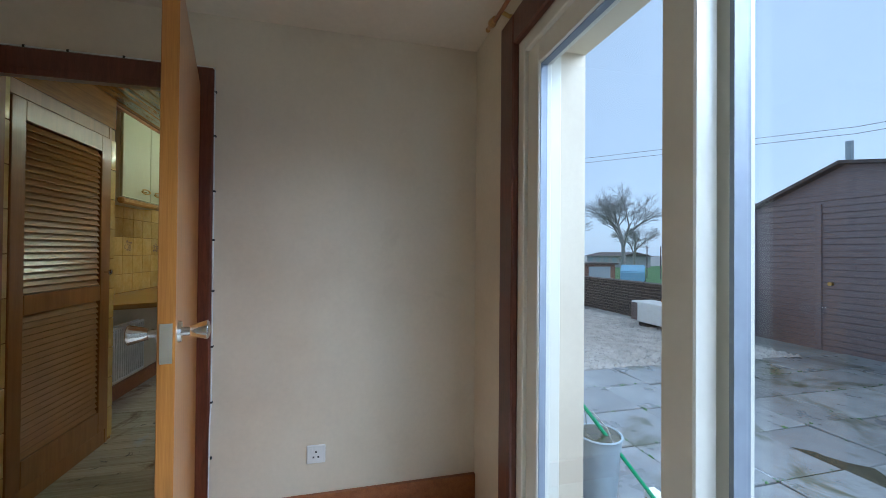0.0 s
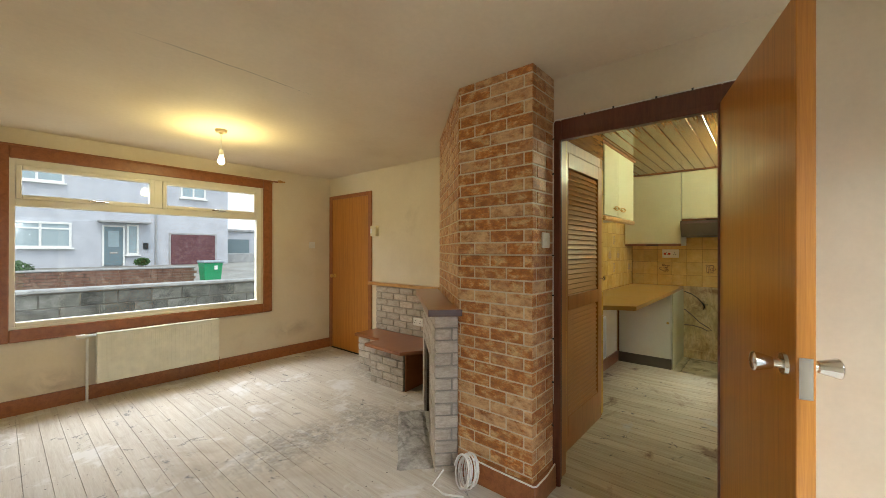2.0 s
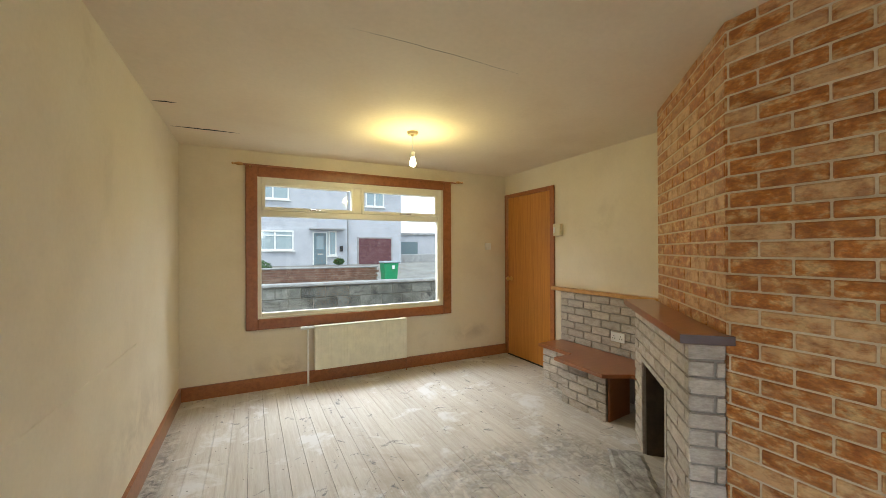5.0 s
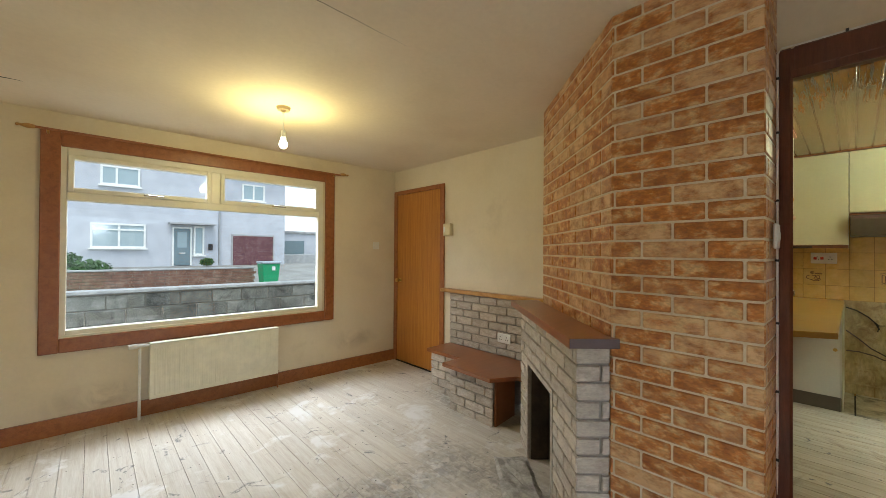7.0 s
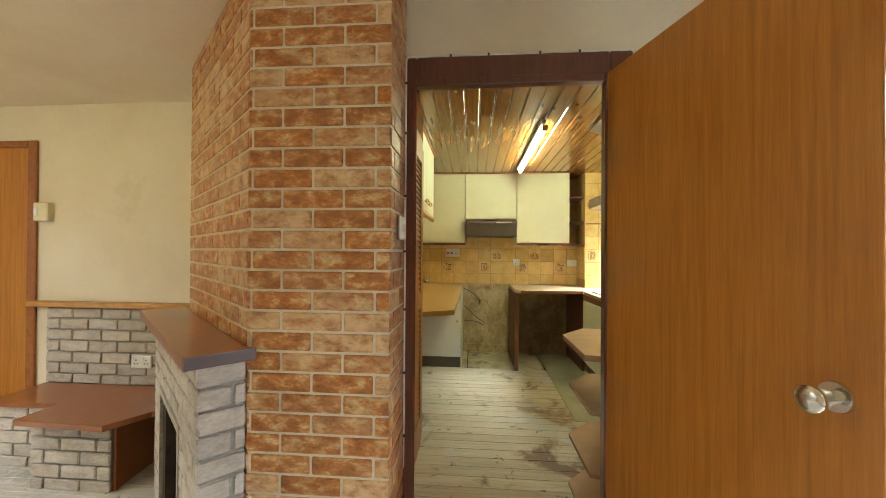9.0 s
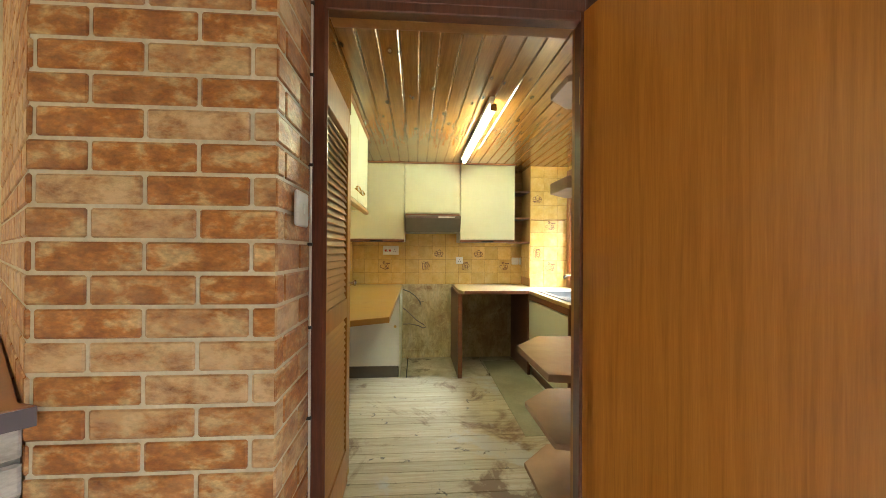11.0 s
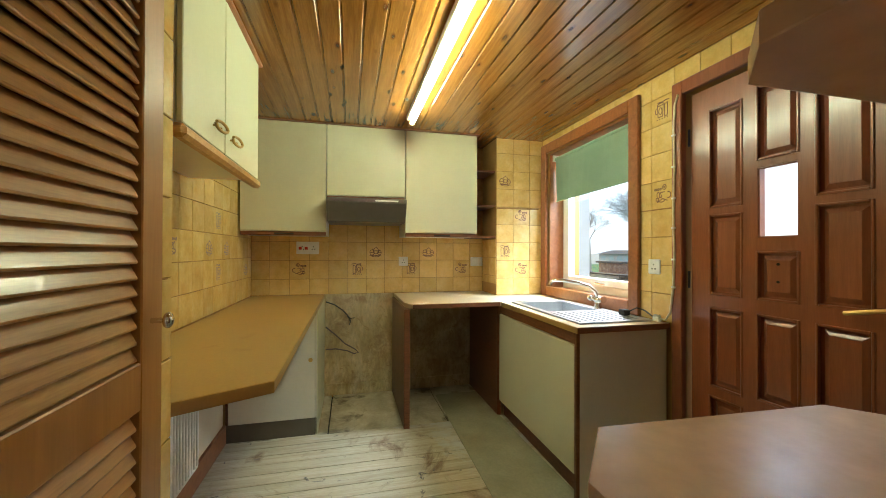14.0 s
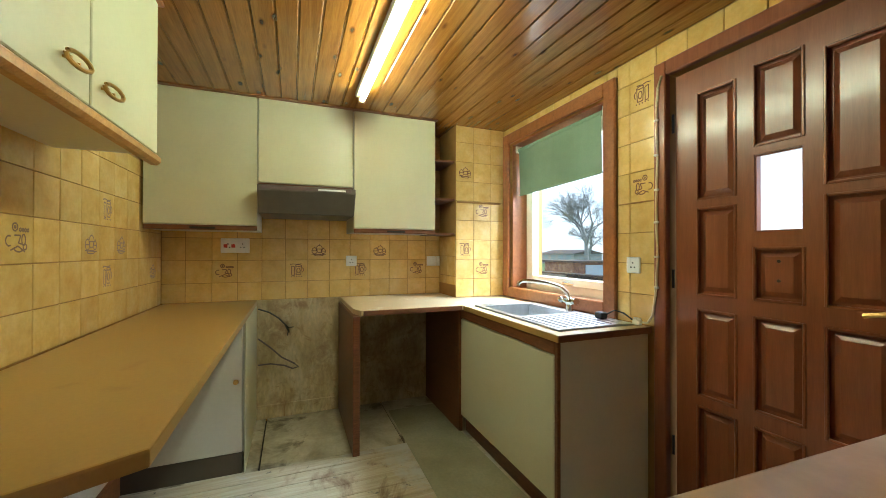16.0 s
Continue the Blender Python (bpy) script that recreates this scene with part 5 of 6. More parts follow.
# corner table and shelves on the doorway wall
ct = thing("corner_table", "pinkish brown laminate table fixed beside the doorway", "table")
bm = bmesh.new()
prism(bm, [(0.217, -0.10), (0.217, -0.93), (0.72, -0.93), (0.82, -0.84), (0.845, -0.15), (0.66, 0.005), (0.24, 0.005)], 0.842, 0.872, bevel=0.005)
part("tabletop", bm, TABLETOP, ct)
part("edge_band", boxes((0.45, 0.50, -0.70, -0.30, 0.46, 0.842)), EDGEWOOD, ct, "dark support panel")
for z in (0.60, 0.32, 0.06):
    bm = bmesh.new()
    prism(bm, [(0.217, -0.10), (0.217, -0.80), (0.55, -0.80), (0.78, -0.62), (0.78, -0.18), (0.62, -0.02), (0.24, -0.02)], z, z + 0.022, bevel=0.004)
    part("shelf", bm, TABLETOP, ct)
part("back_panel", boxes((0.1955, 0.2155, -0.78, -0.15, 0.0, 0.84)), EDGEWOOD, ct)
us = thing("high_shelf", "brown laminate shelf with cut corner on the doorway wall", "shelf")
bm = bmesh.new()
prism(bm, [(0.217, -0.10), (0.217, -0.75), (0.42, -0.75), (0.50, -0.66), (0.50, -0.16), (0.41, -0.06), (0.24, -0.06)], 1.545, 1.59, bevel=0.004)
part("board", bm, TABLETOP, us)
bm = bmesh.new()
prism(bm, [(0.217, -0.10), (0.217, -0.75), (0.42, -0.75), (0.50, -0.66), (0.50, -0.16), (0.41, -0.06), (0.24, -0.06)], 1.93, 1.955, bevel=0.004)
part("upper_board", bm, TABLETOP, us)
part("back_panel", boxes((0.1955, 0.2155, -0.74, -0.15, 1.3, 2.1)), EDGEWOOD, us)

# fluorescent tube lamp
# the tube itself lights the room
fl = thing("strip_light", "bare glowing fluorescent tube on the pine ceiling", "strip light")
part("batten", boxes((1.29, 2.88, -0.012, 0.022, KCEIL_Z - 0.035, KCEIL_Z - 0.001), bevel=0.006), WHITE, fl)
tb = part("tube", cyl(bmesh.new(), (1.36, -0.016, KCEIL_Z - 0.062), (2.84, -0.016, KCEIL_Z - 0.062), 0.013, seg=16), lamp_glow("tube glow", (0.95, 1.0, 0.62), 50.0), fl, "glowing white tube", smooth=True)
for x in (1.345, 2.845):
    part("end_cap", boxes((x - 0.012, x + 0.012, -0.036, 0.006, KCEIL_Z - 0.078, KCEIL_Z - 0.03), bevel=0.004), SHELFWOOD, fl, "brown end holder")

# sockets on the tiles
plate("cooker_switch", "white cooker switch panel with red rockers", "switch", (KBACK - 0.012, 0.79, 1.315), "x", -1, w=0.19, h=0.11)
rk = [o for o in bpy.data.objects if o.name.startswith("cooker_switch")][0]
for dy in (-0.03, 0.02):
    part("red_rocker", boxes((KBACK - 0.03, KBACK - 0.022, 0.80 + dy + 0.02, 0.825 + dy + 0.02, 1.30, 1.325), bevel=0.002), plain("red plastic", (0.5, 0.03, 0.02), 0.4), rk, "red rocker")
plate("tile_socket", "white single socket on the end wall tiles", "socket", (KBACK - 0.012, -0.055, 1.195), "x", -1)
plate("tile_switch", "white switch plate beside the corner", "switch", (KBACK - 0.012, -0.755, 1.19), "x", -1, kind="switch")
plate("tile_switch", "white switch plate beside the corner", "switch", (KBACK - 0.012, -0.842, 1.19), "x", -1, w=0.08, kind="blank")
plate("tile_socket", "white single socket between window and back door", "socket", (1.895, KRIGHT + 0.0, 1.205), "y", 1)

# loose cables on the bare plaster
lcb = thing("loose_cable", "loose dark cable hanging on the bare plaster", "cable")
part("run", tube(bmesh.new(), [(3.588, 0.635, 0.835), (3.575, 0.56, 0.81), (3.568, 0.49, 0.76), (3.57, 0.43, 0.69), (3.58, 0.42, 0.645)], 0.006, 6), BLACK, lcb, smooth=True)
part("run", tube(bmesh.new(), [(3.588, 0.635, 0.61), (3.575, 0.55, 0.54), (3.57, 0.47, 0.46), (3.568, 0.38, 0.405), (3.568, 0.35, 0.375), (3.57, 0.39, 0.365), (3.57, 0.45, 0.395), (3.578, 0.55, 0.415), (3.588, 0.635, 0.41)], 0.006, 6), LAMEND, lcb, smooth=True)
part("bare_end", tube(bmesh.new(), [(3.575, 0.45, 0.70), (3.562, 0.42, 0.685), (3.556, 0.385, 0.69)], 0.004, 6), BLACK, lcb, smooth=True)
part("bare_end", tube(bmesh.new(), [(3.575, 0.44, 0.69), (3.562, 0.425, 0.66), (3.556, 0.43, 0.625)], 0.004, 6), BLACK, lcb, smooth=True)
structure("baseboard_kitchen_end", boxes((KBACK - 0.02, KBACK - 0.005, -0.70, 0.64, 0.0, 0.10)), PLASTER, "plastered strip at the foot of the wall", "skirting")

# ---- outside ----
PEBBLE = surface("rough cast grey wall", (0.46, 0.47, 0.50), (0.53, 0.54, 0.57), (0.58, 0.59, 0.62), scale=2, fine=60, rough=0.9, relief=0.5)
GROUND = surface("wet ground", (0.20, 0.19, 0.165), (0.28, 0.27, 0.24), (0.36, 0.35, 0.31), scale=1.5, fine=30, rough=0.6, relief=0.4)
BLOCK = surface("weathered concrete block", (0.10, 0.10, 0.085), (0.19, 0.19, 0.165), (0.29, 0.29, 0.26), scale=5, fine=40, rough=0.9, relief=0.5, shift=True, per_piece=0.3, stain=((0.06, 0.06, 0.05), 3.0, 0.52, 0.66))
OBRICK = surface("weathered garden brick", (0.17, 0.085, 0.055), (0.28, 0.15, 0.10), (0.42, 0.30, 0.22), scale=6, fine=40, rough=0.9, relief=0.5, shift=True, per_piece=0.35)
DKBRICK = surface("dark wet garden brick", (0.045, 0.035, 0.03), (0.075, 0.058, 0.05), (0.11, 0.085, 0.075), scale=6, fine=40, rough=0.85, relief=0.5, shift=True, per_piece=0.35)
COPING = surface("pale coping stone", (0.30, 0.30, 0.29), (0.40, 0.40, 0.39), (0.48, 0.48, 0.47), scale=4, fine=50, rough=0.9, relief=0.4)
GRASS = surface("winter grass", (0.04, 0.11, 0.025), (0.07, 0.17, 0.04), (0.10, 0.22, 0.06), scale=1, fine=40, rough=0.9, relief=0.5)
FLAG = surface("wet paving slab", (0.20, 0.21, 0.205), (0.28, 0.29, 0.285), (0.35, 0.36, 0.355), scale=3, fine=40, rough=0.3, relief=0.25, shift=True, per_piece=0.3, stain=((0.10, 0.105, 0.06), 1.4, 0.52, 0.64, 1.0))
STONE = surface("gravel stone", (0.34, 0.32, 0.28), (0.48, 0.45, 0.40), (0.62, 0.59, 0.54), scale=5, fine=60, rough=0.8, relief=0.3)
CLAD = wood("dark brown cladding", (0.17, 0.13, 0.128), (0.225, 0.175, 0.172), (0.27, 0.215, 0.21), grain=(0.6, 9, 9), rough=0.38)
# bark colour greyed and lightened to carry the distance haze
TWIG = surface("haze paled bark", (0.27, 0.255, 0.235), (0.34, 0.325, 0.305), (0.40, 0.385, 0.365), scale=5, fine=40, rough=0.95)
BUSH = surface("garden leaves", (0.03, 0.07, 0.02), (0.06, 0.13, 0.035), (0.10, 0.20, 0.06), scale=6, fine=40, rough=0.8)
GREENP = plain("green plastic", (0.02, 0.30, 0.12), 0.4)
GREYLID = plain("pale blue grey lid", (0.36, 0.42, 0.45), 0.5)
GLAZED = plain("dark window glazing", (0.34, 0.42, 0.44), 0.08)
GREYDOOR = plain("grey painted door", (0.16, 0.22, 0.24), 0.4)
MAROON = surface("maroon painted planks", (0.10, 0.035, 0.04), (0.145, 0.055, 0.062), (0.22, 0.13, 0.13), scale=6, fine=40, rough=0.6)
ROOFT = surface("dark roof tiles", (0.07, 0.055, 0.05), (0.11, 0.09, 0.08), (0.15, 0.125, 0.115), scale=5, fine=30, rough=0.8, relief=0.5)
CARBLUE = plain("pale blue car paint", (0.22, 0.42, 0.56), 0.25)

bm = bmesh.new()
xs = [-400, -60, -30, -8, 0, 8, 30, 60, 400]
ys = [(-400, -1.0), (-60, -1.0), (-20, -0.95), (-9, -0.3), (-1.3, -0.2), (4.6, -0.25), (9, -0.25), (14.6, -0.1), (19.9, 0.66), (30, 0.66), (400, 0.66)]
g = [[bm.verts.new((x, y, z)) for x in xs] for y, z in ys]
for r0, r1 in zip(g, g[1:]):
    for k in range(len(xs) - 1):
        bm.faces.new((r0[k], r0[k + 1], r1[k + 1], r1[k]))
structure("ground", bm, GROUND, "wet grey ground outside", "ground")
bm = bmesh.new()
vs = [bm.verts.new(v) for v in ((-60, -60, -0.985), (60, -60, -0.985), (60, -20.2, -0.935), (-60, -20.2, -0.935))]
bm.faces.new(vs)
structure("lawn_field", bm, GRASS, "green playing field beyond the garden", "field")

# -- street side --
# own boundary wall of concrete blocks
ow = thing("block_wall", "low weathered concrete block boundary wall", "garden wall")
part("core", boxes((-6.0, 4.0, 8.02, 8.18, -0.25, 0.70)), GMORTAR, ow)
part("coping", boxes((-6.0, 4.0, 7.97, 8.23, 0.70, 0.755), bevel=0.01), COPING, ow, "pale concrete coping")
bm = bmesh.new()
box(bm, 0, 0.44, 0, 0.02, 0, 0.205, bevel=0.006)
blk = mesh_of(bm, BLOCK)
for r in range(4):
    x = -6.0 + (0.225 if r % 2 else 0.0)
    while x < 3.6:
        piece("block", blk, ow, Matrix.Translation((x, 8.0, -0.18 + r * 0.218)))
        x += 0.452
# brick wall across the road
bw = thing("brick_boundary_wall", "weathered red brick boundary wall over the road", "garden wall")
part("core", boxes((-9.0, 2.35, 15.02, 15.2, -0.1, 0.72)), GMORTAR, bw)
part("coping", boxes((-9.0, 2.4, 14.97, 15.25, 0.72, 0.77), bevel=0.01), COPING, bw, "pale coping stones")
bm = bmesh.new()
rb = random.Random(11)
for r in range(9):
    x = -5.0 + (0.16 if r % 2 else 0)
    while x < 2.2:
        l = rb.uniform(0.22, 0.34)
        box(bm, x, x + l - 0.015, 14.995 - rb.uniform(0, 0.012), 15.03, -0.1 + r * 0.091, -0.1 + r * 0.091 + 0.078)
        x += l
tagged(part("bricks_rest", bm, OBRICK, bw), kind="stuff")
# wheelie bin
bn = thing("wheelie_bin", "green wheelie bin with pale lid in the street", "bin")
bm = bmesh.new()
bmesh.ops.create_cone(bm, cap_ends=True, segments=4, radius1=0.32, radius2=0.42, depth=0.95, matrix=Matrix.Translation((2.72, 14.6, 0.42)) @ Matrix.Rotation(radians(45), 4, "Z"))
bmesh.ops.bevel(bm, geom=bm.edges[:], offset=0.02, segments=1, affect="EDGES")
part("body", bm, GREENP, bn)
part("lid", boxes((2.40, 3.06, 14.26, 14.95, 0.895, 0.965), bevel=0.02), GREYLID, bn)
part("label_patch", boxes((2.74, 2.84, 14.285, 14.30, 0.66, 0.80)), WHITE, bn)
for x in (2.48, 2.95):
    part("wheel", cyl(bmesh.new(), (x, 14.95, 0.0), (x + 0.05, 14.95, 0.0), 0.1), BLACK, bn)

# house over the road
hs = thing("house", "grey rough cast two storey house with garage", "house")
HY = 20.0
part("wall", boxes((-14, 2.31, HY, HY + 8, 0.5, 5.6), bevel=0.01), PEBBLE, hs)
part("wing_wall", boxes((2.31, 5.3, HY + 0.15, HY + 8, 0.5, 5.3), bevel=0.01), PEBBLE, hs)
bm = bmesh.new()
for x0, x1, z in ((-14.3, 2.5, 5.6), (2.5, 5.5, 5.3)):
    vs = [bm.verts.new(v) for v in ((x0, HY - 0.35, z), (x1, HY - 0.35, z), (x1, HY + 4, z + 2.4), (x0, HY + 4, z + 2.4), (x0, HY + 8.35, z), (x1, HY + 8.35, z))]
    bm.faces.new((vs[0], vs[1], vs[2], vs[3]))
    bm.faces.new((vs[3], vs[2], vs[5], vs[4]))
    bm.faces.new((vs[0], vs[3], vs[4]))
    bm.faces.new((vs[1], vs[5], vs[2]))
part("roof", bm, ROOFT, hs)


def house_window(x0, x1, z0, z1, y, split):
    w = part("window", ring(bmesh.new(), "y", x0, x1, z0, z1, 0.07, y - 0.06, y + 0.02, bevel=0.004), WHITE, hs)
    part("pane", boxes((x0 + 0.06, x1 - 0.06, y - 0.02, y - 0.012, z0 + 0.06, z1 - 0.06)), GLAZED, w)
    for f in split:
        xm = x0 + (x1 - x0) * f
        part("mullion", boxes((xm - 0.035, xm + 0.035, y - 0.055, y, z0 + 0.07, z1 - 0.07)), WHITE, w)
    part("window_sill", boxes((x0 - 0.06, x1 + 0.06, y - 0.12, y - 0.001, z0 - 0.06, z0), bevel=0.005), WHITE, w)
    return w


w = house_window(-1.92, -0.27, 1.41, 2.36, HY, (0.5,))
part("transom", boxes((-1.86, -0.33, HY - 0.057, HY, 2.09, 2.15)), WHITE, w)
house_window(-1.66, -0.47, 3.83, 4.58, HY, (0.4,))
house_window(3.3, 4.31, 3.71, 4.49, HY + 0.15, (0.5,))
house_window(-6.5, -4.6, 1.41, 2.36, HY, (0.5,))
house_window(1.36, 1.76, 1.13, 2.38, HY, ())
dr = part("front_door", boxes((0.66, 1.24, HY - 0.05, HY + 0.02, 0.70, 2.25), bevel=0.004), GREYDOOR, hs, "grey front door with glazing")
part("glazing", boxes((0.78, 1.12, HY - 0.058, HY - 0.051, 1.45, 2.1)), GLAZED, dr)
part("letter_box", boxes((0.83, 1.07, HY - 0.06, HY - 0.051, 1.18, 1.24)), CHROME, dr)
part("door_frame", ring(bmesh.new(), "y", 0.6, 1.30, 0.68, 2.32, 0.06, HY - 0.07, HY - 0.002, bottom=False), WHITE, hs)
part("canopy", boxes((0.45, 2.1, HY - 0.5, HY - 0.001, 2.42, 2.50), bevel=0.01), COPING, hs, "flat porch canopy")
part("post_box", boxes((1.92, 2.08, HY - 0.09, HY - 0.001, 1.35, 1.62), bevel=0.01), BLACK, hs, "black wall letter box")
part("downpipe", cyl(bmesh.new(), (2.36, HY + 0.06, 0.6), (2.36, HY + 0.06, 5.3), 0.035, seg=8), COPING, hs)
gdoor = part("garage_door", boxes((2.93, 4.71, HY + 0.10, HY + 0.149, 0.66, 2.02)), MAROON, hs, "peeling maroon garage door")
for k in range(13):
    part("plank", boxes((2.95, 4.69, HY + 0.085, HY + 0.099, 0.68 + k * 0.102, 0.68 + k * 0.102 + 0.092), bevel=0.004), MAROON, gdoor)
part("garage_frame", ring(bmesh.new(), "y", 2.86, 4.78, 0.64, 2.10, 0.07, HY + 0.09, HY + 0.152, bottom=False), COPING, hs)
# neighbour's flat garage
ng_ = thing("flat_roof_garage", "grey flat roofed garage with blue grey door", "garage")
part("wall", boxes((5.9, 9.4, 24.0, 29.0, 0.5, 2.4), bevel=0.02), PEBBLE, ng_)
part("roof", boxes((5.8, 9.5, 23.9, 29.1, 2.4, 2.55), bevel=0.02), COPING, ng_)
part("garage_door", boxes((6.2, 7.9, 23.94, 23.999, 0.6, 1.95)), GREYDOOR, ng_)
dw = thing("drive_wall", "low pale rendered drive wall", "garden wall")
part("wall", boxes((5.4, 9.5, 21.5, 21.7, 0.4, 1.15), bevel=0.02), COPING, dw)


def foliage(name, label, cat, c, r, n, seed, mat, flat=0.7):
    """A bush of many small leaves."""
    rd_ = random.Random(seed)
    t = thing(name, label, cat)
    bm = bmesh.new()
    for _ in range(n):
        v = Vector((rd_.gauss(0, 1), rd_.gauss(0, 1), rd_.gauss(0, 1))).normalized() * r * rd_.uniform(0.45, 1.0)
        p = Vector(c) + Vector((v.x * 1.3, v.y, v.z * flat))
        a, b = Vector((rd_.uniform(-1, 1), rd_.uniform(-1, 1), rd_.uniform(-1, 1))).normalized() * 0.06, Vector((rd_.uniform(-1, 1), rd_.uniform(-1, 1), rd_.uniform(-1, 1))).normalized() * 0.035
        bm.faces.new([bm.verts.new(p + o) for o in (a, b, -a, -b)])
    part("crown", bm, mat, t)
    bm = bmesh.new()
    for k in range(5):
        cyl(bm, (c[0] + (k - 2) * 0.04, c[1], c[2] - r * flat - 0.35), (c[0] + (k - 2) * r * 0.3, c[1], c[2]), 0.015, 0.008, 5)
    part("stem", bm, TWIG, t)


foliage("garden_bush", "rounded green garden bush behind the wall", "bush", (-1.9, 15.8, 0.78), 0.38, 900, 1, BUSH)
foliage("garden_bush", "green garden bush behind the wall", "bush", (-2.6, 16.8, 1.0), 0.42, 900, 2, BUSH)
foliage("garden_bush", "small green bush beside the front door", "bush", (1.75, 19.3, 0.85), 0.22, 400, 3, BUSH)
foliage("garden_bush", "rounded green garden bush behind the wall", "bush", (-4.2, 15.9, 0.8), 0.42, 900, 5, BUSH)


# bare trees
def bar(chunk, p, q, r0, r1, seg):
    """Add one tapering branch to a (vertices, faces) pair."""
    d = (q - p).normalized()
    a = d.orthogonal().normalized()
    b = d.cross(a)
    base = len(chunk[0])
    for c, r in ((p, r0), (q, r1)):
        chunk[0].extend(c + r * (math.cos(k * math.tau / seg) * a + math.sin(k * math.tau / seg) * b) for k in range(seg))
    chunk[1].extend((base + k, base + (k + 1) % seg, base + seg + (k + 1) % seg, base + seg + k) for k in range(seg))


def branch_part(name, chunk, parent, label=""):
    me = bpy.data.meshes.new("mesh")
    me.from_pydata(*[chunk[0], [], chunk[1]])
    me.materials.append(TWIG)
    ob = new(name, me)
    ob.parent = parent
    if label:
        ob["label"] = label
    return ob


def bare_tree(label, base, height, seed):
    rd_ = random.Random(seed)
    t = thing("bare_tree", label, "tree")
    bm, twigs = ([], []), ([], [])

    def limb(target, p, d, l, r, depth):
        q = p + d * l
        bar(target, p, q, r, r * 0.62, 6 if r > 0.05 else 3)
        if depth == 0:
            return
        for _ in range(4 if depth > 1 else 3):
            nd = (d + Vector((rd_.uniform(-1, 1), rd_.uniform(-1, 1), rd_.uniform(-0.45, 0.6))) * 0.85).normalized()
            s = rd_.uniform(0.35, 1.0)
            limb(twigs if depth < 6 else bm, p + d * l * s, nd, l * rd_.uniform(0.6, 0.8), max(0.007, r * 0.5), depth - 1)

    limb(bm, Vector(base), Vector((0.03, 0, 1)), height * 0.3, height * 0.021, 6)
    branch_part("trunk", bm, t)
    branch_part("crown", twigs, t, "bare grey branches")


bare_tree("large bare winter tree on the field", (31.5, -28.0, -1.0), 12.5, 3)
bare_tree("bare winter tree behind the garden", (38.0, -26.0, -1.0), 12.0, 8)
bare_tree("bare winter tree at the field edge", (44.0, -40.0, -1.0), 9.0, 14)
bare_tree("bare winter tree far down the street", (30.0, 60.0, 0.6), 9.0, 21)

# -- garden side --
pv = tagged(new("pavement_patio"), "wet grey paving slabs behind the house", "patio", kind="structure")
bm = bmesh.new()
box(bm, 0, 0.59, 0, 0.59, 0, 0.03, bevel=0.006)
flag = mesh_of(bm, FLAG)
rp = random.Random(5)
for i in range(14):
    for j in range(11):
        x, y = -6.0 + i * 0.6, -1.66 - (j + 1) * 0.6
        piece("slab", flag, pv, Matrix.Translation((x, y, -0.222 + rp.uniform(-0.004, 0.004) - 0.006 * j)) @ pose(0, 0, 0, rp.uniform(-0.6, 0.6), rp.uniform(-0.6, 0.6), 0))
pd = bmesh.new()
prism(pd, [(-0.15 + 0.5 * math.cos(k * math.tau / 28) * (1 + 0.12 * math.sin(3 * k)), -3.9 + 0.36 * math.sin(k * math.tau / 28) * (1 + 0.15 * math.cos(2 * k))) for k in range(28)], -0.222, -0.2085)
WETSOIL = surface("muddy water", (0.035, 0.035, 0.02), (0.06, 0.058, 0.035), (0.09, 0.085, 0.055), scale=3, fine=30, rough=0.14, relief=0.05)
tagged(part("puddle", pd, WETSOIL), "shallow muddy puddle on the paving", "puddle")
moss = bmesh.new()
for _ in range(900):
    i_, j_ = rp.randint(0, 13), rp.randint(0, 10)
    along = rp.random() < 0.5
    x = -6.0 + (i_ + (rp.random() if along else 0)) * 0.6 - 0.005 + rp.gauss(0, 0.012)
    y = -1.66 - (j_ + (0 if along else rp.random())) * 0.6 - 0.005 + rp.gauss(0, 0.012)
    z = -0.196 - 0.006 * j_
    for _k in range(3):
        a0, r = rp.uniform(0, 6), rp.uniform(0.006, 0.02)
        vs_ = [moss.verts.new((x + r * math.cos(a0 + q * 2.1) + _k * 0.01, y + r * math.sin(a0 + q * 2.1), z + (0.012 if q == 1 else 0.0))) for q in range(3)]
        moss.faces.new(vs_)
tagged(part("moss", moss, GRASS), "green moss in the joints of the paving", "moss", kind="stuff")
gv = bmesh.new()
for _ in range(15000):
    x, y = rp.uniform(2.45, 7.5), rp.uniform(-7.5, -1.8)
    r = rp.uniform(0.018, 0.042)
    z = -0.197 - 0.013 * max(0, -y - 1.3)
    a0 = rp.uniform(0, 6)
    ringv = [gv.verts.new((x + r * math.cos(a0 + k * 1.2566), y + r * math.sin(a0 + k * 1.2566), z)) for k in range(5)]
    topv = gv.verts.new((x, y, z + r * 0.9))
    for k in range(5):
        gv.faces.new((ringv[k], ringv[(k + 1) % 5], topv))
tagged(part("gravel", gv, STONE), "pale loose gravel beside the paving", "gravel", kind="stuff")
wl_ = thing("garden_wall", "low dark brick wall at the garden end", "garden wall")
part("core", boxes((3.4, 16.0, -7.75, -7.57, -0.35, 0.55)), GMORTAR, wl_)
part("coping", boxes((3.4, 16.0, -7.80, -7.52, 0.55, 0.60), bevel=0.01), DKBRICK, wl_)
bm = bmesh.new()
for r in range(12):
    x = 3.4 + (0.11 if r % 2 else 0)
    while x < 10:
        box(bm, x, x + 0.215, -7.57, -7.555 + rb.uniform(0, 0.006), -0.35 + r * 0.075, -0.35 + r * 0.075 + 0.065)
        x += 0.225
tagged(part("bricks_rest", bm, DKBRICK, wl_), kind="stuff")
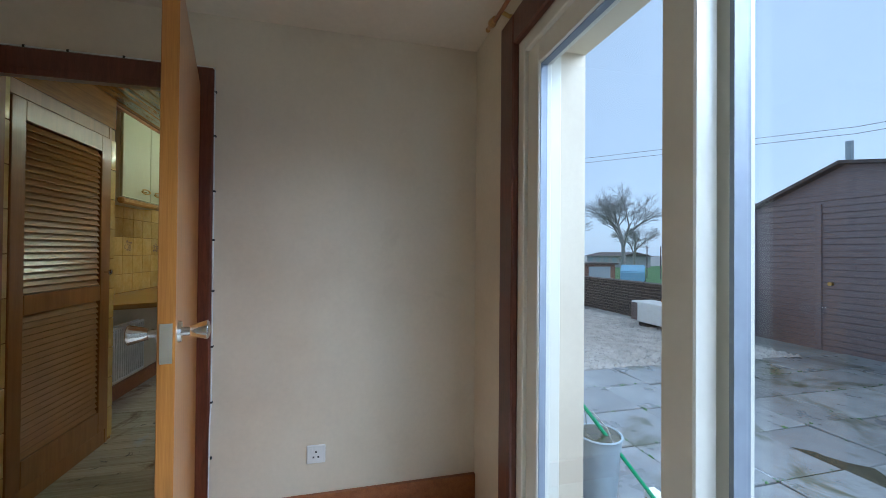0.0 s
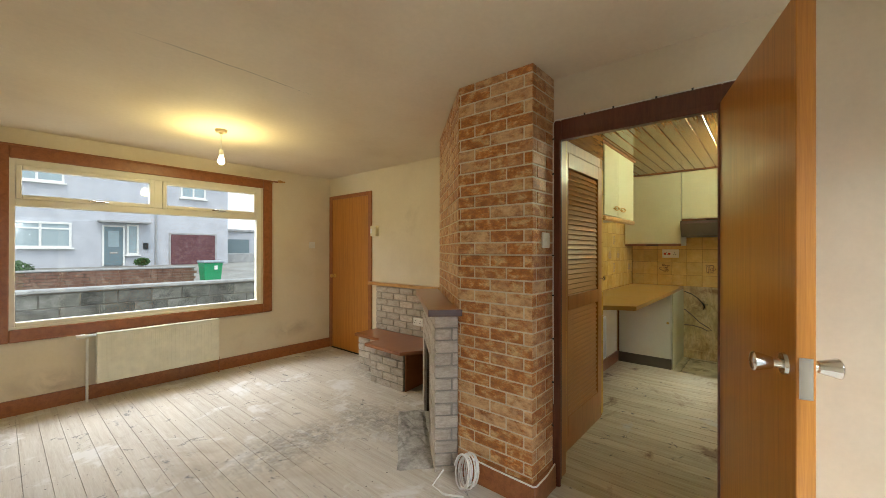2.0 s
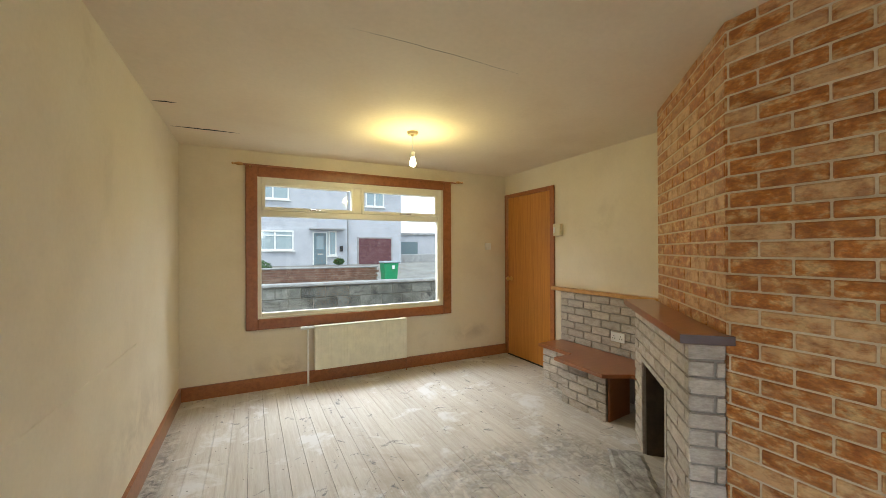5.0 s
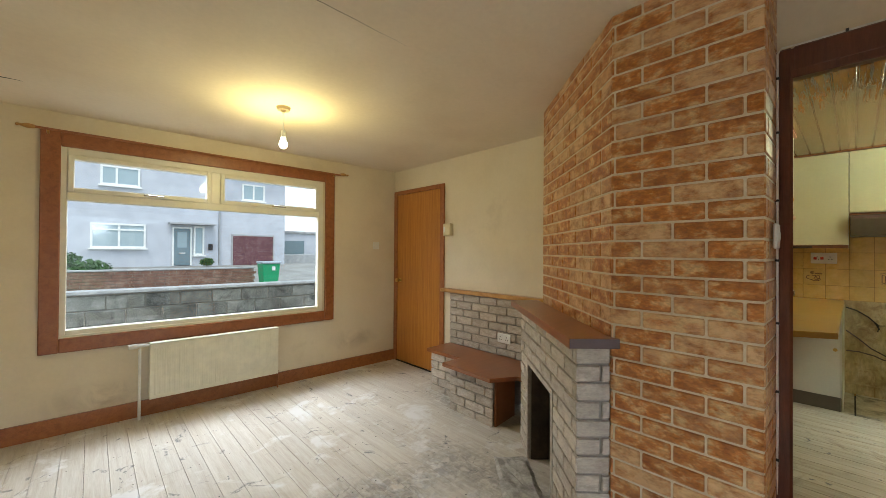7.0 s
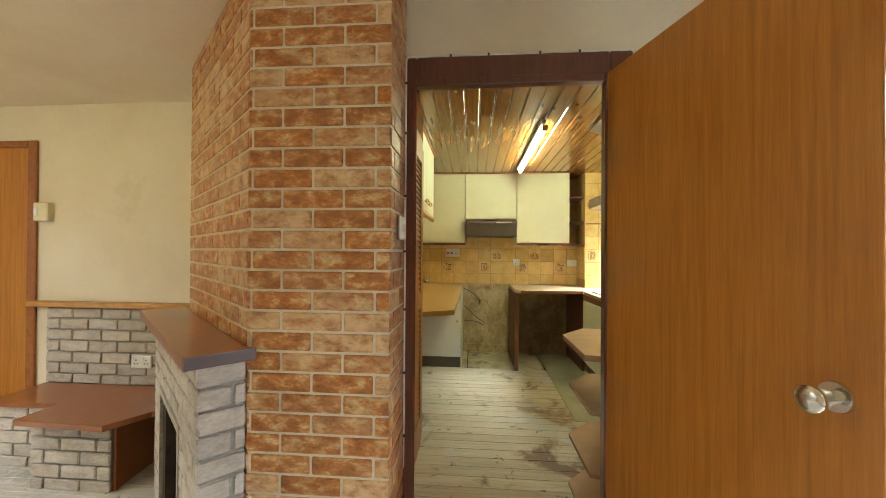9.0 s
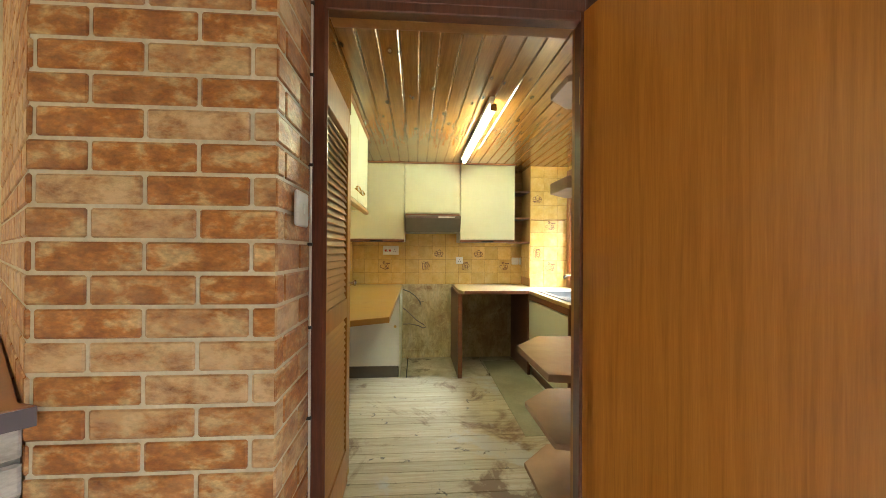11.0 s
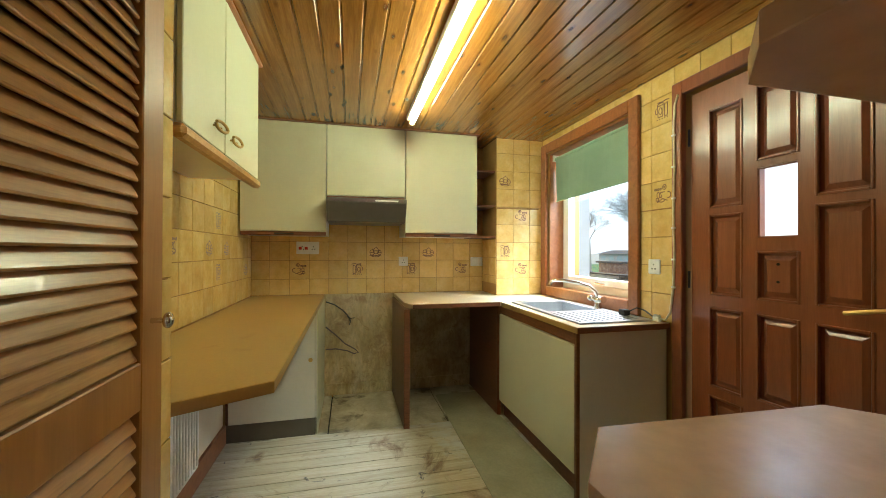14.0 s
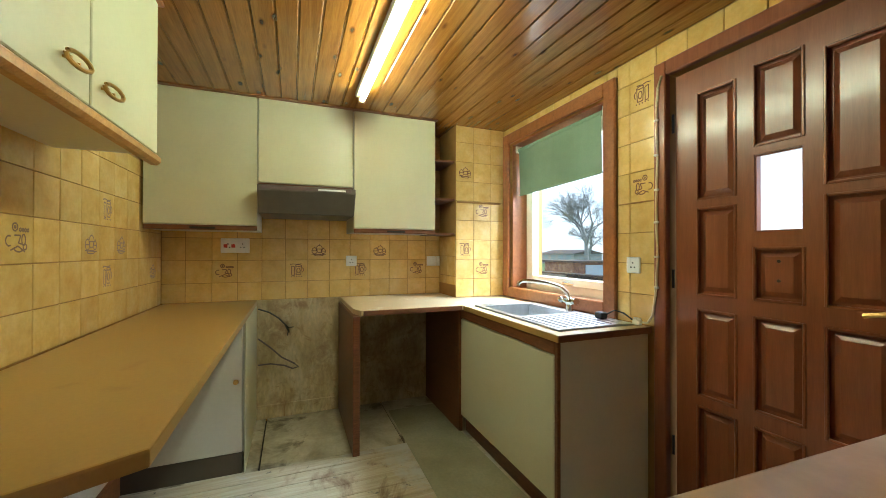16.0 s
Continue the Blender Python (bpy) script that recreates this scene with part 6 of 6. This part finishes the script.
# discarded appliance lying on the gravel
fz = thing("discarded_fridge", "white fridge freezer lying on the gravel", "appliance")
part("cabinet", boxes((4.12, 5.22, -7.25, -6.72, -0.16, 0.27), bevel=0.02), WHITE, fz)
part("underside", boxes((5.02, 5.20, -6.722, -6.705, -0.13, 0.24), bevel=0.004), LAMEND, fz, "dark compressor end")
part("pipe_loop", tube(bmesh.new(), [(4.45, -6.95, 0.30), (4.45, -6.95, 0.38), (4.58, -6.95, 0.40), (4.62, -6.95, 0.30)], 0.014, 6), SHELFWOOD, fz)
for x in (4.25, 4.85):
    part("support_block", boxes((x, x + 0.22, -7.2, -6.8, -0.30, -0.16)), DKBRICK, fz)
# garage with dark cladding
gg = thing("timber_garage", "dark brown timber clad garage with gable", "garage")
GX0, GX1, GXP, GY, GE, GP = -1.4, 3.9, 2.45, -8.4, 2.17, 2.78
bm = bmesh.new()
prof = [(GX0, -0.35), (GX1, -0.35), (GX1, GE), (GXP, GP), (GX0, GE - 0.1)]
f0 = [bm.verts.new((x, GY - 0.02, z)) for x, z in prof]
f1 = [bm.verts.new((x, GY - 6, z)) for x, z in prof]
bm.faces.new(f0)
bm.faces.new(f1[::-1])
for k in range(5):
    bm.faces.new((f0[k], f0[(k + 1) % 5], f1[(k + 1) % 5], f1[k]))
part("wall", bm, CLAD, gg)
z = -0.3
while z < 2.2:
    part("plank", boxes((GX0, GX1, GY - 0.018, GY + 0.004, z, z + 0.098), bevel=0.004), CLAD, gg)
    z += 0.104
for x in (3.8, 2.75, 1.2):
    part("post", boxes((x, x + 0.1, GY, GY + 0.03, -0.3, 2.15), bevel=0.004), CLAD, gg)
part("handle", cyl(bmesh.new(), (2.62, GY + 0.005, 0.82), (2.62, GY + 0.06, 0.82), 0.03), BRASS, gg, "small round handle")
bm = bmesh.new()
for xa, za, xb, zb in ((GX1 + 0.15, GE - 0.05, GXP, GP + 0.03), (GXP, GP + 0.03, GX0 - 0.1, GE - 0.12)):
    v = [bm.verts.new(q) for q in ((xa, GY + 0.15, za), (xb, GY + 0.15, zb), (xb, GY - 6.1, zb), (xa, GY - 6.1, za))]
    bm.faces.new(v)
roof = part("roof", bm, ROOFT, gg)
roof.modifiers.new("thickness", "SOLIDIFY").thickness = 0.05
part("finial", cyl(bmesh.new(), (GXP, GY - 0.1, GP), (GXP, GY - 0.1, GP + 0.35), 0.05, 0.05, 8), GREYLID, gg, "pale vent pipe")
# bucket and broom
bk = thing("bucket", "grey plastic bucket of soil on the paving", "bucket")
part("pail", cyl(bmesh.new(), (0.12, -2.2, -0.19), (0.12, -2.2, 0.18), 0.10, 0.13, 20), GREYLID, bk, smooth=True)
part("rim", tube(bmesh.new(), [(0.12 + 0.132 * math.cos(k * math.tau / 20), -2.2 + 0.132 * math.sin(k * math.tau / 20), 0.18) for k in range(21)], 0.007, 6), GREYLID, bk, smooth=True)
part("soil", cyl(bmesh.new(), (0.12, -2.2, 0.181), (0.12, -2.2, 0.188), 0.125, 0.115, 14), WETSOIL, bk)
part("bail", tube(bmesh.new(), [(0.25, -2.2, 0.18), (0.23, -2.18, 0.27), (0.14, -2.17, 0.31), (0.02, -2.18, 0.26), (-0.01, -2.2, 0.18)], 0.004, 6), STEEL, bk)
br = thing("broom", "broom with green pole leaning on the wall", "broom")
part("pole", tube(bmesh.new(), [(0.55, -1.75, 0.95), (-0.12, -2.42, -0.14)], 0.012, 8), GREENP, br, smooth=True)
part("head", boxes((-0.27, 0.01, -2.50, -2.42, -0.16, -0.11), bevel=0.01), WHITE, br)
part("bristle_strip", boxes((-0.26, 0.0, -2.49, -2.43, -0.2, -0.16)), SHELFWOOD, br)
# rendered extension next door
RENDER_W = surface("white rendered wall", (0.66, 0.68, 0.68), (0.74, 0.76, 0.76), (0.80, 0.81, 0.81), scale=1.5, fine=50, rough=0.85, relief=0.3)
ex = thing("house_extension", "white rendered flat roofed extension of the next house", "house")
part("wall", boxes((7.4, 11.0, -4.7, -1.7, -0.35, 3.1), bevel=0.01), RENDER_W, ex)
part("roof", boxes((7.3, 11.1, -4.8, -1.65, 3.1, 3.25), bevel=0.02), ROOFT, ex)
part("vent", boxes((7.385, 7.40, -3.75, -3.5, 1.5, 1.75), bevel=0.004), COPING, ex, "small wall vent")
# shed beyond the wall
sd = thing("garden_shed", "brown garden shed with pale blue door", "shed")
part("wall", boxes((13.2, 15.2, -12.6, -10.6, -0.7, 0.80), bevel=0.01), OBRICK, sd)
part("roof", boxes((13.1, 15.3, -12.7, -10.5, 0.80, 0.88), bevel=0.01), ROOFT, sd)
part("shed_door", boxes((13.15, 13.199, -12.3, -11.2, -0.7, 0.70)), GREYLID, sd)
# parked car on the far road
car = thing("parked_car", "pale blue hatchback parked beyond the field fence", "car", at=(23.0, -21.9, -0.97))
car.rotation_euler = (0, 0, radians(-42))
bm = bmesh.new()
prof = [(-1.9, 0.25), (1.9, 0.25), (1.95, 0.75), (1.0, 0.9), (0.45, 1.42), (-1.2, 1.45), (-1.85, 0.95)]
a = [bm.verts.new((x, -0.8, z)) for x, z in prof]
b = [bm.verts.new((x, 0.8, z)) for x, z in prof]
bm.faces.new(a)
bm.faces.new(b[::-1])
for k in range(len(prof)):
    bm.faces.new((a[k], b[k], b[(k + 1) % len(prof)], a[(k + 1) % len(prof)]))
bmesh.ops.bevel(bm, geom=bm.edges[:], offset=0.06, segments=2, affect="EDGES")
part("body", bm, CARBLUE, car, smooth=True)
for sy in (-0.815, 0.80):
    part("side_window", boxes((-1.1, 0.5, sy, sy + 0.015, 0.95, 1.32), bevel=0.003), GLAZED, car)
    for x in (-1.2, 1.25):
        part("wheel", cyl(bmesh.new(), (x, sy - 0.03, 0.3), (x, sy + 0.05, 0.3), 0.3), BLACK, car)
# fence posts and goal on the field
for k in range(9):
    f = thing("fence_post", "tall thin grey field fence post", "post", "field fence posts")
    x, y = 27.6 - k * 0.75, -27.3 - k * 0.78
    part("post", cyl(bmesh.new(), (x, y, -1.0), (x, y, 2.0), 0.045, seg=6), LAMEND, f)
gl_ = thing("football_goal", "white football goal on the field", "goal")
part("post", cyl(bmesh.new(), (29.6, -33.0, -1.0), (29.6, -33.0, 0.5), 0.06, seg=8), WHITE, gl_)
part("post", cyl(bmesh.new(), (26.5, -36.0, -1.0), (26.5, -36.0, 0.5), 0.06, seg=8), WHITE, gl_)
part("crossbar", cyl(bmesh.new(), (29.6, -33.0, 0.5), (26.5, -36.0, 0.5), 0.06, seg=8), WHITE, gl_)
# far houses beyond the field
for k, (x, y) in enumerate(((52, -44), (44, -56), (34, -66))):
    h = thing("far_house", "low pale house beyond the playing field", "house", "houses beyond the field")
    part("wall", boxes((x, x + 9, y - 6, y, -1.0, 0.9)), COPING, h)
    bm = bmesh.new()
    v = [bm.verts.new(q) for q in ((x - 0.4, y + 0.4, 0.9), (x + 9.4, y + 0.4, 0.9), (x + 9.4, y - 3, 1.6), (x - 0.4, y - 3, 1.6), (x - 0.4, y - 6.4, 0.9), (x + 9.4, y - 6.4, 0.9))]
    bm.faces.new((v[0], v[1], v[2], v[3]))
    bm.faces.new((v[3], v[2], v[5], v[4]))
    bm.faces.new((v[0], v[3], v[4]))
    bm.faces.new((v[1], v[5], v[2]))
    part("roof", bm, ROOFT, h)
    for j in range(4):
        part("window", boxes((x + 0.8 + j * 2.1, x + 2.0 + j * 2.1, y - 0.01, y + 0.03, -0.2, 0.6)), GLAZED, h)
# overhead wires
ow2 = thing("overhead_wire", "thin overhead wires behind the garden", "wire")
for dz in (0, 0.35):
    part("wire", tube(bmesh.new(), [(30, -14, 8.6 + dz), (12, -26, 7.6 + dz), (-6, -38, 8.6 + dz)], 0.013, 4), BLACK, ow2)
for x, y in ((30, -14), (-6, -38)):
    part("pole", cyl(bmesh.new(), (x, y, -1.2), (x, y, 9.2), 0.12, 0.09, 8), TWIG, ow2)

# ---- pieces of floors and walls ----
floor = tagged(new("floor"), "worn bare pale floorboards of the living room", "floor", kind="structure")
rnd = random.Random(7)
BW = 0.1135
_b = {}


def board(parent, mat, w, l, x, y, along_y=True):
    key = (mat.name, round(w, 3), round(l, 2))
    if key not in _b:
        bm = bmesh.new()
        box(bm, 0, w, 0, l, -0.022, 0.0, bevel=0.0015)
        _b[key] = mesh_of(bm, mat)
    piece("floorboard", _b[key], parent, Matrix.Translation((x, y, -rnd.uniform(0, 0.0012))))


x, i = LEFT, 0
while x < ALCOVE + 0.1:
    y0 = PATIO if x < 0.0 else 1.3
    cut = rnd.choice((0.6, 1.4, 2.1, 2.9, 3.4))
    a = y0
    for b in sorted({cut, STREET - 0.0}):
        if b > a + 0.05:
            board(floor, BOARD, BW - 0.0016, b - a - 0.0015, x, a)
            a = b
    x += BW
    i += 1
kfloor = tagged(new("floor_kitchen"), "bare worn boards and stone of the kitchen floor", "floor", kind="structure")
x = 0.015
while x < 2.75:
    board(kfloor, KBOARD, 0.105 - 0.003, KLEFT - KRIGHT, x, KRIGHT)
    x += 0.105
for k, (x0, x1, y0, y1) in enumerate(((2.795, 3.40, 0.58, 1.24), (2.795, 3.6, -0.30, 0.575), (2.795, 3.6, KRIGHT, -0.305), (3.405, 3.6, 0.58, 1.24))):
    bm = bmesh.new()
    box(bm, x0, x1 - 0.006, y0, y1 - 0.006, -0.022, -0.001, bevel=0.003)
    part("slab", bm, SLAB, kfloor)
gb = thing("floor_sheet", "greenish hardboard sheet along the sink cabinet", "floor sheet")
bm = bmesh.new()
prism(bm, [(1.55, -0.30), (3.38, -0.32), (3.38, -0.70), (1.55, -0.76)][::-1], 0.0, 0.004)
part("sheet", bm, GREENISH, gb)

# nail heads across the boards
rn = random.Random(23)
heads = bmesh.new()
for j in range(13):
    yy = PATIO + 0.25 + j * 0.45
    x = LEFT
    while x < ALCOVE - 0.05:
        for o in (0.025, 0.088):
            if (x + o < -0.32 or yy > 2.3) and rn.random() < 0.5:
                bmesh.ops.create_circle(heads, cap_ends=True, segments=6, radius=rn.uniform(0.003, 0.0055), matrix=Matrix.Translation((x + o + rn.uniform(-0.01, 0.01), yy + rn.uniform(-0.014, 0.014), 0.0012)))
        x += BW
tagged(part("nail_heads", heads, STOPWOOD), "dark nail heads across the bare boards", "nails", kind="stuff")

# orange bricks of the chimney breast
OB_ = dict(pitch=0.2165, course=0.0696, joint=0.0085, material=BRICK, jag=0.0, zref=1.542, depth=0.0065)
brickwork(chimney, Vector((-0.264, 1.281, 0)), Vector((0, -1, 0)), Vector((-1, 0, 0)), 0.5, 0.0, CEIL_Z, off_a=0.0145, off_b=0.122, back=-0.002, **OB_)
brickwork(chimney, Vector((-0.268, 0.784, 0)), Vector((1, 0, 0)), Vector((0, -1, 0)), 0.262, 0.0, CEIL_Z, off_a=0.16, off_b=0.05, back=-0.002, **OB_)
brickwork(chimney, CH0 + CN * -0.005, CD, CN, 1.108, 0.0, CEIL_Z, off_a=0.005, off_b=0.11, back=-0.002, **OB_)

# kitchen tiles
_t = {}


def print_mesh(kind):
    """A small brown kitchen motif, drawn in thin raised strokes."""
    bm = bmesh.new()
    def stroke(pts, w=0.0024):
        for (x0, z0), (x1, z1) in zip(pts, pts[1:]):
            d = Vector((x1 - x0, z1 - z0))
            if d.length < 1e-6:
                continue
            n = Vector((-d.y, d.x)).normalized() * w
            q = [(x0 + n.x, z0 + n.y), (x1 + n.x, z1 + n.y), (x1 - n.x, z1 - n.y), (x0 - n.x, z0 - n.y)]
            vs = [bm.verts.new((x, 0.0, z)) for x, z in q]
            bm.faces.new(vs)
    def arc(cx, cz, rx, rz, a0=0, a1=360, n=12):
        stroke([(cx + rx * math.cos(radians(a0 + (a1 - a0) * k / n)), cz + rz * math.sin(radians(a0 + (a1 - a0) * k / n))) for k in range(n + 1)])
    if kind == 0:
        arc(-0.012, 0.035, 0.011, 0.011)
        arc(-0.012, 0.035, 0.004, 0.004, n=6)
        for k in range(4):
            arc(0.01 + k * 0.011, 0.028, 0.004, 0.005, n=6)
        arc(-0.036, -0.004, 0.013, 0.014, 60, 300)
        stroke([(-0.015, 0.012), (0.012, 0.012), (0.002, -0.01), (0.016, -0.012)])
        arc(0.024, 0.0, 0.008, 0.016)
        arc(0.004, -0.022, 0.02, 0.012, 180, 360)
        stroke([(-0.03, -0.03), (0.0, -0.018), (0.03, -0.034)])
        arc(0.03, -0.02, 0.008, 0.008)
    elif kind == 1:
        stroke([(-0.03, 0.03), (-0.03, -0.03), (-0.014, -0.034), (-0.012, 0.026), (-0.03, 0.03)])
        stroke([(-0.005, 0.032), (-0.002, -0.028), (0.026, -0.028), (0.03, 0.034)])
        arc(0.012, 0.032, 0.018, 0.006)
        arc(0.012, 0.0, 0.01, 0.016)
        arc(0.034, 0.004, 0.008, 0.014, -90, 90)
        for k in range(5):
            stroke([(-0.032 + k * 0.015, -0.04), (-0.026 + k * 0.015, -0.036)])
        stroke([(-0.04, 0.04), (-0.02, 0.044), (0.0, 0.04), (0.03, 0.044)])
    else:
        for x, z, r in ((-0.026, -0.008, 0.017), (0.004, 0.004, 0.02), (0.03, -0.01, 0.014)):
            arc(x, z, r, r * 1.2)
            stroke([(x - r, z), (x + r, z)])
            stroke([(x, z + r * 1.2), (x + 0.004, z + r * 1.6)])
        stroke([(-0.045, -0.03), (0.045, -0.034)])
        arc(0.0, -0.036, 0.03, 0.006)
    for f in bm.faces:
        f.normal_update()
    bmesh.ops.scale(bm, vec=(1.2, 1, 1.2), verts=bm.verts)
    return mesh_of(bm, DECOR)


PRINTS = [print_mesh(k) for k in range(3)]


def tiles(parent, org, u, n, u0, u1, z0, z1, uoff=0.0, zoff=0.905, holes=(), decor=(), th=0.0075, TP=0.165):
    """Lay tiles on an upright face. decor: (u, z, motif) of the printed ones."""
    m0 = Matrix(((u.x, n.x, 0, 0), (u.y, n.y, 0, 0), (0, 0, 1, 0), (0, 0, 0, 1)))
    k = math.floor((z0 - zoff) / TP)
    j = 0.0015
    while zoff + k * TP < z1 - 0.01:
        i = math.floor((u0 - uoff) / TP)
        while uoff + i * TP < u1 - 0.01:
            a, b = max(u0, uoff + i * TP + j), min(u1, uoff + (i + 1) * TP - j)
            c, d = max(z0, zoff + k * TP + j), min(z1, zoff + (k + 1) * TP - j)
            bits = [(a, b, c, d)]
            for h0, h1, hz0, hz1 in holes:
                out = []
                for a2, b2, c2, d2 in bits:
                    if b2 <= h0 or a2 >= h1 or d2 <= hz0 or c2 >= hz1:
                        out.append((a2, b2, c2, d2))
                        continue
                    out += [v for v in ((a2, h0, c2, d2), (h1, b2, c2, d2), (max(a2, h0), min(b2, h1), c2, hz0), (max(a2, h0), min(b2, h1), hz1, d2)) if v[1] - v[0] > 0.006 and v[3] - v[2] > 0.006]
                bits = out
            for a2, b2, c2, d2 in bits:
                if b2 - a2 < 0.006 or d2 - c2 < 0.006:
                    continue
                key = (round(b2 - a2, 3), round(d2 - c2, 3), th)
                if key not in _t:
                    bm = bmesh.new()
                    box(bm, 0, b2 - a2, 0, th, 0, d2 - c2, bevel=0.0018)
                    _t[key] = mesh_of(bm, TILE)
                o = org + u * a2
                tl = piece("tile", _t[key], parent, Matrix.Translation((o.x, o.y, c2)) @ m0 @ pose(0, 0, 0, rnd.uniform(-0.25, 0.25), 0, rnd.uniform(-0.25, 0.25)))
                whole = b2 - a2 > 0.15 and d2 - c2 > 0.14
                motif = [k_ for du, dz, k_ in decor if a2 <= du < b2 and c2 <= dz < d2]
                if whole and motif:
                    piece("tile_print", PRINTS[motif[0]], tl, Matrix.Translation(((b2 - a2) / 2, th + 0.0006, (d2 - c2) / 2)))
            i += 1
        k += 1


wk = bpy.data.objects
X, Y = Vector((1, 0, 0)), Vector((0, 1, 0))
tiles(wk["wall_kitchen_back"], Vector((KBACK + 0.008, KLEFT, 0)), -Y, -X, 0.0, 2.10, 0.903, 1.70, uoff=0.142 - 0.165, zoff=0.875,
      decor=[(KLEFT - y, z, k) for y, z, k in ((1.19, 1.29, 0), (0.86, 1.13, 0), (1.02, 0.97, 2), (0.368, 1.126, 1), (0.2, 1.29, 2), (0.205, 0.966, 0), (-0.29, 1.28, 2), (-0.125, 1.126, 1), (-0.29, 0.956, 0), (-0.62, 1.12, 0), (-0.79, 0.96, 2))])
tiles(wk["wall_kitchen_left"], Vector((1.15, KLEFT + 0.008, 0)), X, -Y, 0.0, 2.44, 0.903, 1.82, uoff=0.043, zoff=0.90,
      decor=[(x - 1.15, z, k) for x, z, k in ((2.10, 1.313, 0), (2.765, 1.47, 1), (2.602, 1.306, 2), (2.932, 1.318, 2), (2.765, 1.145, 1), (3.41, 1.134, 2), (1.61, 1.15, 1), (1.45, 1.32, 0))])
tiles(wk["wall_kitchen_pier"], Vector((3.235, -0.84, 0)), -Y, -X, 0.0, 0.445, 0.902, KCEIL_Z - 0.002, uoff=0.0, zoff=0.889, TP=0.16,
      decor=[(-0.84 - y, z, k) for y, z, k in ((-1.08, 2.24, 0), (-0.92, 1.93, 2), (-1.245, 1.93, 2), (-1.08, 1.61, 0), (-0.92, 1.29, 1), (-1.245, 1.29, 1), (-1.08, 1.13, 0))])
tiles(wk["wall_kitchen_pier"], Vector((3.235, -0.84, 0)), X, Y, 0.0, 0.35, 1.0, 1.41, uoff=0.0)
tiles(wk["wall_kitchen_garden"], Vector((0.13, KRIGHT - 0.008, 0)), X, Y, 0.0, 3.10, 0.9, KCEIL_Z - 0.002, uoff=1.923 - 0.13 - 2 * 0.16, zoff=0.895, TP=0.16,
      holes=[(0.0, 0.735 - 0.13, 0.0, 0.9), (0.735 - 0.13, 1.765 - 0.13, 0.0, 2.20), (2.005 - 0.13, 3.21 - 0.13, 0.0, 2.25)],
      decor=[(1.84 - 0.13, 2.09, 1), (1.85 - 0.13, 1.61, 0), (0.45, 1.3, 1)])
